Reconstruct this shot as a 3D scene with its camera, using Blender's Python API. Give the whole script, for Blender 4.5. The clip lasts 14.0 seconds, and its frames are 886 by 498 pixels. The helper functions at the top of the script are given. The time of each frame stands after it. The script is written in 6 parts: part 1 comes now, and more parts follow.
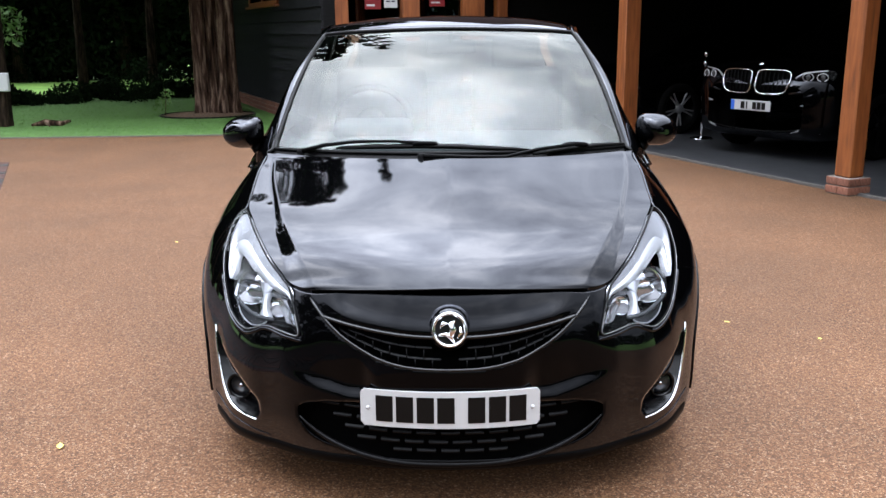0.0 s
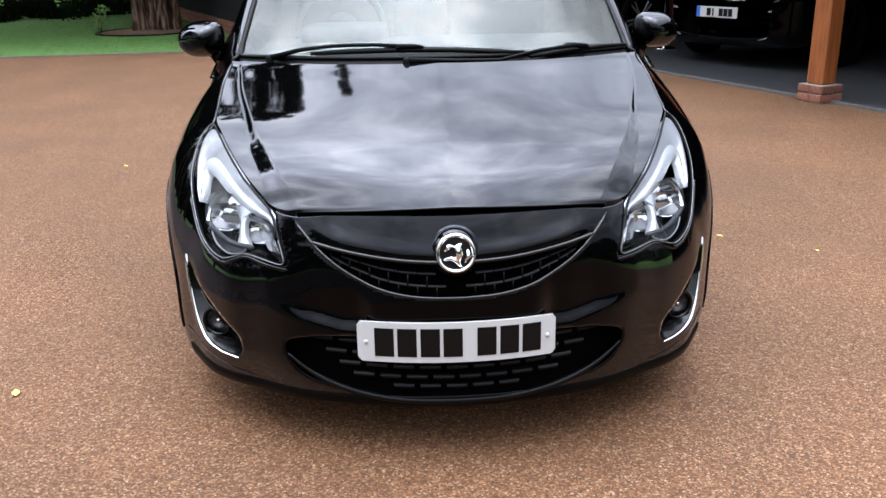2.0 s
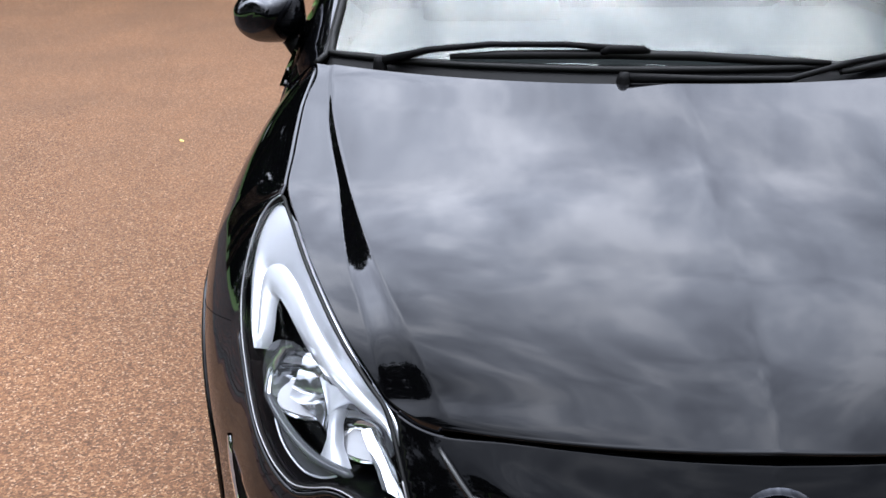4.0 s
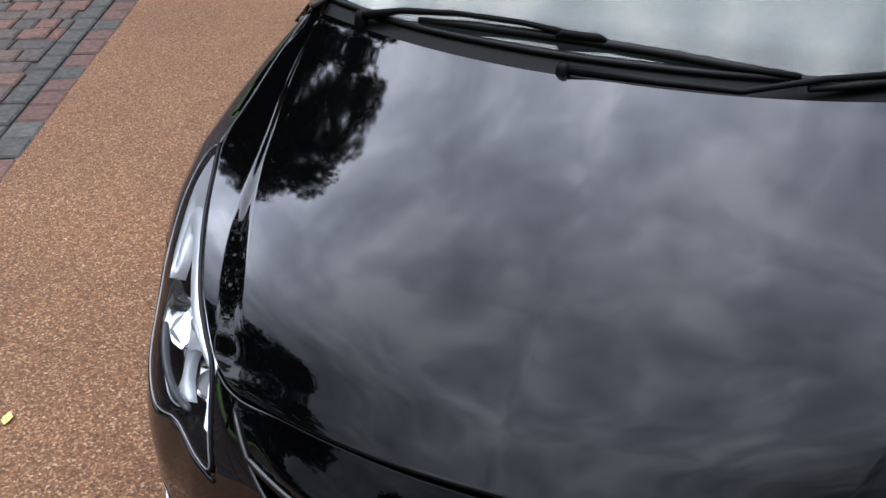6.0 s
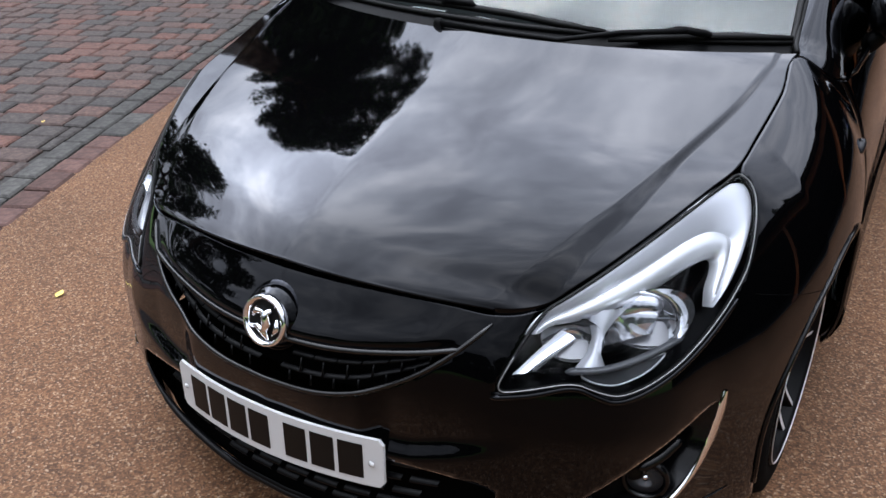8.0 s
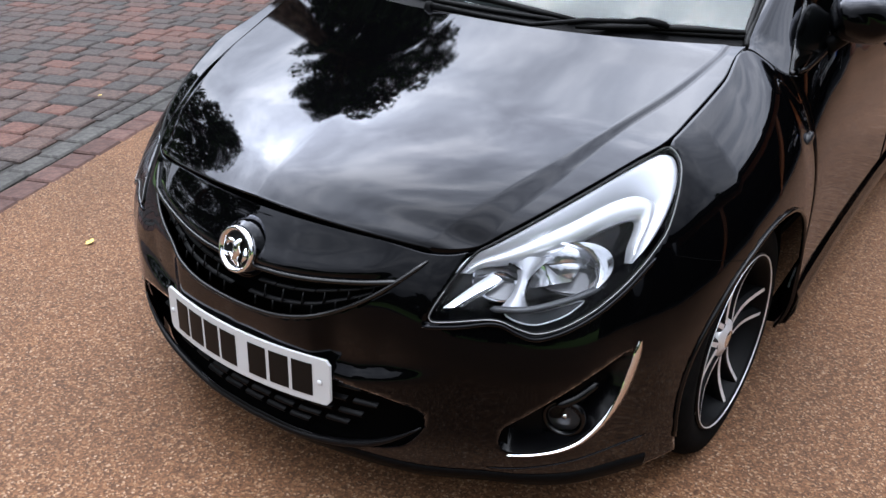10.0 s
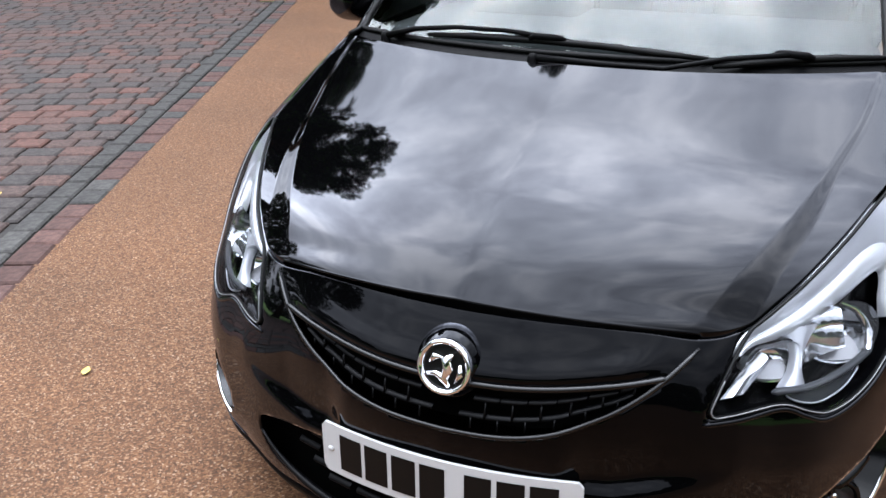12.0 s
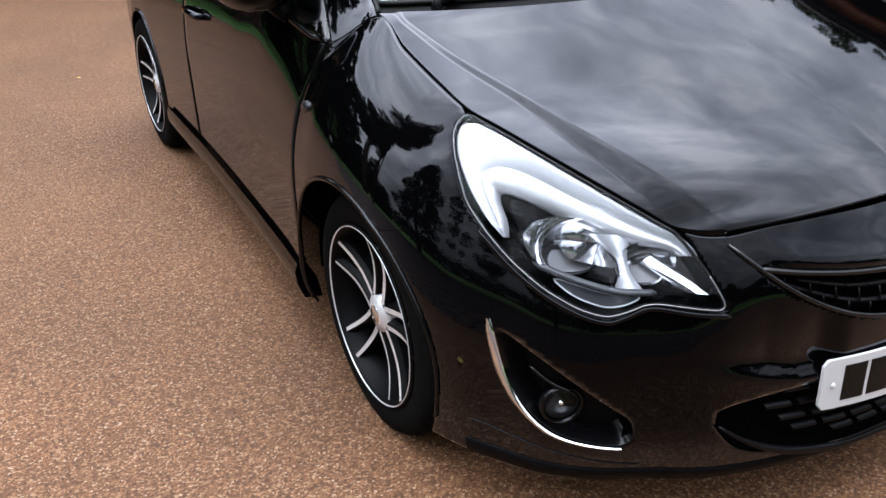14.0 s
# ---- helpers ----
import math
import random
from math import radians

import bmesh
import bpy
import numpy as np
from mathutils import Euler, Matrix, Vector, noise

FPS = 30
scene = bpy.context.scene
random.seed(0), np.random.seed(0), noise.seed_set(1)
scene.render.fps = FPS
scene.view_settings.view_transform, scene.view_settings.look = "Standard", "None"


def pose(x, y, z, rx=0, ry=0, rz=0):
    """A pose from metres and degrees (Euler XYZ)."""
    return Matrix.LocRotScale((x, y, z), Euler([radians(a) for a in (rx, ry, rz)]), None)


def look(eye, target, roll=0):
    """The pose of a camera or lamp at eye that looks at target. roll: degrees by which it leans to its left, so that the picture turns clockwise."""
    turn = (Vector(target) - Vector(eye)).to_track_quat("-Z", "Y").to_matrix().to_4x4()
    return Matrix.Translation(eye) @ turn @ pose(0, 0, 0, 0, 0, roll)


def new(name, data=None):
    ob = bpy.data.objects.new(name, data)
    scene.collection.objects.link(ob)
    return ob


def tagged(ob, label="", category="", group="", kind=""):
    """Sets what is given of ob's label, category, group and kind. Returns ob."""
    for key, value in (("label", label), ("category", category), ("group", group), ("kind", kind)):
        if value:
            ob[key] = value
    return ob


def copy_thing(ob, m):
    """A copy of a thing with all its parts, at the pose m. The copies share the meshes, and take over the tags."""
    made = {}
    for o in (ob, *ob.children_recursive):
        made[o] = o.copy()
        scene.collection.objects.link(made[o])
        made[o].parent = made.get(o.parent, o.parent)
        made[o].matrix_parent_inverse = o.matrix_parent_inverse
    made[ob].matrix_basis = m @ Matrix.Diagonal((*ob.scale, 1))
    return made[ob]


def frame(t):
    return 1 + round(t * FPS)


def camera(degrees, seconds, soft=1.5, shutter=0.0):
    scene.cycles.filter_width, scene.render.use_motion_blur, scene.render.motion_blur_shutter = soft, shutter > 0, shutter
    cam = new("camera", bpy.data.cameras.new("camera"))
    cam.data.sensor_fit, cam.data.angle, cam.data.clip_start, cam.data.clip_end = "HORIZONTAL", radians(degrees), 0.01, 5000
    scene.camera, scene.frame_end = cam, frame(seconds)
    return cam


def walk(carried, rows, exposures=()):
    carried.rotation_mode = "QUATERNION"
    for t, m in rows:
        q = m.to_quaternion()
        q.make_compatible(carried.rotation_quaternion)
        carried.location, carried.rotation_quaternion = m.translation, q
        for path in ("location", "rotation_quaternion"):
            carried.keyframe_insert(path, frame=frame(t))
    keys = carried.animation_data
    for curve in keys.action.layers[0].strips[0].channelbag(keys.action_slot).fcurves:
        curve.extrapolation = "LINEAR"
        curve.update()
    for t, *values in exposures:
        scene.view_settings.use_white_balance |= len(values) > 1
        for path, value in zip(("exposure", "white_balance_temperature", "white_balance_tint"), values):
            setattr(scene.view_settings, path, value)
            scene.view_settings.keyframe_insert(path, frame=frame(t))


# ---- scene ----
cam = camera(52.8, 14.0)
PATH = [
    (0, (0.008, -2.406, 1.417), (-0.012, -0.463, 0.941), -0.5),
    (0.5, (-0.002, -2.403, 1.423), (-0.012, -0.462, 0.944), -0.6),
    (1, (-0.014, -2.391, 1.411), (-0.02, -0.451, 0.926), -0.4),
    (1.5, (-0.075, -2.327, 1.39), (-0.049, -0.393, 0.883), -0.0),
    (2, (-0.135, -2.134, 1.337), (-0.044, -0.245, 0.688), -1.0),
    (2.5, (-0.229, -1.797, 1.315), (-0.195, 0.069, 0.598), 0.2),
    (3, (-0.356, -1.421, 1.328), (-0.286, 0.427, 0.566), -0.7),
    (3.5, (-0.398, -1.063, 1.355), (-0.416, 0.756, 0.524), -1.5),
    (3.7, (-0.391, -0.947, 1.335), (-0.43, 0.903, 0.545), -1.4),
    (5.8, (0.136, -0.623, 1.619), (-0.391, 0.919, 0.46), 0.4),
    (6, (0.226, -0.689, 1.564), (-0.367, 0.885, 0.482), -0.3),
    (6.5, (0.375, -0.831, 1.474), (-0.227, 0.8, 0.486), 0.9),
    (7, (0.656, -0.822, 1.484), (-0.193, 0.721, 0.536), 1.1),
    (7.5, (0.877, -0.897, 1.49), (-0.034, 0.613, 0.546), 0.7),
    (8, (1.027, -1.042, 1.469), (0.097, 0.476, 0.558), -0.2),
    (8.5, (1.193, -1.083, 1.455), (0.192, 0.393, 0.55), -0.7),
    (8.7, (1.277, -1.096, 1.447), (0.259, 0.367, 0.54), 0.1),
    (10.8, (1.352, -1.136, 1.432), (0.299, 0.342, 0.592), 2.6),
    (11, (1.274, -1.156, 1.429), (0.271, 0.36, 0.595), 2.95),
    (11.5, (0.937, -1.247, 1.449), (0.075, 0.346, 0.602), 2.6),
    (12, (0.531, -1.25, 1.402), (-0.189, 0.439, 0.61), -0.5),
    (12.5, (0.038, -1.313, 1.343), (-0.243, 0.512, 0.574), 2.35),
    (13, (-0.523, -1.249, 1.347), (-0.66, 0.562, 0.508), -1.4),
    (13.5, (-1.091, -1.127, 1.344), (-0.71, 0.679, 0.601), -0.3),
    (14, (-1.548, -0.906, 1.353), (-0.695, 0.685, 0.492), -2.3),
]
walk(cam, [(t, look(eye, target, roll)) for t, eye, target, roll in PATH],
     exposures=[(0, -0.10), (1.5, -0.12), (2, -0.14), (3, -0.10), (3.5, -0.02), (5.8, -0.62), (6.5, -0.66), (8, -0.70), (8.7, -0.64), (10.8, -0.32), (12, -0.30), (13, -0.28), (13.5, -0.20), (14, -0.28)])

# ---- light ----
SUN_DIR = Vector((-0.68, 0.195, 0.707)).normalized()
sun_data = bpy.data.lights.new("sun", "SUN")
sun_data.energy, sun_data.angle, sun_data.color = 0.5, radians(100), (1.0, 0.96, 0.90)
sun_lamp = new("sun", sun_data)
sun_lamp.matrix_world = look(SUN_DIR * 60, (0, 0, 0))

world = bpy.data.worlds.new("sky")
scene.world = world
world.use_nodes = True
wt = world.node_tree
wt.nodes.clear()
w_out = wt.nodes.new("ShaderNodeOutputWorld")
w_bg = wt.nodes.new("ShaderNodeBackground")
w_sky = wt.nodes.new("ShaderNodeTexSky")
w_sky.sky_type, w_sky.sun_disc = "NISHITA", False
w_sky.sun_elevation = math.asin(SUN_DIR.z)
w_sky.sun_rotation = math.atan2(SUN_DIR.x, SUN_DIR.y)
w_dim = wt.nodes.new("ShaderNodeMix")
w_dim.data_type, w_dim.blend_type = "RGBA", "MULTIPLY"
w_dim.inputs["Factor"].default_value = 1.0
w_dim.inputs["B"].default_value = (0.10, 0.10, 0.10, 1)
w_co = wt.nodes.new("ShaderNodeTexCoord")
w_map = wt.nodes.new("ShaderNodeMapping")
w_map.inputs["Scale"].default_value = (1.0, 1.0, 1.9)
w_n1 = wt.nodes.new("ShaderNodeTexNoise")
w_n1.inputs["Scale"].default_value, w_n1.inputs["Detail"].default_value = 5.4, 7.0
w_n1.inputs["Roughness"].default_value, w_n1.inputs["Distortion"].default_value = 0.57, 0.25
w_n2 = wt.nodes.new("ShaderNodeTexNoise")
w_n2.inputs["Scale"].default_value, w_n2.inputs["Detail"].default_value = 1.6, 4.0
w_r1 = wt.nodes.new("ShaderNodeValToRGB")
w_r1.color_ramp.elements[0].position, w_r1.color_ramp.elements[0].color = 0.35, (1.30, 1.41, 1.67, 1)
w_r1.color_ramp.elements[1].position, w_r1.color_ramp.elements[1].color = 0.66, (2.80, 2.93, 3.22, 1)
w_mid = w_r1.color_ramp.elements.new(0.50)
w_mid.color = (1.84, 1.99, 2.30, 1)
w_r2 = wt.nodes.new("ShaderNodeValToRGB")
w_r2.color_ramp.elements[0].position, w_r2.color_ramp.elements[0].color = 0.40, (0.80, 0.80, 0.80, 1)
w_r2.color_ramp.elements[1].position, w_r2.color_ramp.elements[1].color = 0.56, (1, 1, 1, 1)
w_mix = wt.nodes.new("ShaderNodeMix")
w_mix.data_type = "RGBA"
# an overcast sky is brightest overhead, and round the hidden sun
w_up = wt.nodes.new("ShaderNodeVectorMath")
w_up.operation = "DOT_PRODUCT"
w_up.inputs[1].default_value = (0, 0, 1)
w_grad = wt.nodes.new("ShaderNodeMapRange")
w_grad.inputs["From Min"].default_value, w_grad.inputs["From Max"].default_value = 0.0, 1.0
w_grad.inputs["To Min"].default_value, w_grad.inputs["To Max"].default_value = 0.38, 1.92
w_zen = wt.nodes.new("ShaderNodeMapRange")
w_zen.interpolation_type = "SMOOTHSTEP"
w_zen.inputs["From Min"].default_value, w_zen.inputs["From Max"].default_value = 0.74, 1.0
w_zen.inputs["To Min"].default_value, w_zen.inputs["To Max"].default_value = 1.0, 2.45
w_tall = wt.nodes.new("ShaderNodeMath")
w_tall.operation = "MULTIPLY"
w_near = wt.nodes.new("ShaderNodeVectorMath")
w_near.operation = "DOT_PRODUCT"
w_near.inputs[1].default_value = SUN_DIR
w_pow = wt.nodes.new("ShaderNodeMath")
w_pow.operation = "POWER"
w_pow.inputs[1].default_value = 30.0
w_clip = wt.nodes.new("ShaderNodeMath")
w_clip.operation = "MAXIMUM"
w_clip.inputs[1].default_value = 0.0
w_glow = wt.nodes.new("ShaderNodeMath")
w_glow.operation = "MULTIPLY_ADD"
w_glow.inputs[1].default_value = 4.2
w_side = wt.nodes.new("ShaderNodeMath")
w_side.operation = "MULTIPLY_ADD"
w_side.inputs[1].default_value, w_side.inputs[2].default_value = 0.44, 0.90
w_broad = wt.nodes.new("ShaderNodeMath")
w_broad.operation = "MULTIPLY"
w_lit = wt.nodes.new("ShaderNodeVectorMath")
w_lit.operation = "SCALE"
for a, b in ((w_co.outputs["Generated"], w_up.inputs[0]), (w_up.outputs["Value"], w_grad.inputs["Value"]),
             (w_co.outputs["Generated"], w_near.inputs[0]), (w_near.outputs["Value"], w_clip.inputs[0]), (w_clip.outputs[0], w_pow.inputs[0]),
             (w_pow.outputs[0], w_glow.inputs[0]), (w_near.outputs["Value"], w_side.inputs[0]), (w_side.outputs[0], w_broad.inputs[0]), (w_up.outputs["Value"], w_zen.inputs["Value"]), (w_grad.outputs[0], w_tall.inputs[0]), (w_zen.outputs[0], w_tall.inputs[1]), (w_tall.outputs[0], w_broad.inputs[1]), (w_broad.outputs[0], w_glow.inputs[2]), (w_r1.outputs["Color"], w_lit.inputs[0]),
             (w_glow.outputs[0], w_lit.inputs["Scale"])):
    wt.links.new(a, b)
SKY_STRENGTH = 1.36
w_bg.inputs["Strength"].default_value = SKY_STRENGTH
for a, b in ((w_co.outputs["Generated"], w_map.inputs["Vector"]), (w_map.outputs[0], w_n1.inputs["Vector"]),
             (w_map.outputs[0], w_n2.inputs["Vector"]), (w_n1.outputs["Fac"], w_r1.inputs["Fac"]),
             (w_n2.outputs["Fac"], w_r2.inputs["Fac"]), (w_sky.outputs[0], w_dim.inputs["A"]),
             (w_r2.outputs["Color"], w_mix.inputs["Factor"]), (w_dim.outputs["Result"], w_mix.inputs["A"]),
             (w_lit.outputs[0], w_mix.inputs["B"]), (w_mix.outputs["Result"], w_bg.inputs["Color"]),
             (w_bg.outputs[0], w_out.inputs[0])):
    wt.links.new(a, b)


# ---- materials ----
def material(name, color=(0.5, 0.5, 0.5), rough=0.5, metal=0.0, coat=0.0, ior=1.5):
    m = bpy.data.materials.new(name)
    m.use_nodes = True
    b = m.node_tree.nodes["Principled BSDF"]
    b.inputs["Base Color"].default_value = (*color, 1)
    b.inputs["Roughness"].default_value, b.inputs["Metallic"].default_value = rough, metal
    b.inputs["Coat Weight"].default_value, b.inputs["Coat Roughness"].default_value = coat, 0.01
    b.inputs["IOR"].default_value = ior
    m["bsdf"] = b.name
    return m


def node(m, kind, **values):
    n = m.node_tree.nodes.new(kind)
    for k, v in values.items():
        n.inputs[k.replace("_", " ")].default_value = v
    return n


def link(m, a, b):
    m.node_tree.links.new(a, b)


def coords(m, scale=1.0, what="Object"):
    t = m.node_tree.nodes.new("ShaderNodeTexCoord")
    mp = m.node_tree.nodes.new("ShaderNodeMapping")
    s = scale if isinstance(scale, tuple) else (scale,) * 3
    mp.inputs["Scale"].default_value = s
    link(m, t.outputs[what], mp.inputs["Vector"])
    return mp.outputs[0]


def ramp(m, src, stops):
    r = m.node_tree.nodes.new("ShaderNodeValToRGB")
    e = r.color_ramp.elements
    while len(e) < len(stops):
        e.new(0.5)
    for el, (pos, col) in zip(e, stops):
        el.position, el.color = pos, (*col, 1)
    link(m, src, r.inputs["Fac"])
    return r.outputs["Color"]


def bump(m, src, strength=0.3, distance=0.01):
    b = node(m, "ShaderNodeBump", Strength=strength, Distance=distance)
    link(m, src, b.inputs["Height"])
    link(m, b.outputs[0], m.node_tree.nodes["Principled BSDF"].inputs["Normal"])


def noisy(name, stops, scale, rough=0.7, detail=6.0, bumps=0.3, dist=0.01, metal=0.0, stretch=None, random_tint=0.0, ior=1.5):
    """A material whose colour runs over stops by noise, with relief from the same noise."""
    m = material(name, stops[0][1], rough, metal, 0.0, ior)
    v = coords(m, stretch or 1.0)
    n = node(m, "ShaderNodeTexNoise", Scale=scale, Detail=detail, Roughness=0.6)
    link(m, v, n.inputs["Vector"])
    col = ramp(m, n.outputs["Fac"], stops)
    if random_tint:
        info = m.node_tree.nodes.new("ShaderNodeObjectInfo")
        hs = node(m, "ShaderNodeHueSaturation")
        mr = node(m, "ShaderNodeMapRange", To_Min=1 - random_tint, To_Max=1 + random_tint)
        link(m, info.outputs["Random"], mr.inputs["Value"])
        link(m, mr.outputs[0], hs.inputs["Value"])
        link(m, col, hs.inputs["Color"])
        col = hs.outputs[0]
    link(m, col, m.node_tree.nodes["Principled BSDF"].inputs["Base Color"])
    if bumps:
        bump(m, n.outputs["Fac"], bumps, dist)
    return m


def paint_material():
    """Deep gloss black: near black face on, mirror-like at a glancing view."""
    m = bpy.data.materials.new("black_paint")
    m.use_nodes = True
    t = m.node_tree
    t.nodes.clear()
    out, mix = t.nodes.new("ShaderNodeOutputMaterial"), t.nodes.new("ShaderNodeMixShader")
    base, gl, fr = t.nodes.new("ShaderNodeBsdfDiffuse"), t.nodes.new("ShaderNodeBsdfGlossy"), t.nodes.new("ShaderNodeFresnel")
    base.inputs["Color"].default_value = (0.0005, 0.0005, 0.0006, 1)
    gl.inputs["Color"].default_value = (0.91, 0.925, 0.99, 1)
    fr.inputs["IOR"].default_value = 1.5
    fac = ramp(m, fr.outputs[0], [(f, (g, g, g)) for f, g in ((0.0, 0.005), (0.0404, 0.006), (0.0418, 0.010), (0.045, 0.019), (0.051, 0.034), (0.058, 0.057), (0.070, 0.083), (0.10, 0.108), (0.25, 0.22), (1.0, 1.0))])
    v = coords(m, 1.0)
    n = node(m, "ShaderNodeTexNoise", Scale=3.0, Detail=2.0)
    link(m, v, n.inputs["Vector"])
    r = node(m, "ShaderNodeMapRange", To_Min=0.015, To_Max=0.06)
    link(m, n.outputs["Fac"], r.inputs["Value"])
    link(m, r.outputs[0], gl.inputs["Roughness"])
    link(m, fac, mix.inputs[0])
    link(m, base.outputs[0], mix.inputs[1])
    link(m, gl.outputs[0], mix.inputs[2])
    link(m, mix.outputs[0], out.inputs[0])
    return m


def glass_material(name, tint, ior=1.5, gloss=1.0, cast=(1, 1, 1)):
    m = bpy.data.materials.new(name)
    m.use_nodes = True
    t = m.node_tree
    t.nodes.clear()
    out, mix = t.nodes.new("ShaderNodeOutputMaterial"), t.nodes.new("ShaderNodeMixShader")
    tr, gl, fr = t.nodes.new("ShaderNodeBsdfTransparent"), t.nodes.new("ShaderNodeBsdfGlossy"), t.nodes.new("ShaderNodeFresnel")
    tr.inputs[0].default_value, gl.inputs["Roughness"].default_value = (*tint, 1), 0.01
    gl.inputs[0].default_value = (*(gloss * q for q in cast), 1)
    fr.inputs["IOR"].default_value = ior
    t.links.new(fr.outputs[0], mix.inputs[0])
    t.links.new(tr.outputs[0], mix.inputs[1])
    t.links.new(gl.outputs[0], mix.inputs[2])
    t.links.new(mix.outputs[0], out.inputs[0])
    return m


PAINT = paint_material()
GLOSS_BLACK = material("gloss_black_plastic", (0.001, 0.001, 0.0012), 0.16, 0.0, 0.0, 1.3)
BAR_BLACK = material("gloss_grille_bar", (0.0015, 0.0015, 0.0017), 0.26, 0.0, 0.0, 1.42)
SATIN_BLACK = noisy("satin_black_plastic", [(0.3, (0.0012, 0.0012, 0.0013)), (0.7, (0.0024, 0.0024, 0.0026))], 60, 0.42, bumps=0.05, dist=0.001, ior=1.14)
RUBBER = noisy("tyre_rubber", [(0.3, (0.0025, 0.0025, 0.0025)), (0.7, (0.005, 0.0048, 0.0046))], 30, 0.8, bumps=0.1, dist=0.002, ior=1.08)
SEAL = material("rubber_seal", (0.0012, 0.0012, 0.0012), 0.5, 0.0, 0.0, 1.25)
# near-black, so that the shade inside hollows is put into the colour
VOID = material("unlit_hollow", (0.0006, 0.0006, 0.0006), 0.9, 0.0, 0.0, 1.1)
CHROME = material("chrome", (0.82, 0.82, 0.84), 0.06, 1.0)
SILVER = material("silver_bezel", (0.55, 0.56, 0.59), 0.36, 0.72)
BEZEL_BRIGHT = material("bright_bezel", (0.68, 0.69, 0.71), 0.30, 0.70)
BOWL = material("bright_reflector", (0.66, 0.67, 0.69), 0.07, 0.97)
SHELF = material("grey_reflector_shelf", (0.17, 0.17, 0.175), 0.3, 0.4)
CLEAR_STRIP = material("clear_strip_plastic", (0.035, 0.037, 0.04), 0.2)
MIRROR_BOWL = material("reflector_chrome", (0.86, 0.87, 0.90), 0.08, 1.0)
ALLOY = noisy("machined_alloy", [(0.3, (0.55, 0.55, 0.56)), (0.7, (0.70, 0.70, 0.71))], 40, 0.38, metal=0.55, bumps=0.05, dist=0.001)
ALLOY_BLACK = material("black_alloy", (0.0012, 0.0012, 0.0014), 0.5, 0.0, 0.0, 1.18)
WINDSCREEN = glass_material("windscreen_glass", (0.62, 0.70, 0.68), 1.48, 1.0, (0.98, 1.0, 0.95))
SIDE_GLASS = glass_material("tinted_glass", (0.16, 0.18, 0.18), 1.5)
LENS = glass_material("clear_polycarbonate", (0.92, 0.93, 0.95), 1.30, 0.55)
PLATE_WHITE = material("plate_white", (0.42, 0.42, 0.42), 0.4)
PLATE_BLACK = material("plate_black", (0.003, 0.003, 0.003), 0.4, 0.0, 0.0, 1.25)
PLATE_BLUE = material("plate_blue", (0.02, 0.10, 0.45), 0.4)
TRIM_GREY = noisy("grey_interior_trim", [(0.3, (0.020, 0.020, 0.022)), (0.7, (0.034, 0.034, 0.037))], 40, 0.7, bumps=0.1, dist=0.002)
AMBER = material("smoked_lens", (0.012, 0.012, 0.013), 0.25, 0.0, 0.0, 1.3)
BRAKE_STEEL = noisy("brake_steel", [(0.3, (0.03, 0.028, 0.027)), (0.7, (0.06, 0.057, 0.055))], 50, 0.5, metal=0.6, bumps=0.05)


# ---- mesh tools ----
def mesh_object(name, verts, faces, mats, parent=None, label="", smooth=True, mat_index=None):
    me = bpy.data.meshes.new(name)
    me.from_pydata([tuple(v) for v in verts], [], faces)
    for m in (mats if isinstance(mats, (list, tuple)) else [mats]):
        me.materials.append(m)
    if mat_index is not None:
        me.polygons.foreach_set("material_index", mat_index)
    if smooth:
        me.polygons.foreach_set("use_smooth", [True] * len(me.polygons))
    me.update()
    ob = new(name, me)
    if parent:
        ob.parent = parent
    if label:
        tagged(ob, label)
    return ob


def part(name, bm, mat, parent=None, label="", smooth=True, sharp=None):
    me = bpy.data.meshes.new(name)
    bm.normal_update()
    bm.to_mesh(me)
    bm.free()
    for m in (mat if isinstance(mat, (list, tuple)) else [mat]):
        me.materials.append(m)
    if smooth:
        me.polygons.foreach_set("use_smooth", [True] * len(me.polygons))
    if sharp:
        me.set_sharp_from_angle(angle=radians(sharp))
    ob = new(name, me)
    if parent:
        ob.parent = parent
    if label:
        tagged(ob, label)
    return ob


def thing(name, label, category, group="", kind="", at=(0, 0, 0)):
    ob = new(name)
    ob.empty_display_size = 0.1
    ob.location = at
    return tagged(ob, label, category, group, kind)


def orient(ob, within):
    """Turn every face outwards from a place within."""
    me = ob.data
    w = Vector(within)
    bm = bmesh.new()
    bm.from_mesh(me)
    bm.normal_update()
    bmesh.ops.reverse_faces(bm, faces=[f for f in bm.faces if f.normal.dot(f.calc_center_median() - w) < 0])
    bm.to_mesh(me)
    bm.free()
    me.update()
    return ob


def spline(points, n):
    """n points evenly along a smooth curve through the given ones."""
    p = np.array(points, float)
    if len(p) == 2:
        return p[0] + (p[1] - p[0]) * np.linspace(0, 1, n)[:, None]
    q = np.vstack([2 * p[0] - p[1], p, 2 * p[-1] - p[-2]])
    fine = []
    for i in range(1, len(q) - 2):
        a, b, c, d = q[i - 1: i + 3]
        for u in np.linspace(0, 1, 24, endpoint=False):
            fine.append(0.5 * (2 * b + (c - a) * u + (2 * a - 5 * b + 4 * c - d) * u * u + (3 * b - a - 3 * c + d) * u ** 3))
    fine.append(p[-1])
    fine = np.array(fine)
    run = np.r_[0, np.cumsum(np.linalg.norm(np.diff(fine, axis=0), axis=1))]
    at = np.linspace(0, run[-1], n)
    return np.stack([np.interp(at, run, fine[:, k]) for k in range(fine.shape[1])], 1)


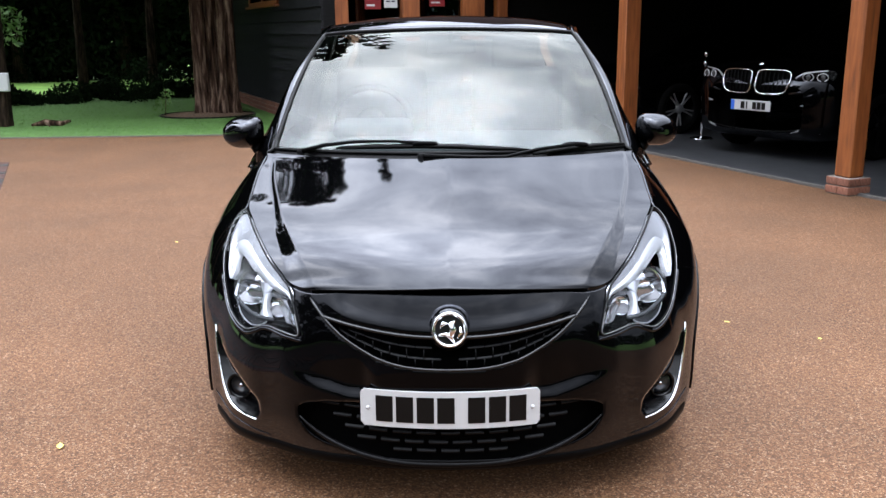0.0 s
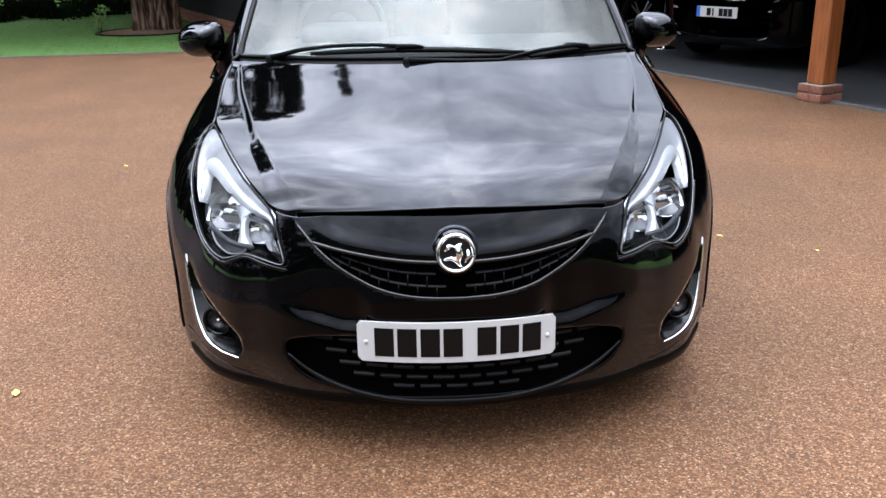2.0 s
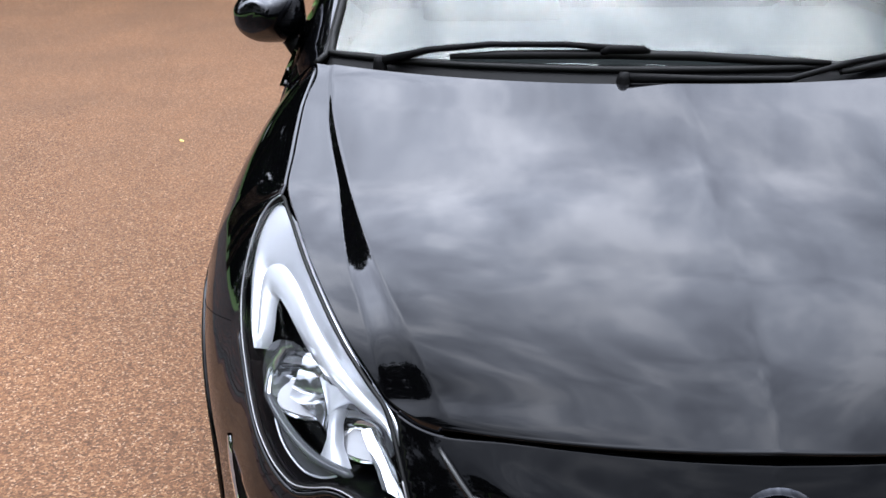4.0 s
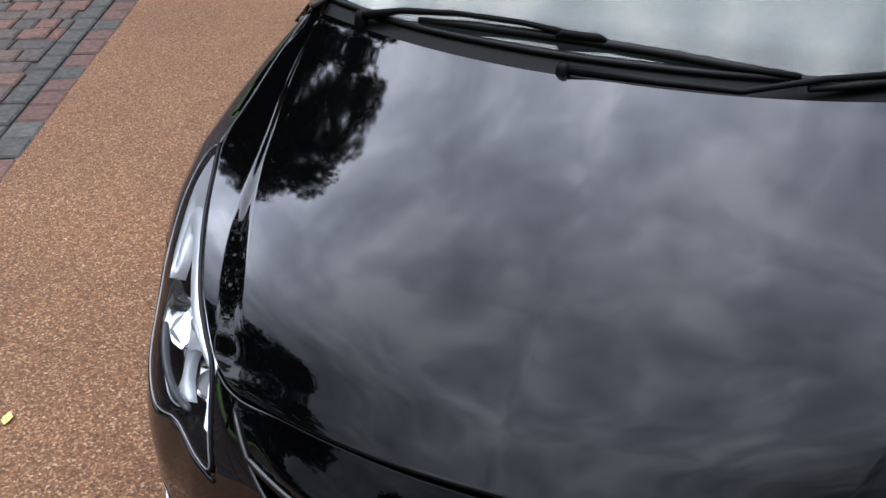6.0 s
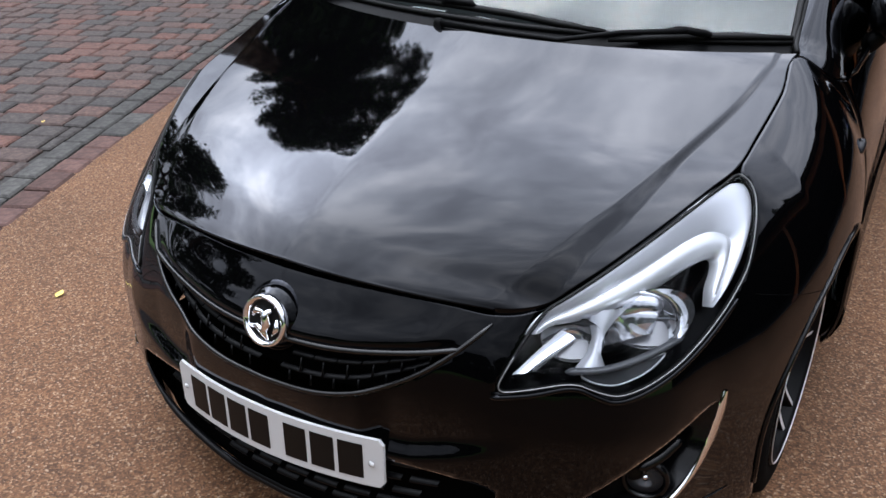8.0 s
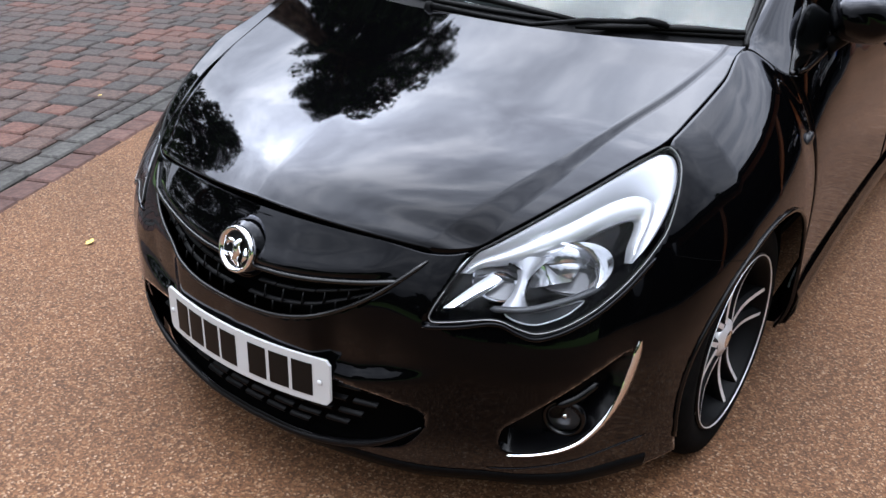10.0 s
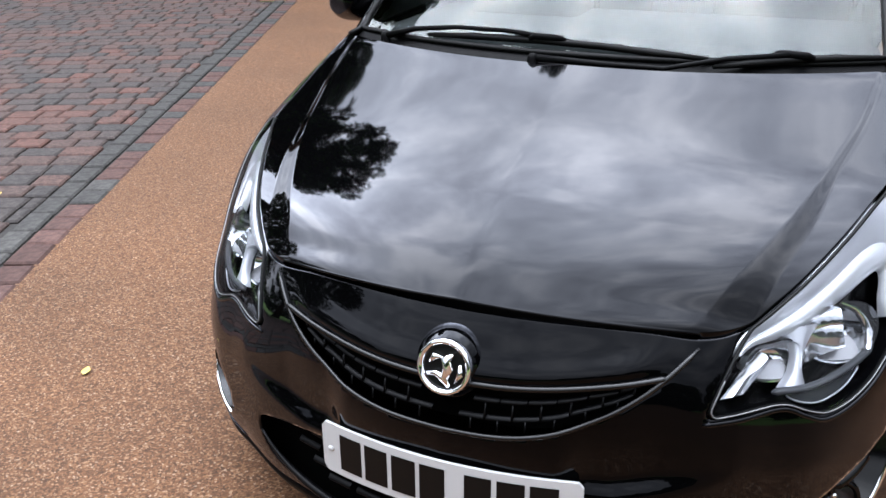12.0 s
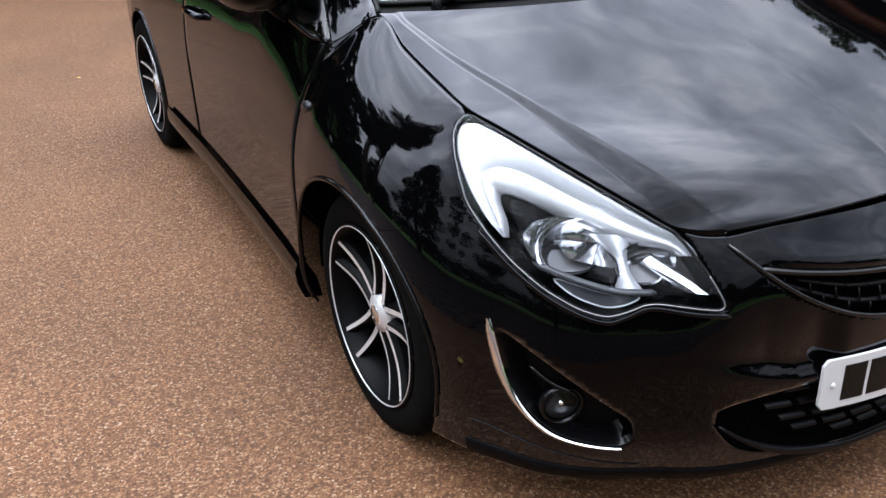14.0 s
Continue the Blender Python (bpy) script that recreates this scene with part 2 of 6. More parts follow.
def cubic(xs, ys, x):
    """Smooth interpolation of ys over xs, with no overshoot."""
    xs, ys, x = np.array(xs, float), np.array(ys, float), np.asarray(x, float)
    h, d = np.diff(xs), np.diff(ys) / np.diff(xs)
    m = np.r_[d[0], [0 if a * b <= 0 else 2 * a * b / (a + b) for a, b in zip(d[:-1], d[1:])], d[-1]]
    i = np.clip(np.searchsorted(xs, x) - 1, 0, len(h) - 1)
    t = np.clip((x - xs[i]) / h[i], 0, 1)
    return ((1 + 2 * t) * (1 - t) ** 2 * ys[i] + t * (1 - t) ** 2 * h[i] * m[i] + t * t * (3 - 2 * t) * ys[i + 1] + t * t * (t - 1) * h[i] * m[i + 1])


def grid_faces(nu, nv, flip=False, keep=None):
    out = []
    for i in range(nu - 1):
        for j in range(nv - 1):
            if keep is None or keep(i, j):
                f = (i * nv + j, (i + 1) * nv + j, (i + 1) * nv + j + 1, i * nv + j + 1)
                out.append(f[::-1] if flip else f)
    return out


def sheet(name, grid, mat, parent=None, label="", thick=0.0, flip=False):
    """A mesh from an array of nu x nv points; with thickness, a closed shell."""
    nu, nv, _ = grid.shape
    ob = mesh_object(name, grid.reshape(-1, 3), grid_faces(nu, nv, flip), mat, parent, label)
    if thick:
        s = ob.modifiers.new("thick", "SOLIDIFY")
        s.thickness, s.offset = thick, -1
    return ob


def loft(curves, nu, nv):
    """Points nu along and nv across a set of curves."""
    rows = np.array([spline(c, nu) for c in curves])
    return np.array([spline(rows[:, i], nv) for i in range(nu)])


def tube(points, radius, sides=8, closed=False, squash=1.0):
    """A bmesh tube along points; radius may be a list."""
    p = [Vector(q) for q in points]
    n = len(p)
    rad = [float(q) for q in radius] if hasattr(radius, "__len__") else [radius] * n
    bm = bmesh.new()
    rings, up = [], None
    for i in range(n):
        a, b = p[i - 1] if (i or closed) else p[0], p[(i + 1) % n] if (i < n - 1 or closed) else p[-1]
        t = (b - a).normalized()
        if up is None:
            up = t.orthogonal().normalized()
        up = (up - t * up.dot(t)).normalized()
        side = t.cross(up)
        rings.append([bm.verts.new(p[i] + rad[i] * (math.cos(6.28318 * k / sides) * up * squash + math.sin(6.28318 * k / sides) * side)) for k in range(sides)])
    for i in range(n if closed else n - 1):
        r0, r1 = rings[i], rings[(i + 1) % n]
        for k in range(sides):
            bm.faces.new((r0[k], r0[(k + 1) % sides], r1[(k + 1) % sides], r1[k]))
    if not closed:
        bm.faces.new(rings[0][::-1])
        bm.faces.new(rings[-1])
    return bm


def box(sx, sy, sz, at=(0, 0, 0), bevel=0.0, segs=1, turn=None):
    bm = bmesh.new()
    bmesh.ops.create_cube(bm, size=1.0)
    bmesh.ops.scale(bm, vec=(sx, sy, sz), verts=bm.verts)
    if bevel:
        bmesh.ops.bevel(bm, geom=bm.edges[:], offset=bevel, segments=segs, profile=0.6, affect="EDGES")
    if turn:
        bmesh.ops.transform(bm, matrix=turn, verts=bm.verts)
    bmesh.ops.translate(bm, vec=at, verts=bm.verts)
    return bm


def revolve(profile, sides=32, matrix=None, closed=False):
    """A bmesh turned round the z axis from (radius, height) pairs."""
    bm = bmesh.new()
    rings = []
    for r, h in profile:
        rings.append([bm.verts.new((r * math.cos(6.28318531 * k / sides), r * math.sin(6.28318531 * k / sides), h)) for k in range(sides)] if r > 1e-6 else [bm.verts.new((0, 0, h))])
    pairs = list(zip(rings, rings[1:])) + ([(rings[-1], rings[0])] if closed else [])
    for a, b in pairs:
        for k in range(sides):
            k2 = (k + 1) % sides
            if len(a) == 1 and len(b) > 1:
                bm.faces.new((a[0], b[k2], b[k]))
            elif len(b) == 1 and len(a) > 1:
                bm.faces.new((a[k], a[k2], b[0]))
            elif len(a) > 1:
                bm.faces.new((a[k], a[k2], b[k2], b[k]))
    if matrix:
        bmesh.ops.transform(bm, matrix=matrix, verts=bm.verts)
    bmesh.ops.recalc_face_normals(bm, faces=bm.faces)
    return bm


def join(*bms):
    out = bmesh.new()
    for b in bms:
        me = bpy.data.meshes.new("joined")
        b.to_mesh(me)
        b.free()
        out.from_mesh(me)
        bpy.data.meshes.remove(me)
    return out


# ---- the black hatchback: body surface ----
def flow(knots, values, u):
    """Smooth curve through values at uneven knots."""
    k, v, u = np.array(knots, float), np.array(values, float), np.atleast_1d(np.asarray(u, float))
    m = np.gradient(v, k, axis=0)
    i = np.clip(np.searchsorted(k, u, side="right") - 1, 0, len(k) - 2)
    h = (k[i + 1] - k[i])
    t = np.clip((u - k[i]) / h, 0, 1)
    if v.ndim > 1:
        h, t = h[:, None], t[:, None]
    return (1 + 2 * t) * (1 - t) ** 2 * v[i] + t * (1 - t) ** 2 * h * m[i] + t * t * (3 - 2 * t) * v[i + 1] + t * t * (t - 1) * h * m[i + 1]


# widest outline in plan, from the nose round to the tail (x, y)
REF = [(0, -0.024), (0.14, -0.016), (0.26, 0.006), (0.35, 0.028), (0.44, 0.060), (0.56, 0.130), (0.63, 0.175), (0.70, 0.246),
       (0.767, 0.362), (0.816, 0.45), (0.856, 0.55), (0.881, 0.67), (0.891, 0.82), (0.885, 1.0), (0.871, 1.15), (0.853, 1.35),
       (0.831, 1.7), (0.803, 2.3), (0.788, 2.9), (0.780, 3.3), (0.762, 3.62), (0.705, 3.88), (0.5, 3.98), (0, 4.0)]
# upper edge: bonnet edge, then wing, then waistline (x, y, z)
TOP = [(0, 0.072, 0.676), (0.13, 0.078, 0.677), (0.245, 0.096, 0.676), (0.33, 0.115, 0.673), (0.41, 0.137, 0.664), (0.484, 0.186, 0.675),
       (0.523, 0.232, 0.703), (0.563, 0.289, 0.734), (0.625, 0.412, 0.785), (0.66, 0.50, 0.815), (0.687, 0.575, 0.838),
       (0.693, 0.68, 0.869), (0.698, 0.82, 0.916), (0.694, 0.957, 0.966), (0.776, 1.055, 0.900), (0.793, 1.34, 0.932),
       (0.776, 1.7, 0.955), (0.747, 2.3, 0.985), (0.722, 2.9, 1.02), (0.70, 3.3, 1.05), (0.665, 3.6, 1.07), (0.60, 3.80, 1.08), (0.45, 3.87, 1.08), (0, 3.89, 1.08)]
KNOT = np.r_[0, np.cumsum(np.linalg.norm(np.diff(np.array(REF), axis=0), axis=1))]
U_END = KNOT[-1]
LEAN_Z = [0.43] * 5 + [0.42] * 5 + [0.45, 0.47, 0.47, 0.47, 0.47, 0.5, 0.55, 0.55, 0.55, 0.55, 0.55, 0.55, 0.55, 0.55]
LEAN_P = [2.2] * 5 + [1.8, 1.8, 1.8, 1.9, 2.1, 2.5, 3.2, 3.3, 3.1, 2.6, 2.2, 2.2, 2.2, 2.2, 2.2, 2.2, 2.2, 2.2, 2.2]
BOTTOM = [0.142] * 9 + [0.148, 0.158] + [0.17, 0.175] + [0.19] * 7 + [0.22, 0.26, 0.28, 0.28]


def step(a, b, x):
    t = np.clip((x - a) / (b - a), 0, 1)
    return t * t * (3 - 2 * t)


def plan(u):
    """Outline, its outward normal and the top edge at u."""
    r, t = flow(KNOT, REF, u), flow(KNOT, TOP, u)
    d = flow(KNOT, REF, np.asarray(u) + 1e-3) - flow(KNOT, REF, np.asarray(u) - 1e-3)
    n = np.stack([d[:, 1], -d[:, 0]], 1)
    return r, n / np.linalg.norm(n, axis=1, keepdims=True).clip(1e-9), t


def body_surface(u, z):
    """The point of the body's side at u round the car and height z."""
    u, z = np.broadcast_arrays(np.atleast_1d(np.asarray(u, float)), np.atleast_1d(np.asarray(z, float)))
    shape = u.shape
    u, z = u.ravel(), z.ravel()
    r, n, t = plan(np.clip(u, 1e-3, U_END - 1e-3))
    zb, p, z0 = np.interp(u, KNOT, LEAN_Z), np.interp(u, KNOT, LEAN_P), np.interp(u, KNOT, BOTTOM)
    w = np.clip((z - zb) / (t[:, 2] - zb), 0, 1) ** p
    xy = r + (t[:, :2] - r) * w[:, None]
    front = 1 - step(KNOT[8], KNOT[12], u)
    tuck = (0.045 * (1 - step(KNOT[5], KNOT[8], u)) + 0.014 * step(KNOT[5], KNOT[8], u) + 0.035 * step(KNOT[13], KNOT[15], u)) * np.clip((0.30 - z) / (0.30 - z0), 0, 1) ** 2
    # the scoop beside the plate, with its ledge that looks up
    ledge = 0.019 * step(0.20, 0.27, r[:, 0]) * np.clip((0.50 - r[:, 0]) / 0.13, 0, 1) * front
    lz = 0.386 + 0.24 * np.clip(r[:, 0] - 0.30, 0, 1)
    tuck = tuck + ledge * step(lz - 0.010, lz + 0.026, z) * (1 - step(lz + 0.026, lz + 0.22, z))
    # the slab over the grille flares out towards its lower edge
    gz = 0.582 + 0.046 * (r[:, 0] / 0.375) ** 2
    tuck = tuck - 0.009 * front * (1 - step(0.30, 0.40, r[:, 0])) * np.exp(-((z - gz) / np.where(z > gz, 0.024, 0.010)) ** 2)
    # groove between door and sill
    side = step(1.16, 1.25, r[:, 1]) * (1 - step(2.85, 2.95, r[:, 1]))
    tuck = tuck + side * 0.018 * np.exp(-((z - 0.285) / 0.016) ** 2) - side * 0.012 * (1 - step(0.26, 0.285, z))
    xy = xy - n * tuck[:, None]
    return np.concatenate([xy, z[:, None]], 1).reshape(*shape, 3)


def solve_u(axis, value, z, lo, hi):
    """u at which the body reaches the given x or y at height z."""
    lo, hi, value, z = (np.array(a, float) * np.ones(np.broadcast(value, z).shape) for a in (lo, hi, value, z))
    for _ in range(30):
        mid = (lo + hi) / 2
        less = body_surface(mid, z)[..., axis] < value
        lo, hi = np.where(less, mid, lo), np.where(less, hi, mid)
    return (lo + hi) / 2


def on_body(x, z, out=0.0):
    """Points of the front of the body over (x, z), raised by out."""
    u = solve_u(0, np.abs(x), z, 0, KNOT[12])
    p = body_surface(u, z)
    if np.any(np.asarray(out) != 0):
        e = 2e-3
        a, b = body_surface(u + e, z) - p, body_surface(u, np.asarray(z) + e) - p
        n = np.cross(a, b)
        n /= np.linalg.norm(n, axis=-1, keepdims=True)
        p = p + n * (np.asarray(out) * np.ones(p.shape[:-1]))[..., None]
    p = p.copy()
    p[..., 0] *= np.where(np.asarray(x) < 0, -1, 1)
    return p


def closed(points, n):
    p = list(points)
    q = spline(p[-3:] + p + p[:3], (n * (len(p) + 6)) // len(p) + 1)
    c = np.array(p, float)
    # cut the overlap: take the run between the two passes of the first point
    i0 = np.argmin(np.linalg.norm(q[: len(q) // 2] - c[0], axis=1))
    i1 = len(q) // 2 + np.argmin(np.linalg.norm(q[len(q) // 2:] - c[0], axis=1))
    return spline(q[i0: i1 + 1], n + 1)[:-1]


def rounded(points, n, r=0.25):
    """A closed outline with softened corners, n points."""
    p = np.array(points, float)
    for _ in range(3):
        nxt = np.roll(p, -1, axis=0)
        p = np.stack([p * (1 - r) + nxt * r, p * r + nxt * (1 - r)], 1).reshape(-1, 2)
    q = np.vstack([p, p[:1]])
    run = np.r_[0, np.cumsum(np.linalg.norm(np.diff(q, axis=0), axis=1))]
    at = np.linspace(0, run[-1], n, endpoint=False)
    return np.stack([np.interp(at, run, q[:, k]) for k in range(2)], 1)


def inside(poly, x, z):
    px, pz = poly[:, 0], poly[:, 1]
    qx, qz = np.roll(px, -1), np.roll(pz, -1)
    x, z = np.asarray(x)[..., None], np.asarray(z)[..., None]
    cross = ((pz > z) != (qz > z)) & (x < (qx - px) * (z - pz) / (qz - pz + 1e-12) + px)
    return cross.sum(-1) % 2 == 1


def nearest(poly, x, z):
    a, b = poly, np.roll(poly, -1, axis=0)
    p = np.array([x, z])
    d = b - a
    t = np.clip(((p - a) * d).sum(1) / (d * d).sum(1).clip(1e-12), 0, 1)
    q = a + d * t[:, None]
    return q[np.argmin(((q - p) ** 2).sum(1))]


# outlines in (x, z), seen from the front
E_TOP = flow(KNOT, TOP, np.linspace(KNOT[5], KNOT[10], 12))
LAMP_LOW = [(0.694, 0.829), (0.711, 0.816), (0.726, 0.796), (0.738, 0.766), (0.746, 0.73), (0.750, 0.69), (0.740, 0.645), (0.72, 0.60), (0.695, 0.565), (0.66, 0.540), (0.625, 0.530),
            (0.595, 0.540), (0.558, 0.556), (0.50, 0.549), (0.440, 0.541), (0.458, 0.60)]
LAMP = np.array([(x, z - 0.006) for x, _, z in E_TOP] + LAMP_LOW)
LAMP_CUT = np.array([(x - 0.004, z + 0.03) for x, _, z in E_TOP] + LAMP_LOW)
gx = np.linspace(-0.375, 0.375, 41)
g_top, g_low = (lambda x: 0.568 + 0.041 * (abs(x) / 0.375) ** 2), (lambda x: 0.476 + 0.164 * (abs(x) / 0.405) ** 2.7)
GRILLE = np.array([(x, g_top(x)) for x in gx] + [(x, g_low(x)) for x in gx[::-1]])
INTAKE = rounded([(-0.455, 0.345), (-0.30, 0.372), (0.30, 0.372), (0.455, 0.345), (0.460, 0.300), (0.41, 0.234), (0.27, 0.192), (0, 0.174), (-0.27, 0.192), (-0.41, 0.234), (-0.460, 0.300)], 120, 0.2)
STRIP = [(0.768, 0.487), (0.767, 0.44), (0.759, 0.38), (0.745, 0.325), (0.725, 0.285), (0.700, 0.262), (0.660, 0.251), (0.603, 0.248)]
FOG = rounded([(0.764, 0.480), (0.762, 0.43), (0.754, 0.376), (0.739, 0.325), (0.718, 0.290), (0.694, 0.269), (0.656, 0.258), (0.604, 0.256), (0.585, 0.272), (0.592, 0.318), (0.632, 0.352), (0.692, 0.408)], 90, 0.16)
HUB_Y, HUB_Z, REAR_Y = 0.820, 0.305, 3.345
ARCH_R = 0.338


def body_columns(u0, u1, n, rows, top_drop=0.0, holes=(), arches=()):
    """A grid of the body between two places round it, with openings cut and their edges drawn onto the outlines."""
    us = np.linspace(u0, u1, n)
    zt = flow(KNOT, TOP, us)[:, 2] - top_drop * (1 - step(KNOT[3] + 0.02, KNOT[5], us))
    z0 = np.interp(us, KNOT, BOTTOM)
    v = np.linspace(0, 1, rows)
    v = 0.5 * v + 0.5 * step(0, 1, v) if rows > 3 else v
    zz = z0[:, None] + (zt - z0)[:, None] * v
    uu = us[:, None] * np.ones_like(zz)
    pts = body_surface(uu, zz)
    gone = np.zeros((n - 1, rows - 1), bool)
    mid = (pts[:-1, :-1] + pts[1:, :-1] + pts[1:, 1:] + pts[:-1, 1:]) / 4
    jobs = []
    for poly in holes:
        cut = inside(poly, mid[..., 0], mid[..., 2]) & (mid[..., 1] < 1.0)
        gone |= cut
        jobs.append((cut, lambda p, poly=poly: ("x", nearest(poly, p[0], p[2]))))
    for cy, cz, r in arches:
        cut = ((mid[..., 1] - cy) ** 2 + (mid[..., 2] - cz) ** 2 < r * r) & (mid[..., 0] > 0.55)
        gone |= cut

        def round_to(p, cy=cy, cz=cz, r=r):
            d = np.array([p[1] - cy, p[2] - cz])
            d = d / np.linalg.norm(d) * r
            return "y", (cy + d[0], cz + d[1])
        jobs.append((cut, round_to))
    for cut, target in jobs:
        touch = np.zeros((n, rows, 2), int)
        for di in (0, 1):
            for dj in (0, 1):
                touch[di:n - 1 + di, dj:rows - 1 + dj, 0] += cut
                touch[di:n - 1 + di, dj:rows - 1 + dj, 1] += ~cut
        for i, j in np.argwhere((touch[..., 0] > 0) & (touch[..., 1] > 0)):
            if j == 0:
                continue
            ax, (a, z) = target(pts[i, j])
            u = solve_u(0 if ax == "x" else 1, a, z, max(us[i] - 0.12, 0), us[i] + 0.12)
            q = body_surface(u, z).reshape(3)
            if np.linalg.norm(q - pts[i, j]) < 0.03:
                pts[i, j] = q
    return pts, gone


def body_piece(name, u0, u1, n, rows, parent, label="", mat=None, **kw):
    """Both sides of a stretch of the body; one mesh when it crosses the nose, else one a side."""
    pts, gone = body_columns(u0, u1, n, rows, **kw)
    faces = grid_faces(n, rows, keep=lambda i, j: not gone[i, j])
    v = pts.reshape(-1, 3)
    flip = v * (-1, 1, 1)
    objs = []
    if u0 == 0 or u1 >= U_END - 1e-6:
        allv = np.vstack([v, flip])
        f2 = faces + [tuple(k + len(v) for k in f[::-1]) for f in faces]
        ob = mesh_object(name, allv, f2, mat or PAINT, parent, label)
        bm = bmesh.new()
        bm.from_mesh(ob.data)
        bmesh.ops.remove_doubles(bm, verts=[w for w in bm.verts if abs(w.co.x) < 2e-3], dist=0.003)
        bm.to_mesh(ob.data)
        bm.free()
        objs.append(ob)
    else:
        objs.append(mesh_object(name, v, faces, mat or PAINT, parent, label))
        objs.append(mesh_object(name, flip, [f[::-1] for f in faces], mat or PAINT, parent, label))
    for ob in objs:
        s = ob.modifiers.new("thick", "SOLIDIFY")
        s.thickness, s.offset = 0.006, -1
    return objs


def fill(outline, rings, out, y_push=0.0, shrink=0.0):
    """A patch of the body's front within an outline: points in rings from the edge to the middle."""
    c = outline.mean(0)
    allp = []
    for k in range(rings):
        f = (1 - shrink) * (1 - k / rings)
        q = c + (outline - c) * f
        allp.append(on_body(q[:, 0], q[:, 1], out))
    v = np.vstack(allp + [on_body(c[None, 0], c[None, 1], out)])
    v[:, 1] += y_push
    n = len(outline)
    faces = []
    for k in range(rings - 1):
        for i in range(n):
            j = (i + 1) % n
            faces.append((k * n + i, k * n + j, (k + 1) * n + j, (k + 1) * n + i))
    faces += [((rings - 1) * n + i, (rings - 1) * n + (i + 1) % n, rings * n) for i in range(n)]
    return v, faces

# ---- the black hatchback: parts ----
car = thing("hatchback_car", "glossy black small hatchback parked on the resin driveway", "car")

# shell
FRONT_END = KNOT[14] - 0.010
body_piece("front_body", 0, FRONT_END, 190, 84, car, "gloss black bumper and wings with openings", top_drop=0.003,
           holes=[LAMP_CUT, GRILLE, INTAKE, FOG], arches=[(HUB_Y, HUB_Z, ARCH_R)])
DOOR0, DOOR1 = FRONT_END + 0.0015, KNOT[17] + 0.12
body_piece("door", DOOR0, DOOR1, 40, 60, car, "gloss black front door")
body_piece("rear_body", DOOR1 + 0.0015, U_END, 110, 44, car, "gloss black rear quarters and tailgate", arches=[(REAR_Y, HUB_Z, ARCH_R)])

# near-black sheet added behind the shell, so that no gap shows daylight
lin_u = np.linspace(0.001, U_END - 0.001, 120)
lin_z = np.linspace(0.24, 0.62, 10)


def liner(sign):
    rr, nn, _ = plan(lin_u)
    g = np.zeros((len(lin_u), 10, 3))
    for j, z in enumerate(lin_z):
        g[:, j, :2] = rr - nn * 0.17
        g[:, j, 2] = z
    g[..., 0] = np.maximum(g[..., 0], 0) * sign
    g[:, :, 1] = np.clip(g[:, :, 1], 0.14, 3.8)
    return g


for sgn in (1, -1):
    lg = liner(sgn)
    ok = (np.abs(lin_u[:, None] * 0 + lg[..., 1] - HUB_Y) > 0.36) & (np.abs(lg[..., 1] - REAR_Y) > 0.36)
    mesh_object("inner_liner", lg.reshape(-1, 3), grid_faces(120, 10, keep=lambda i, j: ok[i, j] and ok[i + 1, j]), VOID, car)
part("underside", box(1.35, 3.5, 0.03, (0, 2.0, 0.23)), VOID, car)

# bonnet
BQ, BR = 96, 94
us = np.linspace(KNOT[4] + 0.004, KNOT[13], BQ)
edge = flow(KNOT, TOP, us)
edge[:, 0] -= 0.004
edge[:, 2] = cubic([0.137, 0.186, 0.232, 0.289, 0.412, 0.50, 0.575, 0.68, 0.82, 0.957], [0.664, 0.675, 0.703, 0.734, 0.785, 0.815, 0.838, 0.870, 0.917, 0.968], edge[:, 1]) + 0.003
qq = (us - us[0]) / (us[-1] - us[0])
cy = edge[:, 1] - (0.075 + 0.112 * qq ** 1.3)
cz = cubic([0.04, 0.07, 0.15, 0.30, 0.50, 0.65, 0.77], [0.660, 0.676, 0.718, 0.784, 0.860, 0.911, 0.950], cy)
rr = np.concatenate([np.linspace(0, 0.78, 34), np.linspace(0.786, 1, 60)])
FOLD_Y = [0.1, 0.2, 0.3, 0.4, 0.55, 0.75, 0.9]
FOLD_X, FOLD_W = [0.44, 0.49, 0.53, 0.563, 0.592, 0.638, 0.66], [0.065, 0.058, 0.048, 0.038, 0.018, 0.014, 0.012]
bon = np.zeros((BQ, BR, 3))
for j, r in enumerate(rr):
    bon[:, j, 0] = r * edge[:, 0]
    bon[:, j, 1] = cy + (edge[:, 1] - cy) * r * r
    fx, fw = cubic(FOLD_Y, FOLD_X, bon[:, j, 1]), cubic(FOLD_Y, FOLD_W, bon[:, j, 1])
    across = np.clip((bon[:, j, 0] - fx + fw) / fw, 0, 1)
    swage = (0.0125 - 0.0095 * np.clip((bon[:, j, 1] - 0.30) / 0.60, 0, 1)) * (1 - 0.65 * across - 0.35 * step(0, 1, across)) * (0.40 + 0.60 * step(-0.12, 0.26, qq))
    bon[:, j, 2] = cz + (edge[:, 2] - cz) * r * r + 0.006 * (1 - r * r) + 0.011 * (1 - r) + swage


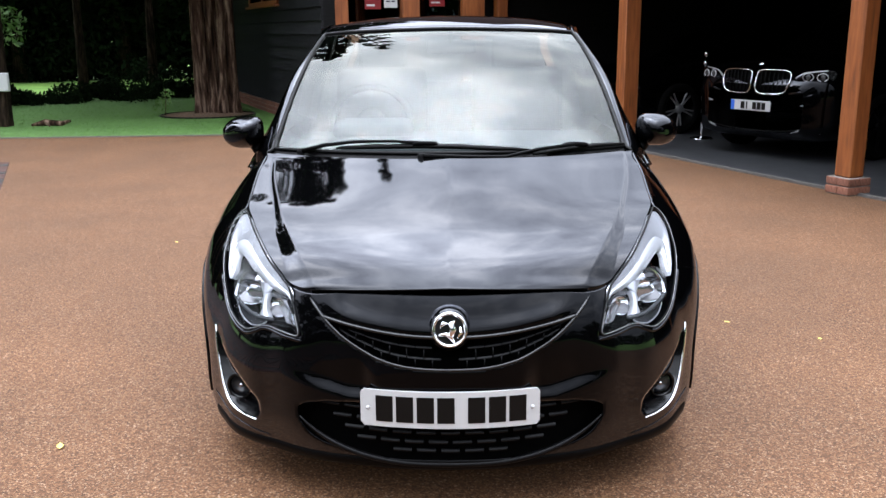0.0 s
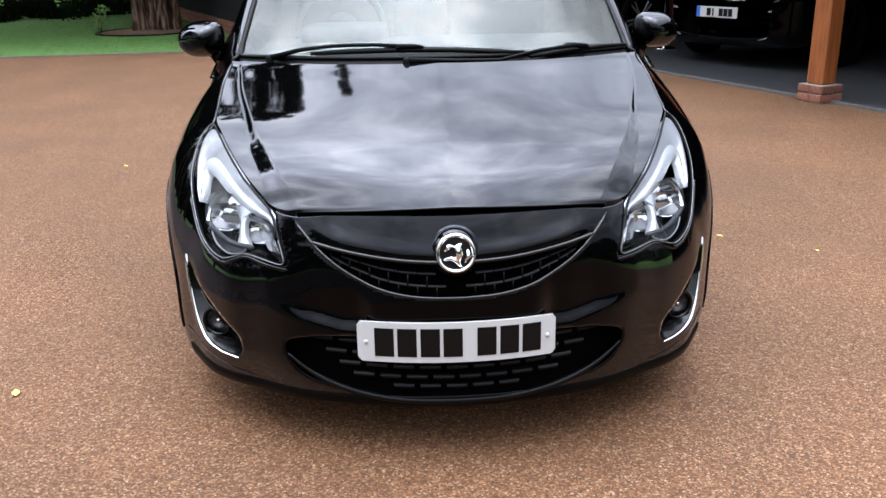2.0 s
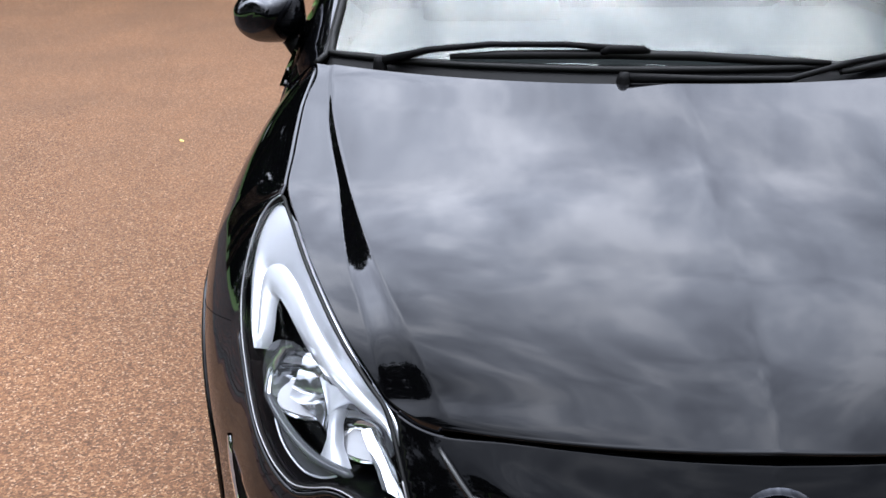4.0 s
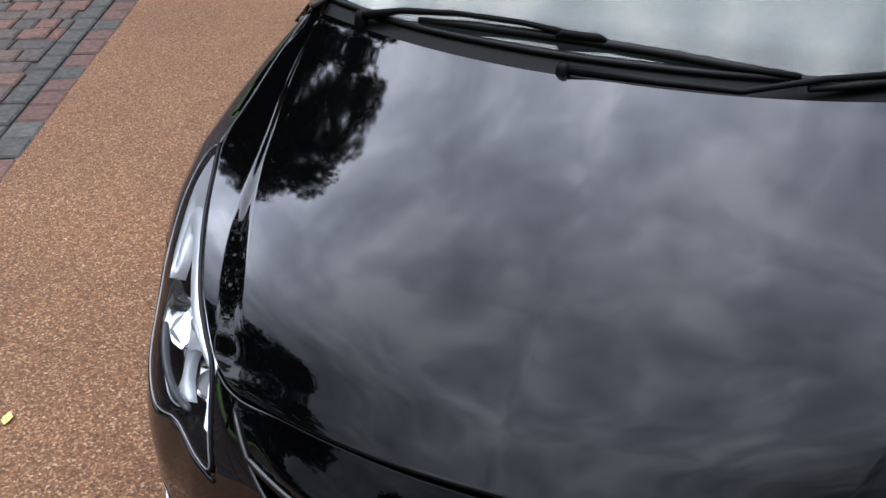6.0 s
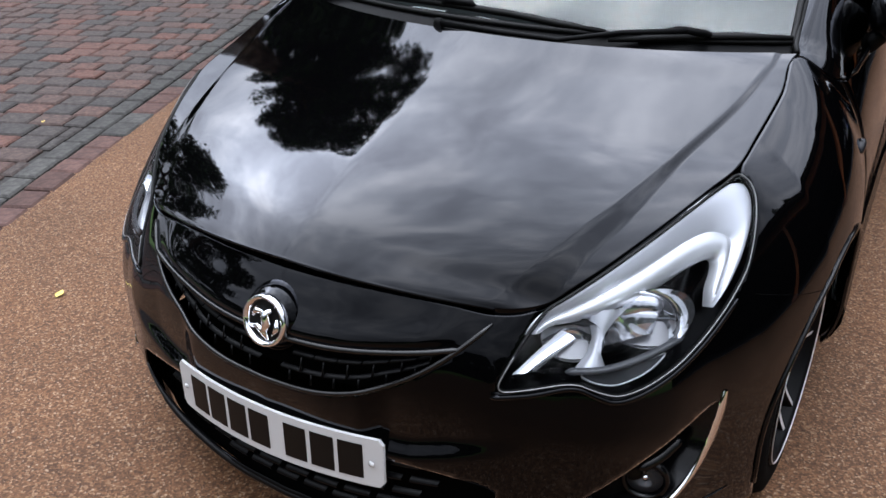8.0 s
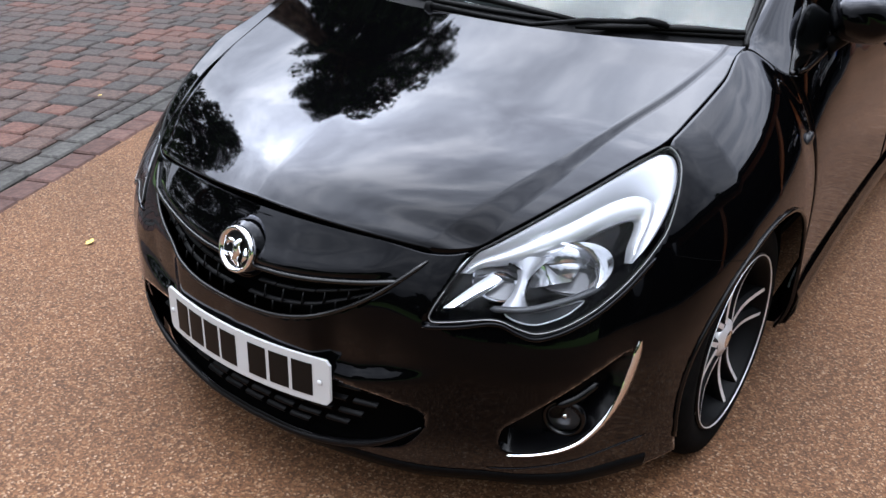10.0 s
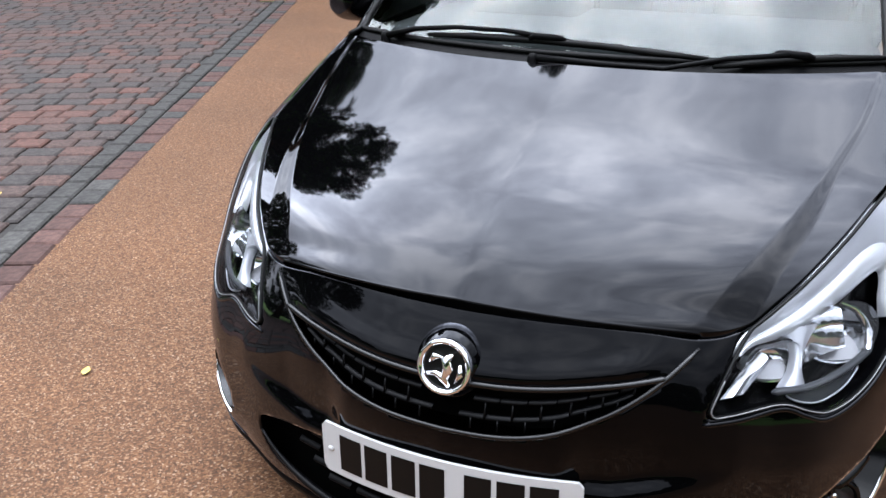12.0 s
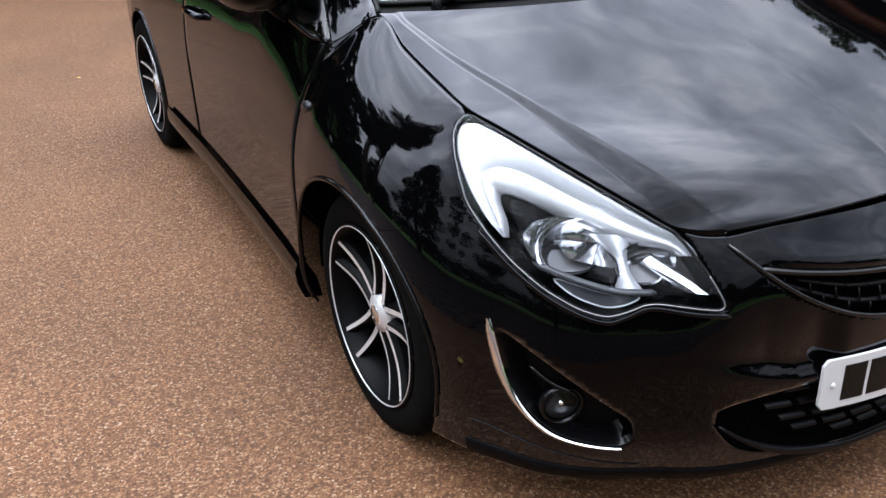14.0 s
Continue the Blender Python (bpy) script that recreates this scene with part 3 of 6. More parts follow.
def roll_edge(g, depth=0.008):
    """Front and side edges folded down a little, as pressed steel is."""
    first = g[0].copy()
    rows = []
    for k, (dy, dz) in enumerate(((0.006, -depth), (-0.002, -depth * 0.55), (-0.003, -depth * 0.2))):
        f = first.copy()
        f[:, 1] += dy
        f[:, 2] += dz
        rows.append(f)
    g = np.concatenate([np.array(rows), g], 0)
    side = g[:, -1].copy()
    cols = []
    for dx, dz in ((0.0025, -0.003), (0.003, -0.010), (-0.004, -0.022)):
        f = side.copy()
        f[:, 0] += dx - 0.003
        f[:, 2] += dz
        cols.append(f)
    return np.concatenate([g, np.stack(cols, 1)], 1)


bon = roll_edge(bon)
left = bon[:, 1:][:, ::-1] * (-1, 1, 1)
sheet("bonnet", np.concatenate([left, bon], 1), PAINT, car, "gloss black bonnet with a centre fold and swages", flip=True)
# black gutter sheet under the bonnet's edge, standing in for the gap's shade
gut = flow(KNOT, TOP, np.linspace(0, KNOT[13], 90))
for sgn in (1, -1):
    g2 = np.stack([gut * (sgn, 1, 1) + (-0.03 * sgn * (gut[:, :1] > 0.1) * [1, 0, 0]) + (0, 0.05, -0.035), gut * (sgn, 1, 1) + (0.012 * sgn * (gut[:, :1] > 0.1) * [1, 0, 0]) + (0, 0.012, -0.032)], 1)
    sheet("bonnet_gutter", g2, VOID, car)

# windscreen, roof, pillars, side glass
WS_LOW = [(-0.668, 1.005, 0.980), (-0.45, 0.905, 0.980), (-0.2, 0.852, 0.980), (0, 0.840, 0.980), (0.2, 0.852, 0.980), (0.45, 0.905, 0.980), (0.668, 1.005, 0.980)]
WS_TOP = [(-0.560, 1.76, 1.402), (-0.4, 1.715, 1.413), (0, 1.68, 1.423), (0.4, 1.715, 1.413), (0.560, 1.76, 1.402)]
low, high = spline(WS_LOW, 41), spline(WS_TOP, 41)
ws = np.zeros((41, 21, 3))
for j, t in enumerate(np.linspace(0, 1, 21)):
    ws[:, j] = low * (1 - t) + high * t
    ws[:, j, 2] += 0.052 * 4 * t * (1 - t)
glass = sheet("windscreen", ws, WINDSCREEN, car, "curved windscreen glass reflecting the sky")
glass.visible_shadow = False
orient(glass, (0, 2.2, 0.6))
rim_path = np.concatenate([ws[:, 0], ws[-1, 1:], ws[::-1, -1][1:], ws[0, ::-1][1:-1]])
part("windscreen_seal", tube(rim_path + (0, -0.001, 0.002), 0.008, 6, closed=True), SEAL, car)
roof_rows = []
for y, half, zc, drop in ((1.685, 0.556, 1.425, 0.022), (1.78, 0.566, 1.447, 0.030), (1.95, 0.58, 1.472, 0.040), (2.2, 0.59, 1.488, 0.045), (2.6, 0.59, 1.486, 0.048), (3.0, 0.575, 1.465, 0.05), (3.35, 0.55, 1.43, 0.05), (3.55, 0.53, 1.395, 0.05)):
    roof_rows.append([(x * half, y + (0.078 * x * x if y < 1.8 else 0.05 * x * x if y < 2 else 0), zc - drop * abs(x) ** 2.6) for x in (-1, -0.8, -0.5, 0, 0.5, 0.8, 1)])
sheet("roof", loft(roof_rows, 33, 30), PAINT, car, "gloss black roof", thick=0.012)
for sgn in (1, -1):
    s = np.array((sgn, 1, 1))
    top_out = spline([(0.600, 1.80, 1.375), (0.632, 2.2, 1.415), (0.632, 2.7, 1.410), (0.60, 3.3, 1.36), (0.57, 3.55, 1.33)], 40)
    roof_in = spline([(0.560, 1.765, 1.402), (0.588, 2.1, 1.443), (0.589, 2.6, 1.438), (0.56, 3.25, 1.392), (0.53, 3.56, 1.345)], 40)
    rail = sheet("roof_rail", np.stack([roof_in * s, (roof_in * 0.5 + top_out * 0.5 + (0.010, 0, 0.008)) * s, top_out * s], 1), PAINT, car)
    orient(rail, (0, 2.4, 0.9))
    pin, pout = spline([(0.688, 0.962, 0.970), (0.672, 1.02, 0.992), (0.628, 1.39, 1.222), (0.560, 1.765, 1.402)], 24), spline([(0.772, 1.050, 0.902), (0.735, 1.17, 1.000), (0.686, 1.45, 1.195), (0.600, 1.80, 1.375)], 24)
    foot = flow(KNOT, TOP, np.linspace(KNOT[13], FRONT_END, 9)) + (0, 0, 0.002)
    across, rise = np.linspace(0, 1, 9), np.linspace(0, 1, 24)
    swell = np.interp(rise, [0, 0.35, 1], [0.046, 0.026, 0.014])[:, None, None] * np.sin(math.pi * across ** 0.6)[None, :, None] * np.array((0.70, -0.25, 0.62))
    pil = pin[:, None] * (1 - across)[None, :, None] + pout[:, None] * across[None, :, None] + swell
    pil = pil + (foot - pil[0])[None] * ((1 - rise) ** 3)[:, None, None]
    orient(sheet("windscreen_pillar", pil * s, PAINT, car), (0, 2.0, 0.6))
    part("pillar_seal", tube(pin * s + (0, 0, 0.002), 0.007, 6), SEAL, car)
    waist = flow(KNOT, TOP, np.linspace(KNOT[14], KNOT[20], 40)) + (-0.004, 0, 0.0)
    head = spline([(0.774, 1.06, 0.905), (0.735, 1.18, 0.998), (0.686, 1.46, 1.193), (0.604, 1.80, 1.375), (0.634, 2.2, 1.413), (0.634, 2.7, 1.408), (0.602, 3.3, 1.358), (0.572, 3.55, 1.33)], 40)
    head[0] = waist[0] + (0, 0, 0.004)
    side = np.stack([waist * s, (waist * 0.5 + head * 0.5 + (0.018, 0, 0)) * s, head * s], 1)
    sg = sheet("side_window", side, SIDE_GLASS, car, "dark tinted side glass", flip=sgn < 0)
    orient(sg, (0, 2.2, 0.9))
    part("waist_trim", tube((waist + (0.004, 0, 0.004)) * s, 0.006, 6), GLOSS_BLACK, car)
    part("pillar_post", tube(np.array([(0.735, 2.32, 0.98), (0.68, 2.42, 1.23), (0.628, 2.5, 1.405)]) * s, 0.035, 8), SATIN_BLACK, car)
sheet("rear_window", loft([[(-0.5, 3.58, 1.34), (0, 3.62, 1.36), (0.5, 3.58, 1.34)], [(-0.57, 3.80, 1.09), (0, 3.88, 1.09), (0.57, 3.80, 1.09)]], 12, 6), SIDE_GLASS, car, flip=True)
for sgn in (1, -1):
    rear_post = sheet("rear_pillar", loft([[(0.57 * sgn, 3.5, 1.345), (0.63 * sgn, 3.62, 1.2), (0.668 * sgn, 3.6, 1.075)], [(0.5 * sgn, 3.585, 1.345), (0.555 * sgn, 3.74, 1.2), (0.585 * sgn, 3.81, 1.085)]], 8, 5), PAINT, car)
    orient(rear_post, (0, 2.4, 0.9))

# cowl between bonnet and glass
cow0, cow1 = spline([(-0.680, 0.950, 0.945), (-0.4, 0.825, 0.938), (0, 0.755, 0.936), (0.4, 0.825, 0.938), (0.680, 0.950, 0.945)], 41), low + (0, -0.002, -0.002)
cowl = np.stack([cow0, cow0 * 0.6 + cow1 * 0.4 + (0, 0, -0.004), cow1], 1)
sheet("cowl_panel", cowl, SATIN_BLACK, car, "satin black plastic scuttle panel", flip=True)

# interior
part("dashboard", join(box(1.30, 0.55, 0.10, (0, 1.35, 0.93), 0.03, 2), box(0.34, 0.25, 0.10, (-0.33, 1.52, 0.99), 0.04, 2)), TRIM_GREY, car)
ring = [(-0.36 + 0.18 * math.cos(a), 1.72 + 0.08 * math.sin(a), 1.0 + 0.165 * math.sin(a)) for a in np.linspace(0, 2 * math.pi, 28, endpoint=False)]
part("steering_wheel", tube(ring, 0.016, 8, closed=True), SATIN_BLACK, car)
part("steering_hub", revolve([(0, 0.03), (0.06, 0.025), (0.075, 0), (0.05, -0.05), (0, -0.06)], 18, pose(-0.36, 1.73, 1.0, 65, 0, 0)), SATIN_BLACK, car)
for sx in (-0.36, 0.36):
    part("seat", join(box(0.48, 0.50, 0.16, (sx, 2.10, 0.62), 0.05, 3), box(0.48, 0.14, 0.62, (sx, 2.40, 0.92), 0.05, 3, pose(0, 0, 0, -14, 0, 0)), box(0.26, 0.10, 0.18, (sx, 2.52, 1.30), 0.04, 3)), TRIM_GREY, car)
part("cabin_floor", box(1.4, 2.5, 0.03, (0, 2.3, 0.45)), VOID, car)
part("interior_mirror", join(box(0.22, 0.03, 0.06, (0.01, 1.66, 1.345), 0.012, 2), box(0.02, 0.05, 0.06, (0.01, 1.67, 1.385), 0.004)), SATIN_BLACK, car)

# wipers
def wiper(points, blade, name="wiper"):
    arm = part(name, tube(points, [0.010, 0.007, 0.006, 0.006, 0.007][: len(points)], 8), SATIN_BLACK, car)
    clip = np.array(points[-1])
    part("wiper_clip", tube([clip + (-0.045, -0.002, -0.006), clip + (-0.03, 0, 0), clip + (0.035, 0.002, -0.002), clip + (0.045, 0.004, -0.008)], [0.007, 0.011, 0.011, 0.008], 8, squash=0.8), SATIN_BLACK, arm)
    part("wiper_blade", tube(blade, [0.006] + [0.010] * (len(blade) - 2) + [0.006], 6), SEAL, arm)
    part("wiper_pivot", revolve([(0, 0.012), (0.009, 0.010), (0.013, 0.0), (0.016, -0.03)], 14, Matrix.Translation(points[0])), SATIN_BLACK, arm)


def over_glass(x, t, lift):
    i = np.interp(x, low[:, 0], np.arange(41))
    a = np.array([np.interp(i, np.arange(41), low[:, k]) for k in range(3)])
    b = np.array([np.interp(i, np.arange(41), high[:, k]) for k in range(3)])
    p = a * (1 - t) + b * t
    return p + (0, -0.45 * lift, 0.85 * lift)


wiper([over_glass(x, t, l) for x, t, l in ((-0.555, -0.025, 0.014), (-0.46, 0.012, 0.026), (-0.34, 0.034, 0.030), (-0.20, 0.040, 0.030), (-0.09, 0.034, 0.024))],
      [over_glass(x, t, 0.012) for x, t in ((-0.42, 0.012), (-0.30, 0.026), (-0.1, 0.034), (0.05, 0.028), (0.18, 0.012), (0.292, -0.002))])
wiper([over_glass(x, t, l) for x, t, l in ((-0.10, -0.055, 0.028), (0.06, -0.050, 0.020), (0.20, -0.050, 0.016), (0.33, -0.015, 0.024), (0.47, 0.006, 0.024))],
      [over_glass(x, t, 0.012) for x, t in ((0.305, -0.030), (0.38, -0.014), (0.46, 0.0), (0.56, 0.006), (0.672, 0.004))])
# grille
def on_curve(f, xs, out):
    return on_body(xs, np.array([f(x) for x in xs]), out)


grille = thing("grille", "black radiator grille", "")
grille.parent = car
gxs = np.linspace(-0.372, 0.372, 61)
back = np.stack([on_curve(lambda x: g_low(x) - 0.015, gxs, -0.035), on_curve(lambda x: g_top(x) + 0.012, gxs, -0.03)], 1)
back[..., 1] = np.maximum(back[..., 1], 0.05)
# black sheet that stands in for the dark depth behind the grille
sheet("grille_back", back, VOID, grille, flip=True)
part("grille_bar", tube(on_curve(lambda x: g_top(x) - 0.002, np.linspace(-0.374, 0.374, 61), 0.002), [0.003] + [0.006] * 59 + [0.003], 8), BAR_BLACK, grille, "gloss black grille bar")
part("grille_bar", tube(on_curve(lambda x: g_low(x) + 0.001, np.linspace(-0.412, 0.412, 61), 0.002), [0.003] + [0.005] * 59 + [0.003], 8), BAR_BLACK, grille)
CELL = noisy("grille_cell_plastic", [(0.3, (0.0014, 0.0014, 0.0017)), (0.7, (0.0028, 0.0028, 0.0033))], 80, 0.38, bumps=0.05, dist=0.001, ior=1.22)


def cell_row(name, zf, xs, width, depth, parent, tall=1.0):
    """Short ledges between the uprights of a mesh; each looks up a little."""
    for x in xs:
        q = np.linspace(x - width / 2, x + width / 2, 4)
        p = on_body(q, np.array([zf(v) for v in q]), depth)
        g = np.stack([p + (0, 0.002, -0.004 * tall), p + (0, -0.001, 0.0), p + (0, 0.010, 0.003 * tall)], 1)
        part_ = sheet(name, g, CELL, parent)
        orient(part_, (x, 0.4, float(p[0, 2]) - 0.25))


for f, off in ((0.30, 0.0), (0.66, 0.5)):
    cell_row("grille_cell", lambda x, f=f: g_low(x) + (g_top(x) - g_low(x)) * f, [0.050 * (k + off) for k in range(-6, 7) if abs(0.050 * (k + off)) < 0.34 and abs(0.05 * (k + off)) > 0.03], 0.047, -0.014, grille)

for k in range(-13, 14):
    x = 0.025 * k
    if abs(x) > 0.33 or abs(x) < 0.045:
        continue
    f0, f1 = (0.30, 0.62) if k % 2 else (0.05, 0.28)
    up = [on_body(np.array([x]), np.array([g_low(x) + (g_top(x) - g_low(x)) * f]), -0.013)[0] for f in (f0, (f0 + f1) / 2, f1)]
    part("grille_upright", tube(up, 0.0019, 6), CELL, grille)

# badge
badge_at = Vector((0, -0.001, 0.592))
bm_turn = Matrix.Translation(badge_at) @ Matrix.Rotation(radians(90 - 14), 4, "X")
badge = part("badge", revolve([(0.040, 0.003), (0.043, 0.008), (0.047, 0.010), (0.0505, 0.007), (0.052, 0.0), (0.052, -0.02), (0.038, -0.02), (0.038, 0.0)], 48, bm_turn, closed=True), CHROME, car, "round chrome badge ring")
part("badge_face", revolve([(0, 0.001), (0.041, 0.0005)], 40, bm_turn), PLATE_BLACK, badge)
part("badge_emblem", join(tube([bm_turn @ Vector(q) for q in ((-0.030, -0.016, 0.004), (-0.012, -0.012, 0.006), (0.004, -0.020, 0.006), (0.012, -0.034, 0.004))], [0.004, 0.006, 0.008, 0.003], 8),
                          tube([bm_turn @ Vector(q) for q in ((0.002, -0.022, 0.005), (0.010, 0.0, 0.007), (0.004, 0.016, 0.007), (0.016, 0.026, 0.005))], [0.008, 0.011, 0.010, 0.004], 8),
                          tube([bm_turn @ Vector(q) for q in ((-0.026, 0.006, 0.004), (-0.018, 0.018, 0.006), (-0.004, 0.018, 0.004))], [0.004, 0.007, 0.003], 8),
                          tube([bm_turn @ Vector(q) for q in ((0.022, -0.024, 0.004), (0.032, -0.008, 0.006), (0.030, 0.010, 0.004))], [0.003, 0.006, 0.003], 8)), CHROME, badge)
part("badge_boss", revolve([(0.052, -0.004), (0.060, -0.014), (0.072, -0.040), (0.04, -0.05)], 40, bm_turn), PAINT, badge)

# black spoiler strip along the bottom of the bumper, doubling as the shadow under it
su = np.linspace(0.001, KNOT[9] - 0.03, 50)
s_out = np.concatenate([plan(su)[1], np.zeros((50, 1))], 1)
lower = np.stack([body_surface(su, np.full(50, z)) + s_out * d for z, d in ((0.1435, -0.004), (0.147, 0.003), (0.166, 0.0045), (0.182, 0.003), (0.185, -0.003))], 1)
lower = np.concatenate([lower[::-1] * (-1, 1, 1), lower], 0)
orient(sheet("front_spoiler", lower, SATIN_BLACK, car, "matt black lower spoiler strip, also standing in for the shadow beneath"), (0, 0.9, 0.4))

# lower intake
xs = np.linspace(-0.49, 0.49, 61)
i_low = lambda x: 0.174 + 0.180 * (abs(x) / 0.5) ** 3.0
intake = thing("lower_intake", "black lower air intake with a mesh", "")
intake.parent = car
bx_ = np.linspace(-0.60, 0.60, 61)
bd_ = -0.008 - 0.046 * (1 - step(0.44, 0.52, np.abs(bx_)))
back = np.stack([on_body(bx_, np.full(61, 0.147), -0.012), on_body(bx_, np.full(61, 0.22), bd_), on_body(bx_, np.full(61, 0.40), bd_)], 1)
# black sheet in place of the unlit space behind the intake
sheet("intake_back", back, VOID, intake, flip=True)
for row_, z_ in enumerate((0.204, 0.238, 0.272, 0.306, 0.340)):
    half_ = 0.5 * max(1e-3, (z_ - 0.174) / 0.180) ** (1 / 3) - 0.075
    cell_row("intake_cell", lambda x, z_=z_: z_ + 0.05 * abs(x) ** 1.5, [0.072 * (k + 0.5 * (row_ % 2)) for k in range(-7, 7) if abs(0.072 * (k + 0.5 * (row_ % 2))) < half_], 0.056, -0.018, intake, 1.5)
lipx = np.linspace(-0.45, 0.45, 61)
part("intake_lip", tube(on_curve(lambda x: i_low(x) - 0.004, lipx, 0.001), [0.002 + 0.007 * float(1 - step(0.30, 0.48, abs(x))) for x in lipx], 8), CELL, intake)

# number plate, bent to the bumper, with bars for its characters
plate = thing("number_plate", "white number plate with black bars", "")
plate.parent = car


def plate_y(x):
    return -0.036 + 0.036 * (x / 0.26) ** 2


def bent(x0, x1, z0, z1, y_off, thick, mat, name, n=10, round_r=0.0):
    xs = np.linspace(x0, x1, n)
    v, f = [], []
    for x in xs:
        ins = 0.0
        if round_r:
            e = min(x - x0, x1 - x)
            ins = round_r - math.sqrt(max(round_r ** 2 - (round_r - min(e, round_r)) ** 2, 0)) if e < round_r else 0
        for y, z in ((plate_y(x) + y_off, z0 + ins), (plate_y(x) + y_off, z1 - ins), (plate_y(x) + y_off + thick, z1 - ins), (plate_y(x) + y_off + thick, z0 + ins)):
            v.append((x, y, z))
    for i in range(n - 1):
        for k in range(4):
            f.append((4 * i + k, 4 * i + (k + 1) % 4, 4 * i + 4 + (k + 1) % 4, 4 * i + 4 + k))
    f += [(3, 2, 1, 0), tuple(4 * (n - 1) + k for k in range(4))]
    ob = mesh_object(name, v, [q[::-1] for q in f], mat, plate, smooth=False)
    return ob


bent(-0.26, 0.26, 0.304, 0.416, -0.002, 0.006, PLATE_WHITE, "plate_face", 60, 0.012)
for k, x in enumerate((-0.190, -0.131, -0.071, -0.012, 0.076, 0.136, 0.195)):
    bent(x - 0.025, x + 0.025, 0.3205, 0.3995, -0.0034, 0.0012, PLATE_BLACK, "character_bar", 6)
for x in (-0.238, 0.238):
    part("screw_cap", revolve([(0, 0.004), (0.005, 0.003), (0.0065, 0)], 12, Matrix.Translation((x, plate_y(x) - 0.004, 0.36)) @ Matrix.Rotation(radians(90), 4, "X")), PLATE_WHITE, plate)
part("plate_backing", box(0.46, 0.03, 0.10, (0, 0.012, 0.36), 0.01), SATIN_BLACK, plate)


# headlights
def behind(bm, gap=0.020):
    """Keep lamp innards behind the clear lens."""
    vs = list(bm.verts)
    w = on_body(np.clip([abs(q.co.x) for q in vs], 0.40, 0.74), np.array([q.co.z for q in vs]), -gap)
    for q, y in zip(vs, w[:, 1]):
        q.co.y = max(q.co.y, y)
    return bm


def headlight(sgn):
    s = np.array((sgn, 1, 1))
    lamp = thing("headlight", "clear headlight with chrome reflectors", "")
    lamp.parent = car
    outline = rounded([tuple(q) for q in LAMP], 150, 0.2)

    def add(name, v, f, mat, label="", flip=False):
        v = v * s
        if (sgn < 0) != flip:
            f = [q[::-1] for q in f]
        return mesh_object(name, v, f, mat, lamp, label)
    v, f = fill(outline, 14, 0.004)
    lens = add("lens", v, f, LENS, "clear plastic lens")
    lens.visible_shadow = False
    orient(lens, (0.3 * sgn, 0.8, 0.4))
    # housing: a shell set back from the lens
    v, f = fill(outline, 8, -0.055, 0.02, 0.06)
    add("housing", v, f, GLOSS_BLACK)
    rim0, rim1 = fill(outline, 1, 0.001)[0][:-1], fill(outline, 1, -0.055, 0.02, 0.06)[0][:-1]
    n = len(outline)
    add("housing_wall", np.vstack([rim0, rim1]), [(i, n + i, n + (i + 1) % n, (i + 1) % n) for i in range(n)], GLOSS_BLACK)
    part("lens_seal", tube(on_body(outline[:, 0], outline[:, 1], 0.0) * s, 0.0036, 6, closed=True), SEAL, lamp)
    # raised lip under the lamp
    tipz = [(0.436, 0.531), (0.50, 0.538), (0.558, 0.546), (0.595, 0.531), (0.625, 0.520), (0.662, 0.530), (0.699, 0.556), (0.727, 0.594), (0.75, 0.645)]
    lip = spline(tipz, 40)
    part("lamp_lip", tube(on_body(lip[:, 0], lip[:, 1], 0.001) * s, [0.002] + [0.005] * 38 + [0.002], 8), PAINT, lamp)
    # silver bezel: upper sweep and outer hook
    rim_in = spline([(0.461, 0.634), (0.480, 0.665), (0.52, 0.695), (0.56, 0.728), (0.62, 0.778), (0.668, 0.817), (0.706, 0.817), (0.733, 0.775), (0.740, 0.72), (0.735, 0.672), (0.722, 0.640)], 52)
    fold_in = spline([(0.490, 0.634), (0.505, 0.645), (0.53, 0.650), (0.57, 0.660), (0.61, 0.674), (0.65, 0.692), (0.683, 0.711), (0.704, 0.716), (0.712, 0.70), (0.714, 0.67), (0.7205, 0.641)], 52)

    def band(f, depth):
        q = rim_in + (fold_in - rim_in) * f
        return on_body(q[:, 0], q[:, 1], depth) * s
    bezel = sheet("bezel", np.stack([band(f, d) for f, d in ((0.0, -0.007), (0.05, -0.005), (0.20, -0.007), (0.42, -0.010), (0.52, -0.015))], 1), SILVER, lamp, "silver bezel sweep")
    orient(bezel, (0.3 * sgn, 0.9, 0.3))
    inner = sheet("bezel_fold", np.stack([band(f, d) for f, d in ((0.52, -0.015), (0.60, -0.010), (0.80, -0.013), (0.94, -0.019), (1.0, -0.034))], 1), BEZEL_BRIGHT, bezel, "bright chrome inner fold")
    orient(inner, (0.3 * sgn, 0.9, 0.3))
    # reflector bowls: a bright upper half over a grey shelf
    for name, at_, r, depth in (("main_reflector", (0.630, 0.298, 0.634), 0.064, 0.046), ("dip_reflector", (0.528, 0.208, 0.610), 0.050, 0.038)):
        turn = Matrix.Translation((at_[0] * sgn, at_[1], at_[2])) @ Matrix.Rotation(radians(sgn * 24), 4, "Z") @ Matrix.Rotation(radians(90 - 14), 4, "X") @ Matrix.Diagonal((1.12, 0.84, 1, 1))
        prof = [(0.0, -depth)] + [(r * math.sqrt(k / 8), -depth + depth * k / 8) for k in range(1, 9)]
        bowl = part(name, behind(revolve(prof, 40, turn)), BOWL, lamp, "chrome reflector bowl")
        bm = bmesh.new()
        arc = [bm.verts.new(turn @ Vector((r * 0.96 * math.cos(a), -0.30 * r + 0.62 * r * math.sin(a) * 0.9 - 0.05 * r, -0.004 - 0.020 * (math.sin(-a) < 0.4)))) for a in np.linspace(math.pi, 2 * math.pi, 22)]
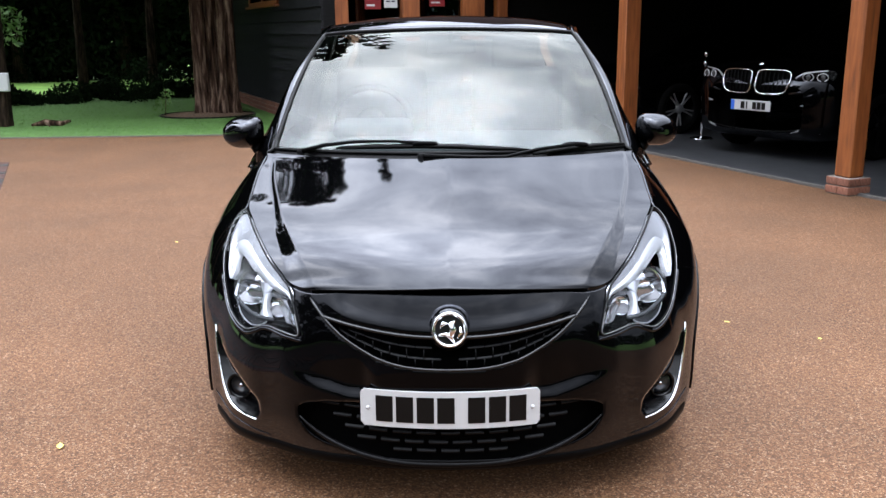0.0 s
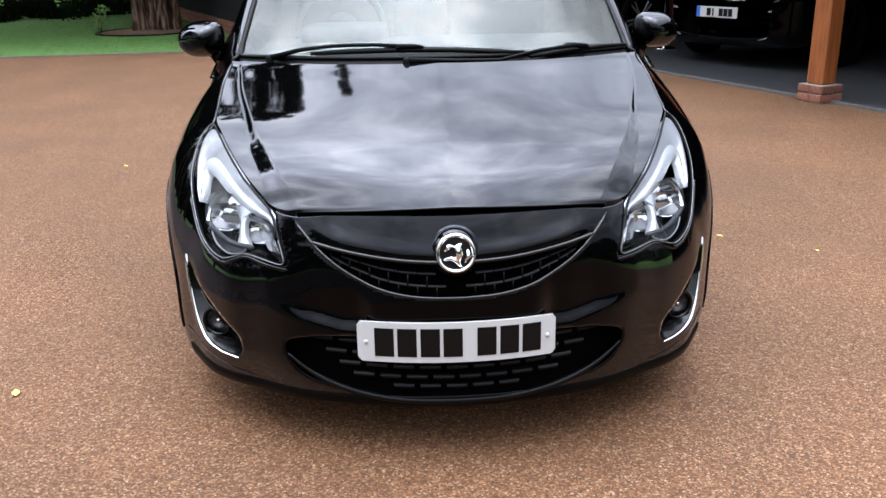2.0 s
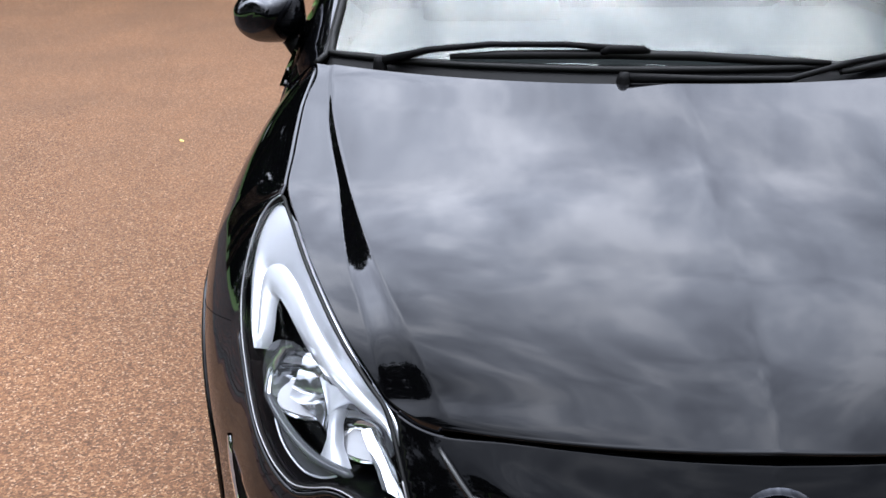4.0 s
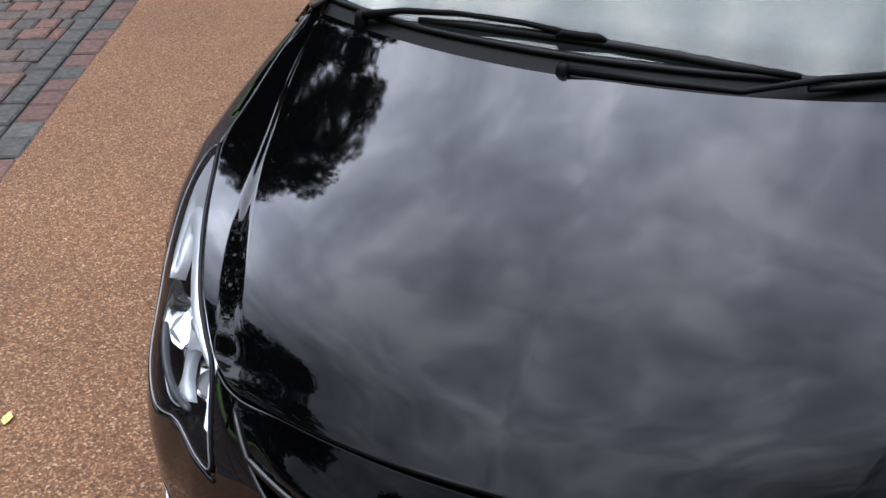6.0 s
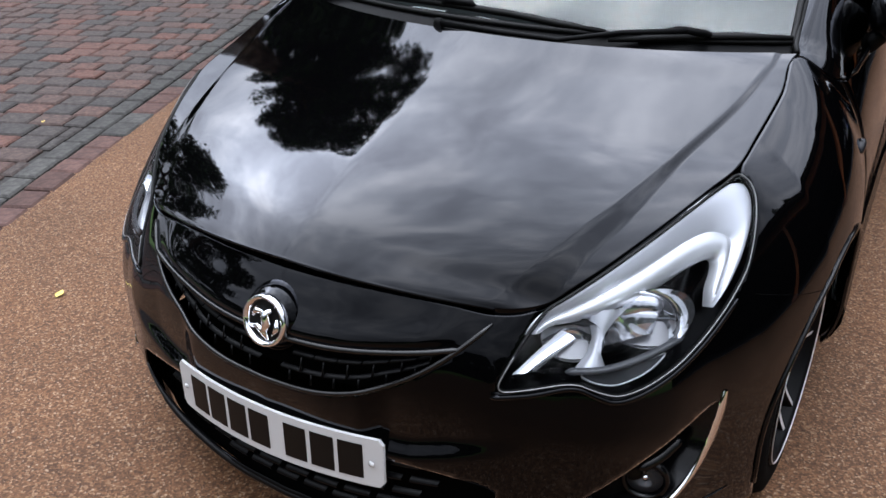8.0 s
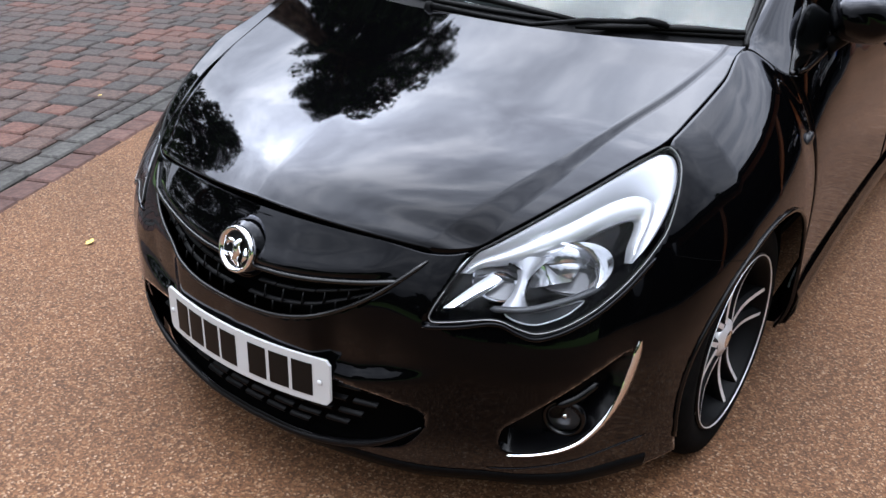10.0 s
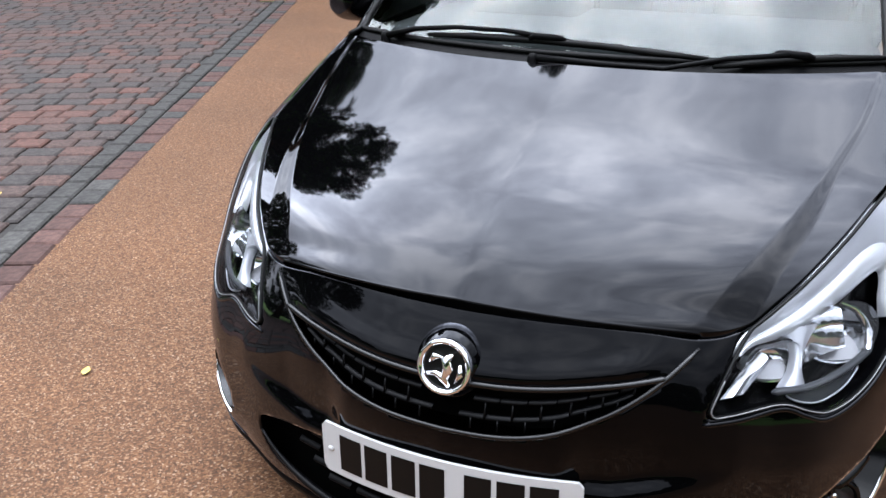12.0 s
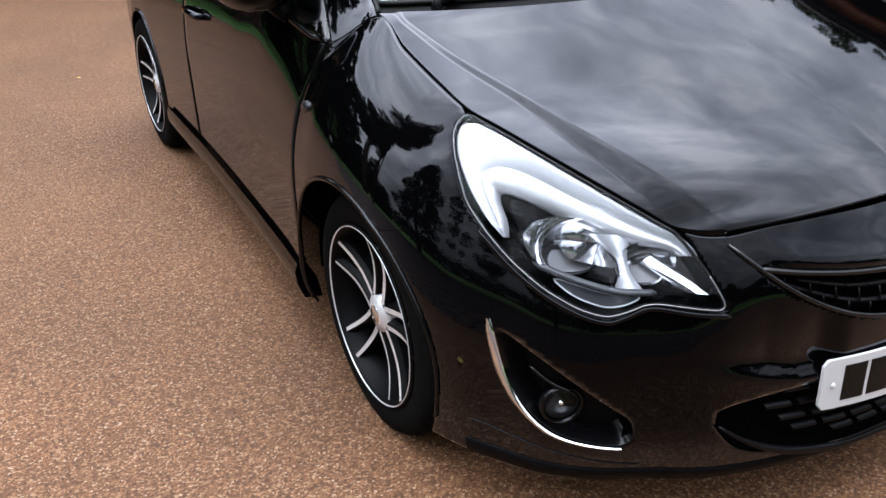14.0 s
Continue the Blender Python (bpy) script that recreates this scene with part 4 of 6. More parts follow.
        back_ = [bm.verts.new(turn @ Vector((r * 0.80 * math.cos(a), -0.20 * r, -depth * 0.75))) for a in np.linspace(math.pi, 2 * math.pi, 22)]
        for k in range(21):
            bm.faces.new((arc[k], arc[k + 1], back_[k + 1], back_[k]))
        bmesh.ops.recalc_face_normals(bm, faces=bm.faces)
        part("reflector_shelf", behind(bm), SHELF, bowl, "grey lower shelf")
    # silver web between the bowls, running down out of the fold
    wz = np.linspace(0.668, 0.573, 12)
    x0_, x1_ = np.interp(-wz, [-0.668, -0.650, -0.628, -0.600, -0.573], [0.548, 0.561, 0.572, 0.570, 0.556]), np.interp(-wz, [-0.668, -0.650, -0.628, -0.600, -0.573], [0.614, 0.600, 0.588, 0.592, 0.606])
    web = np.stack([on_body(x0_ + (x1_ - x0_) * f, wz, d) for f, d in ((0, -0.034), (0.12, -0.021), (0.5, -0.015), (0.88, -0.021), (1, -0.034))], 1)
    orient(sheet("reflector_web", web * s, SILVER, lamp, "silver web between the bowls"), (0.3 * sgn, 0.9, 0.3))
    # polished slopes in the two bowls, each leaning back and hollowed
    for c0, c1, c2, c3, hollow in (((0.464, 0.569), (0.500, 0.574), (0.550, 0.624), (0.524, 0.638), 0.0025), ((0.588, 0.612), (0.654, 0.622), (0.668, 0.656), (0.600, 0.654), 0.012)):
        gu, gv = np.meshgrid(np.linspace(0, 1, 9), np.linspace(0, 1, 7), indexing="ij")
        qx, qz = [(1 - gv) * ((1 - gu) * c0[k] + gu * c1[k]) + gv * ((1 - gu) * c3[k] + gu * c2[k]) for k in (0, 1)]
        slope = on_body(qx, qz, -0.016 - 0.030 * gv - hollow * np.sin(math.pi * gu) ** 0.8)
        orient(sheet("polished_slope", slope * s, BOWL, lamp, "mirror-bright reflector slope"), (0.3 * sgn, 0.9, 0.3))
    # clear strip light along the bottom
    low_strip = spline([(0.540, 0.572), (0.60, 0.574), (0.655, 0.588), (0.700, 0.606)], 20)
    part("strip_light", tube(on_body(low_strip[:, 0], low_strip[:, 1], -0.012) * s, [0.002] + [0.0075] * 18 + [0.002], 8), CLEAR_STRIP, lamp, "clear strip light")
    ind = rounded([(0.56, 0.566), (0.62, 0.569), (0.69, 0.590), (0.665, 0.558), (0.625, 0.543), (0.59, 0.550)], 60, 0.2)
    v, f = fill(ind, 4, -0.022)
    add("indicator", v, f, CLEAR_STRIP, "clear indicator lens")
    part("indicator_frame", tube(on_body(ind[:, 0], ind[:, 1], -0.018) * s, 0.0018, 6, closed=True), SILVER, lamp)
    edge_line = outline[40:138]
    part("lens_rim", tube(on_body(edge_line[:, 0], edge_line[:, 1], 0.0042) * s, 0.0012, 6), SHELF, lamp, "thin grey lens edge")


headlight(1)
headlight(-1)

# fog lamps and chrome strips
for sgn in (1, -1):
    s = np.array((sgn, 1, 1))
    strip = spline(STRIP, 40)
    along = np.gradient(strip, axis=0)
    side_ = np.stack([-along[:, 1], along[:, 0]], 1) / np.linalg.norm(along, axis=1, keepdims=True)
    half_w = np.interp(np.linspace(0, 1, 40), [0, 0.06, 0.35, 0.7, 1], [0.0024, 0.0046, 0.0050, 0.0030, 0.0010])[:, None]
    ribbon = np.stack([on_body(q[:, 0], q[:, 1], d) for f, d in ((-1, -0.002), (-0.9, 0.003), (0, 0.0045), (0.9, 0.003), (1, -0.002)) for q in (strip + side_ * half_w * f,)], 1)
    orient(sheet("chrome_strip", ribbon * s, CHROME, car, "curved chrome strip"), (0, 0.9, 0.4))
    n = len(FOG)
    r0, r1 = on_body(FOG[:, 0], FOG[:, 1], 0.0), fill(FOG, 1, -0.05, 0.0, 0.18)[0][:-1]
    v = np.vstack([r0, r1]) * s
    f = [(i, n + i, n + (i + 1) % n, (i + 1) % n) for i in range(n)]
    pocket = mesh_object("fog_pocket", v, f if sgn > 0 else [q[::-1] for q in f], GLOSS_BLACK, car, "gloss black fog lamp recess")
    v, f = fill(FOG, 5, -0.05, 0.0, 0.18)
    mesh_object("fog_pocket_back", v * s, f if sgn > 0 else [q[::-1] for q in f], SATIN_BLACK, pocket)
    turn = Matrix.Translation((0.672 * sgn, 0.262, 0.318)) @ Matrix.Rotation(radians(18 * sgn), 4, "Z") @ Matrix.Rotation(radians(90), 4, "X")
    fog = part("fog_lamp", revolve([(0.030, -0.03), (0.042, -0.02), (0.046, 0.0), (0.043, 0.010), (0.036, 0.008), (0.034, -0.01)], 32, turn), GLOSS_BLACK, car, "round fog lamp")
    part("fog_lens", revolve([(0, 0.012), (0.018, 0.010), (0.035, 0.002)], 28, turn), LENS, fog)
    part("fog_reflector", revolve([(0, -0.025), (0.012, -0.022), (0.034, 0.0)], 28, turn), CLEAR_STRIP, fog)
    part("fog_bulb", revolve([(0, 0.002), (0.006, 0.0), (0.009, -0.008), (0.009, -0.022)], 16, turn), CHROME, fog)
    fin = spline([(0.735, 0.398), (0.71, 0.372), (0.68, 0.358)], 12)
    part("fog_fin", tube(on_body(fin[:, 0], fin[:, 1], -0.020) * s, [0.003] + [0.010] * 10 + [0.003], 8, squash=0.5), GLOSS_BLACK, pocket)
    # crease along the spoiler under the fog lamp
    low_x = np.linspace(0.56, 0.795, 24)
    crease = on_body(low_x, 0.200 + 0.042 * ((low_x - 0.56) / 0.235) ** 1.4, 0.0008)
    part("spoiler_crease", tube(crease * s, [0.0008] + [0.0018] * 22 + [0.001], 6), PAINT, car)
    # seam between bumper and wing, side repeater
    seam = np.array([body_surface(u, z).reshape(3) for u, z in zip(np.linspace(KNOT[9] + 0.01, KNOT[11] - 0.03, 10), np.linspace(0.645, 0.60, 10))])
    part("bumper_seam", tube(seam * s, 0.0009, 5), VOID, car)
    rp = body_surface(KNOT[14] - 0.055, 0.753).reshape(3)
    part("side_repeater", revolve([(0, 0.010), (0.008, 0.009), (0.013, 0.004), (0.014, -0.004)], 16, Matrix.Translation(Vector(rp * s)) @ Matrix.Rotation(radians(90 * sgn), 4, "Y") @ Matrix.Rotation(radians(12), 4, "Z") @ Matrix.Diagonal((1.1, 2.2, 1, 1))), AMBER, car, "small clear side repeater")
    # door mirror
    mir = thing("door_mirror", "gloss black door mirror", "")
    mir.parent = car
    bm = bmesh.new()
    rings = []
    for f, dy in ((0.30, 0.0), (0.58, 0.010), (0.80, 0.030), (0.94, 0.062), (1.0, 0.100), (0.99, 0.124), (0.94, 0.136), (0.90, 0.130)):
        ring_ = []
        for a in np.linspace(0, 2 * math.pi, 40, endpoint=False):
            c, d = math.cos(a), math.sin(a)
            px, pz = abs(c) ** (0.74 if c > 0 else 0.48) * (1 if c > 0 else -1), abs(d) ** 0.72 * (1 if d > 0 else -1)
            # fuller inside, tapering to the outer end
            pz *= 1.0 - 0.30 * max(px, 0) ** 2
            ring_.append(bm.verts.new(((0.862 + 0.088 * f * px) * sgn, 1.232 + dy + 0.020 * px, 1.010 + 0.066 * f * pz - 0.004 * px)))
        rings.append(ring_)
    for a, b in zip(rings, rings[1:]):
        for k in range(40):
            bm.faces.new((a[k], a[(k + 1) % 40], b[(k + 1) % 40], b[k]))
    bm.faces.new(rings[0])
    bmesh.ops.recalc_face_normals(bm, faces=bm.faces)
    part("mirror_housing", bm, PAINT, mir)
    turn = Matrix.Translation((0.862 * sgn, 1.235, 1.010)) @ Matrix.Rotation(radians(-90), 4, "X") @ Matrix.Diagonal((0.82, 0.60, 1.0, 1))
    part("mirror_glass", revolve([(0, 0.128), (0.090, 0.128)], 32, turn), MIRROR_BOWL, mir)
    part("mirror_base", tube([(0.835 * sgn, 1.325, 0.972), (0.812 * sgn, 1.315, 0.952), (0.785 * sgn, 1.29, 0.930)], [0.018, 0.020, 0.024], 10), SATIN_BLACK, mir)

# wheels
def wheel_master():
    w = new("wheel")
    w.parent = car
    tagged(w, "black and machined silver alloy wheel with low tyre")
    R, HALF = 0.305, 0.100
    tyre_prof = [(0.222, HALF - 0.004), (0.232, HALF + 0.004), (0.262, HALF + 0.007), (0.288, HALF), (0.300, HALF - 0.018), (R, HALF - 0.04), (R, -HALF + 0.04), (0.300, -HALF + 0.018), (0.288, -HALF), (0.262, -HALF - 0.007), (0.232, -HALF - 0.004), (0.222, -HALF + 0.004)]
    part("tyre", revolve(tyre_prof, 64), RUBBER, w, "black rubber tyre")
    rim = part("rim", revolve([(0.226, HALF + 0.004), (0.222, HALF + 0.008), (0.216, HALF + 0.007), (0.213, HALF - 0.002), (0.205, HALF - 0.02), (0.196, HALF - 0.05), (0.19, -HALF + 0.01), (0.222, -HALF)], 64), ALLOY_BLACK, w, "black rim barrel")
    part("rim_edge", revolve([(0.2218, HALF + 0.0085), (0.2218, HALF + 0.0102), (0.2194, HALF + 0.0098), (0.219, HALF + 0.002)], 64), ALLOY, rim, "machined silver rim edge")
    # five pairs of spokes, thin machined edges over black faces
    for k in range(5):
        turn = Matrix.Rotation(radians(72 * k + 18), 4, "Z")
        for sd in (-1, 1):
            pts = spline([(0.040, 0.019 * sd), (0.09, 0.022 * sd), (0.15, 0.028 * sd), (0.216, 0.036 * sd)], 12)
            bm = bmesh.new()
            rows = []
            for i, (r, off) in enumerate(pts):
                t = i / 11
                half = 0.0125 - 0.0030 * t
                z = HALF - 0.020 + 0.020 * t - 0.012 * math.sin(math.pi * t)
                rows.append([bm.verts.new((r, off + dx * sd, zz)) for dx, zz in ((-half * 0.7, z - 0.003), (-half * 0.25, z), (half * 0.80, z - 0.001), (half * 1.3, z - 0.014), (half * 1.5, z - 0.045), (-half * 1.5, z - 0.045), (-half * 1.3, z - 0.016))])
            for a, b in zip(rows, rows[1:]):
                for q in range(7):
                    face = bm.faces.new((a[q], a[(q + 1) % 7], b[(q + 1) % 7], b[q]))
                    face.material_index = 0 if q == 1 else 1
            bmesh.ops.recalc_face_normals(bm, faces=bm.faces)
            bmesh.ops.transform(bm, matrix=turn, verts=bm.verts)
            part("spoke", bm, [ALLOY, ALLOY_BLACK], w, "", smooth=False)
        web = bmesh.new()
        web.faces.new([web.verts.new((r, o, HALF - 0.052)) for r, o in ((0.05, -0.012), (0.13, -0.036), (0.13, 0.036), (0.05, 0.012))])
        bmesh.ops.transform(web, matrix=turn, verts=web.verts)
        part("spoke_web", web, ALLOY_BLACK, w, "", smooth=False)
    hub = part("hub_cap", revolve([(0, HALF - 0.012), (0.026, HALF - 0.012), (0.030, HALF - 0.016), (0.046, HALF - 0.020), (0.050, HALF - 0.03), (0.050, HALF - 0.07)], 40), ALLOY, w)
    part("hub_emblem", revolve([(0, HALF - 0.009), (0.021, HALF - 0.010), (0.024, HALF - 0.013)], 24), CHROME, hub)
    for k in range(5):
        a = radians(72 * k + 54)
        part("wheel_bolt", revolve([(0, HALF - 0.020), (0.007, HALF - 0.020), (0.0085, HALF - 0.03)], 8, Matrix.Translation((0.044 * math.cos(a), 0.044 * math.sin(a), 0))), BRAKE_STEEL, hub)
    part("brake_disc", revolve([(0.06, 0.02), (0.145, 0.02), (0.145, 0.0), (0.06, 0.0)], 40), BRAKE_STEEL, w)
    part("brake_caliper", box(0.10, 0.13, 0.07, (0.10, -0.09, 0.012), 0.015, 2), SATIN_BLACK, w)
    return w


w_fl = wheel_master()


def wheel_pose(x, y, sgn, spin):
    return Matrix.Translation((x, y, HUB_Z)) @ Matrix.Rotation(radians(90 * sgn), 4, "Y") @ Matrix.Rotation(radians(spin), 4, "Z")


for x, y, sgn, spin in ((0.733, HUB_Y - 0.015, 1, 5), (-0.672, REAR_Y, -1, 64), (0.672, REAR_Y, 1, 5)):
    copy_thing(w_fl, wheel_pose(x, y, sgn, spin))
w_fl.matrix_basis = wheel_pose(-0.733, HUB_Y - 0.015, -1, 46)

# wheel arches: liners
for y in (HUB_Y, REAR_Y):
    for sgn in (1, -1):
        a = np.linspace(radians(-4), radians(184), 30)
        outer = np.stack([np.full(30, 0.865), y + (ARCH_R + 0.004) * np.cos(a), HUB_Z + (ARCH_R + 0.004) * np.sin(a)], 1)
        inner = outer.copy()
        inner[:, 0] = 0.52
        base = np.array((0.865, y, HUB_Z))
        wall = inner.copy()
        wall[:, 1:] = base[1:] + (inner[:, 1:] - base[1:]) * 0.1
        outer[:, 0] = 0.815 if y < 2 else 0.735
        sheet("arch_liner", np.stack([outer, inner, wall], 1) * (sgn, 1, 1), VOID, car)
# folded lips of the wheel arches
for cy_, lo_, hi_ in ((HUB_Y, KNOT[7], KNOT[15]), (REAR_Y, KNOT[17], KNOT[20])):
    a = np.linspace(radians(-17), radians(197), 60)
    ly, lz_ = cy_ + ARCH_R * np.cos(a), HUB_Z + ARCH_R * np.sin(a)
    lip_pts = body_surface(solve_u(1, ly, lz_, lo_, hi_), lz_)
    for sgn in (1, -1):
        part("arch_lip", tube(lip_pts * (sgn, 1, 1), 0.0055, 6), GLOSS_BLACK, car)
# side skirts
for sgn in (1, -1):
    sy = np.linspace(1.20, 2.98, 30)
    sx = np.interp(sy, [q[1] for q in REF[12:20]], [q[0] for q in REF[12:20]])
    end = 1 - 0.25 * (step(2.8, 2.98, sy) + 1 - step(1.20, 1.32, sy))
    skirt = np.stack([np.stack([sx + dx * end, sy, np.full(30, z)], 1) for dx, z in ((-0.035, 0.292), (0.004, 0.286), (0.016, 0.265), (0.012, 0.225), (-0.012, 0.180), (-0.08, 0.172))], 1)
    orient(sheet("side_skirt", skirt * (sgn, 1, 1), GLOSS_BLACK, car, "black side skirt under the door"), (0, 2.1, 0.5))
# door handles, sills
for sgn in (1, -1):
    h = body_surface(DOOR1 - 0.20, 0.80).reshape(3)
    part("door_handle", tube([(h + d) * (sgn, 1, 1) for d in (np.array((0, -0.10, 0)), np.array((0.022, -0.08, 0)), np.array((0.026, 0, 0.002)), np.array((0.022, 0.08, 0)), np.array((0, 0.10, 0)))], [0.010, 0.013, 0.014, 0.013, 0.010], 8), PAINT, car)

# ---- the place ----
N2, D2 = Vector((0.917, 0.399, 0)).normalized(), Vector((0.399, -0.917, 0)).normalized()


def at(n, d, z=0.0):
    """A place by its distance across the drive (n) and along it towards the camera (d)."""
    return N2 * n + D2 * d + Vector((0, 0, z))


YAW = math.degrees(math.atan2(N2.y, N2.x))


def resin_material():
    m = material("resin_gravel", (0.2, 0.12, 0.07), 0.7, 0.0, 0.0, 1.3)
    b = m.node_tree.nodes["Principled BSDF"]
    v = coords(m, 1.0)
    vo = node(m, "ShaderNodeTexVoronoi", Scale=190.0)
    link(m, v, vo.inputs["Vector"])
    sep = m.node_tree.nodes.new("ShaderNodeSeparateColor")
    link(m, vo.outputs["Color"], sep.inputs[0])
    col = ramp(m, sep.outputs[0], [(0.00, (0.0430, 0.0200, 0.0092)), (0.28, (0.0700, 0.0318, 0.0142)), (0.55, (0.0950, 0.0440, 0.0195)), (0.80, (0.1270, 0.0630, 0.0295)), (0.95, (0.185, 0.110, 0.063)), (1.00, (0.226, 0.160, 0.113))])
    n = node(m, "ShaderNodeTexNoise", Scale=1.3, Detail=5.0)
    link(m, v, n.inputs["Vector"])
    tone = ramp(m, n.outputs["Fac"], [(0.35, (0.86, 0.86, 0.86)), (0.65, (1.08, 1.06, 1.04))])
    mott = node(m, "ShaderNodeTexNoise", Scale=48.0, Detail=3.0, Roughness=0.7)
    link(m, v, mott.inputs["Vector"])
    patch = ramp(m, mott.outputs["Fac"], [(0.30, (0.74, 0.73, 0.72)), (0.5, (1.0, 1.0, 1.0)), (0.70, (1.27, 1.30, 1.33))])
    mx, my = m.node_tree.nodes.new("ShaderNodeMix"), m.node_tree.nodes.new("ShaderNodeMix")
    for q in (mx, my):
        q.data_type, q.blend_type = "RGBA", "MULTIPLY"
        q.inputs["Factor"].default_value = 1.0
    link(m, col, mx.inputs["A"])
    link(m, tone, mx.inputs["B"])
    link(m, mx.outputs["Result"], my.inputs["A"])
    link(m, patch, my.inputs["B"])
    link(m, my.outputs["Result"], b.inputs["Base Color"])
    bump(m, vo.outputs["Distance"], 0.26, 0.004)
    return m


RESIN = resin_material()
GRASS = noisy("lawn_grass", [(0.3, (0.0275, 0.0754, 0.0100)), (0.55, (0.0503, 0.1242, 0.0158)), (0.75, (0.0775, 0.1686, 0.0250))], 9, 0.8, bumps=0.5, dist=0.03)
MEADOW = noisy("meadow_grass", [(0.3, (0.0499, 0.1082, 0.0166)), (0.55, (0.0998, 0.1997, 0.0250)), (0.75, (0.1414, 0.2496, 0.0416))], 2.5, 0.85, bumps=0.5, dist=0.05)
BLADE = noisy("grass_blades", [(0.3, (0.0361, 0.0880, 0.0124)), (0.7, (0.0802, 0.1614, 0.0275))], 3, 0.6, bumps=0)
EARTH = noisy("bark_mulch", [(0.3, (0.0348, 0.0195, 0.0111)), (0.5, (0.0766, 0.0418, 0.0209)), (0.7, (0.1392, 0.0800, 0.0418))], 55, 0.9, bumps=0.8, dist=0.02)
BARK = noisy("tree_bark", [(0.34, (0.006, 0.003, 0.002)), (0.5, (0.048, 0.026, 0.017)), (0.68, (0.205, 0.142, 0.104))], 15, 0.9, bumps=1.0, dist=0.05, stretch=(1, 1, 0.12), ior=1.15)
# darker copy of the bark: shade under the crowns is put into the colour
SHADED_BARK = noisy("shaded_tree_bark", [(0.34, (0.004, 0.003, 0.002)), (0.5, (0.020, 0.013, 0.009)), (0.68, (0.052, 0.034, 0.024))], 24, 0.9, bumps=1.0, dist=0.05, stretch=(1, 1, 0.14), ior=1.15)
LEAF = noisy("dark_leaves", [(0.3, (0.0088, 0.0162, 0.0059)), (0.7, (0.0236, 0.0406, 0.0110))], 1.2, 0.55, bumps=0, ior=1.2)
# near-black needles: the shade within the dense wood is put into the colour
NEEDLE = noisy("shaded_needles", [(0.3, (0.0023, 0.0050, 0.0023)), (0.7, (0.0064, 0.0125, 0.0041))], 1.0, 0.8, bumps=0, ior=1.05)
BOARD = noisy("black_weatherboard", [(0.3, (0.0065, 0.0067, 0.0075)), (0.6, (0.0140, 0.0143, 0.0158)), (0.8, (0.0250, 0.0255, 0.0275))], 6, 0.6, bumps=0.4, dist=0.004, stretch=(1, 1, 9), random_tint=0.25, ior=1.2)
OAK = noisy("orange_oak", [(0.25, (0.0862, 0.0215, 0.0038)), (0.5, (0.1939, 0.0537, 0.0101)), (0.75, (0.2694, 0.0872, 0.0205))], 5, 0.55, bumps=0.4, dist=0.004, stretch=(6, 6, 0.5))
BRICK = noisy("red_brick", [(0.3, (0.0979, 0.0359, 0.0209)), (0.6, (0.1827, 0.0718, 0.0424)), (0.8, (0.2349, 0.1109, 0.0718))], 25, 0.85, bumps=0.5, dist=0.004, random_tint=0.2)
MORTAR = noisy("mortar", [(0.3, (0.1392, 0.1218, 0.1044)), (0.7, (0.2436, 0.2175, 0.1914))], 40, 0.9)
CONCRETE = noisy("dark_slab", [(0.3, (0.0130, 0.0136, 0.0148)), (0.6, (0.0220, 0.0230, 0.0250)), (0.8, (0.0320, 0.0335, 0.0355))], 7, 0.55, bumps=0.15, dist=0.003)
KERB = noisy("pale_edging", [(0.3, (0.0522, 0.0476, 0.0432)), (0.7, (0.0887, 0.0802, 0.0720))], 30, 0.8)
DARK_BOARD = noisy("black_boarding", [(0.3, (0.0031, 0.0031, 0.0031)), (0.7, (0.0073, 0.0073, 0.0073))], 6, 0.8, bumps=0.2, stretch=(1, 1, 8), ior=1.2)
TILE = noisy("roof_tiles", [(0.3, (0.0245, 0.0123, 0.0095)), (0.7, (0.0560, 0.0297, 0.0228))], 14, 0.85, bumps=0.6, dist=0.02)
RED_SIGN = material("red_poster", (0.15, 0.008, 0.010), 0.4)
WHITE_SIGN = material("white_poster", (0.45, 0.45, 0.45), 0.4)
JOINT = noisy("joint_sand", [(0.3, (0.0100, 0.0090, 0.0075)), (0.7, (0.0250, 0.0225, 0.0190))], 60, 0.95, bumps=0.5, dist=0.004)


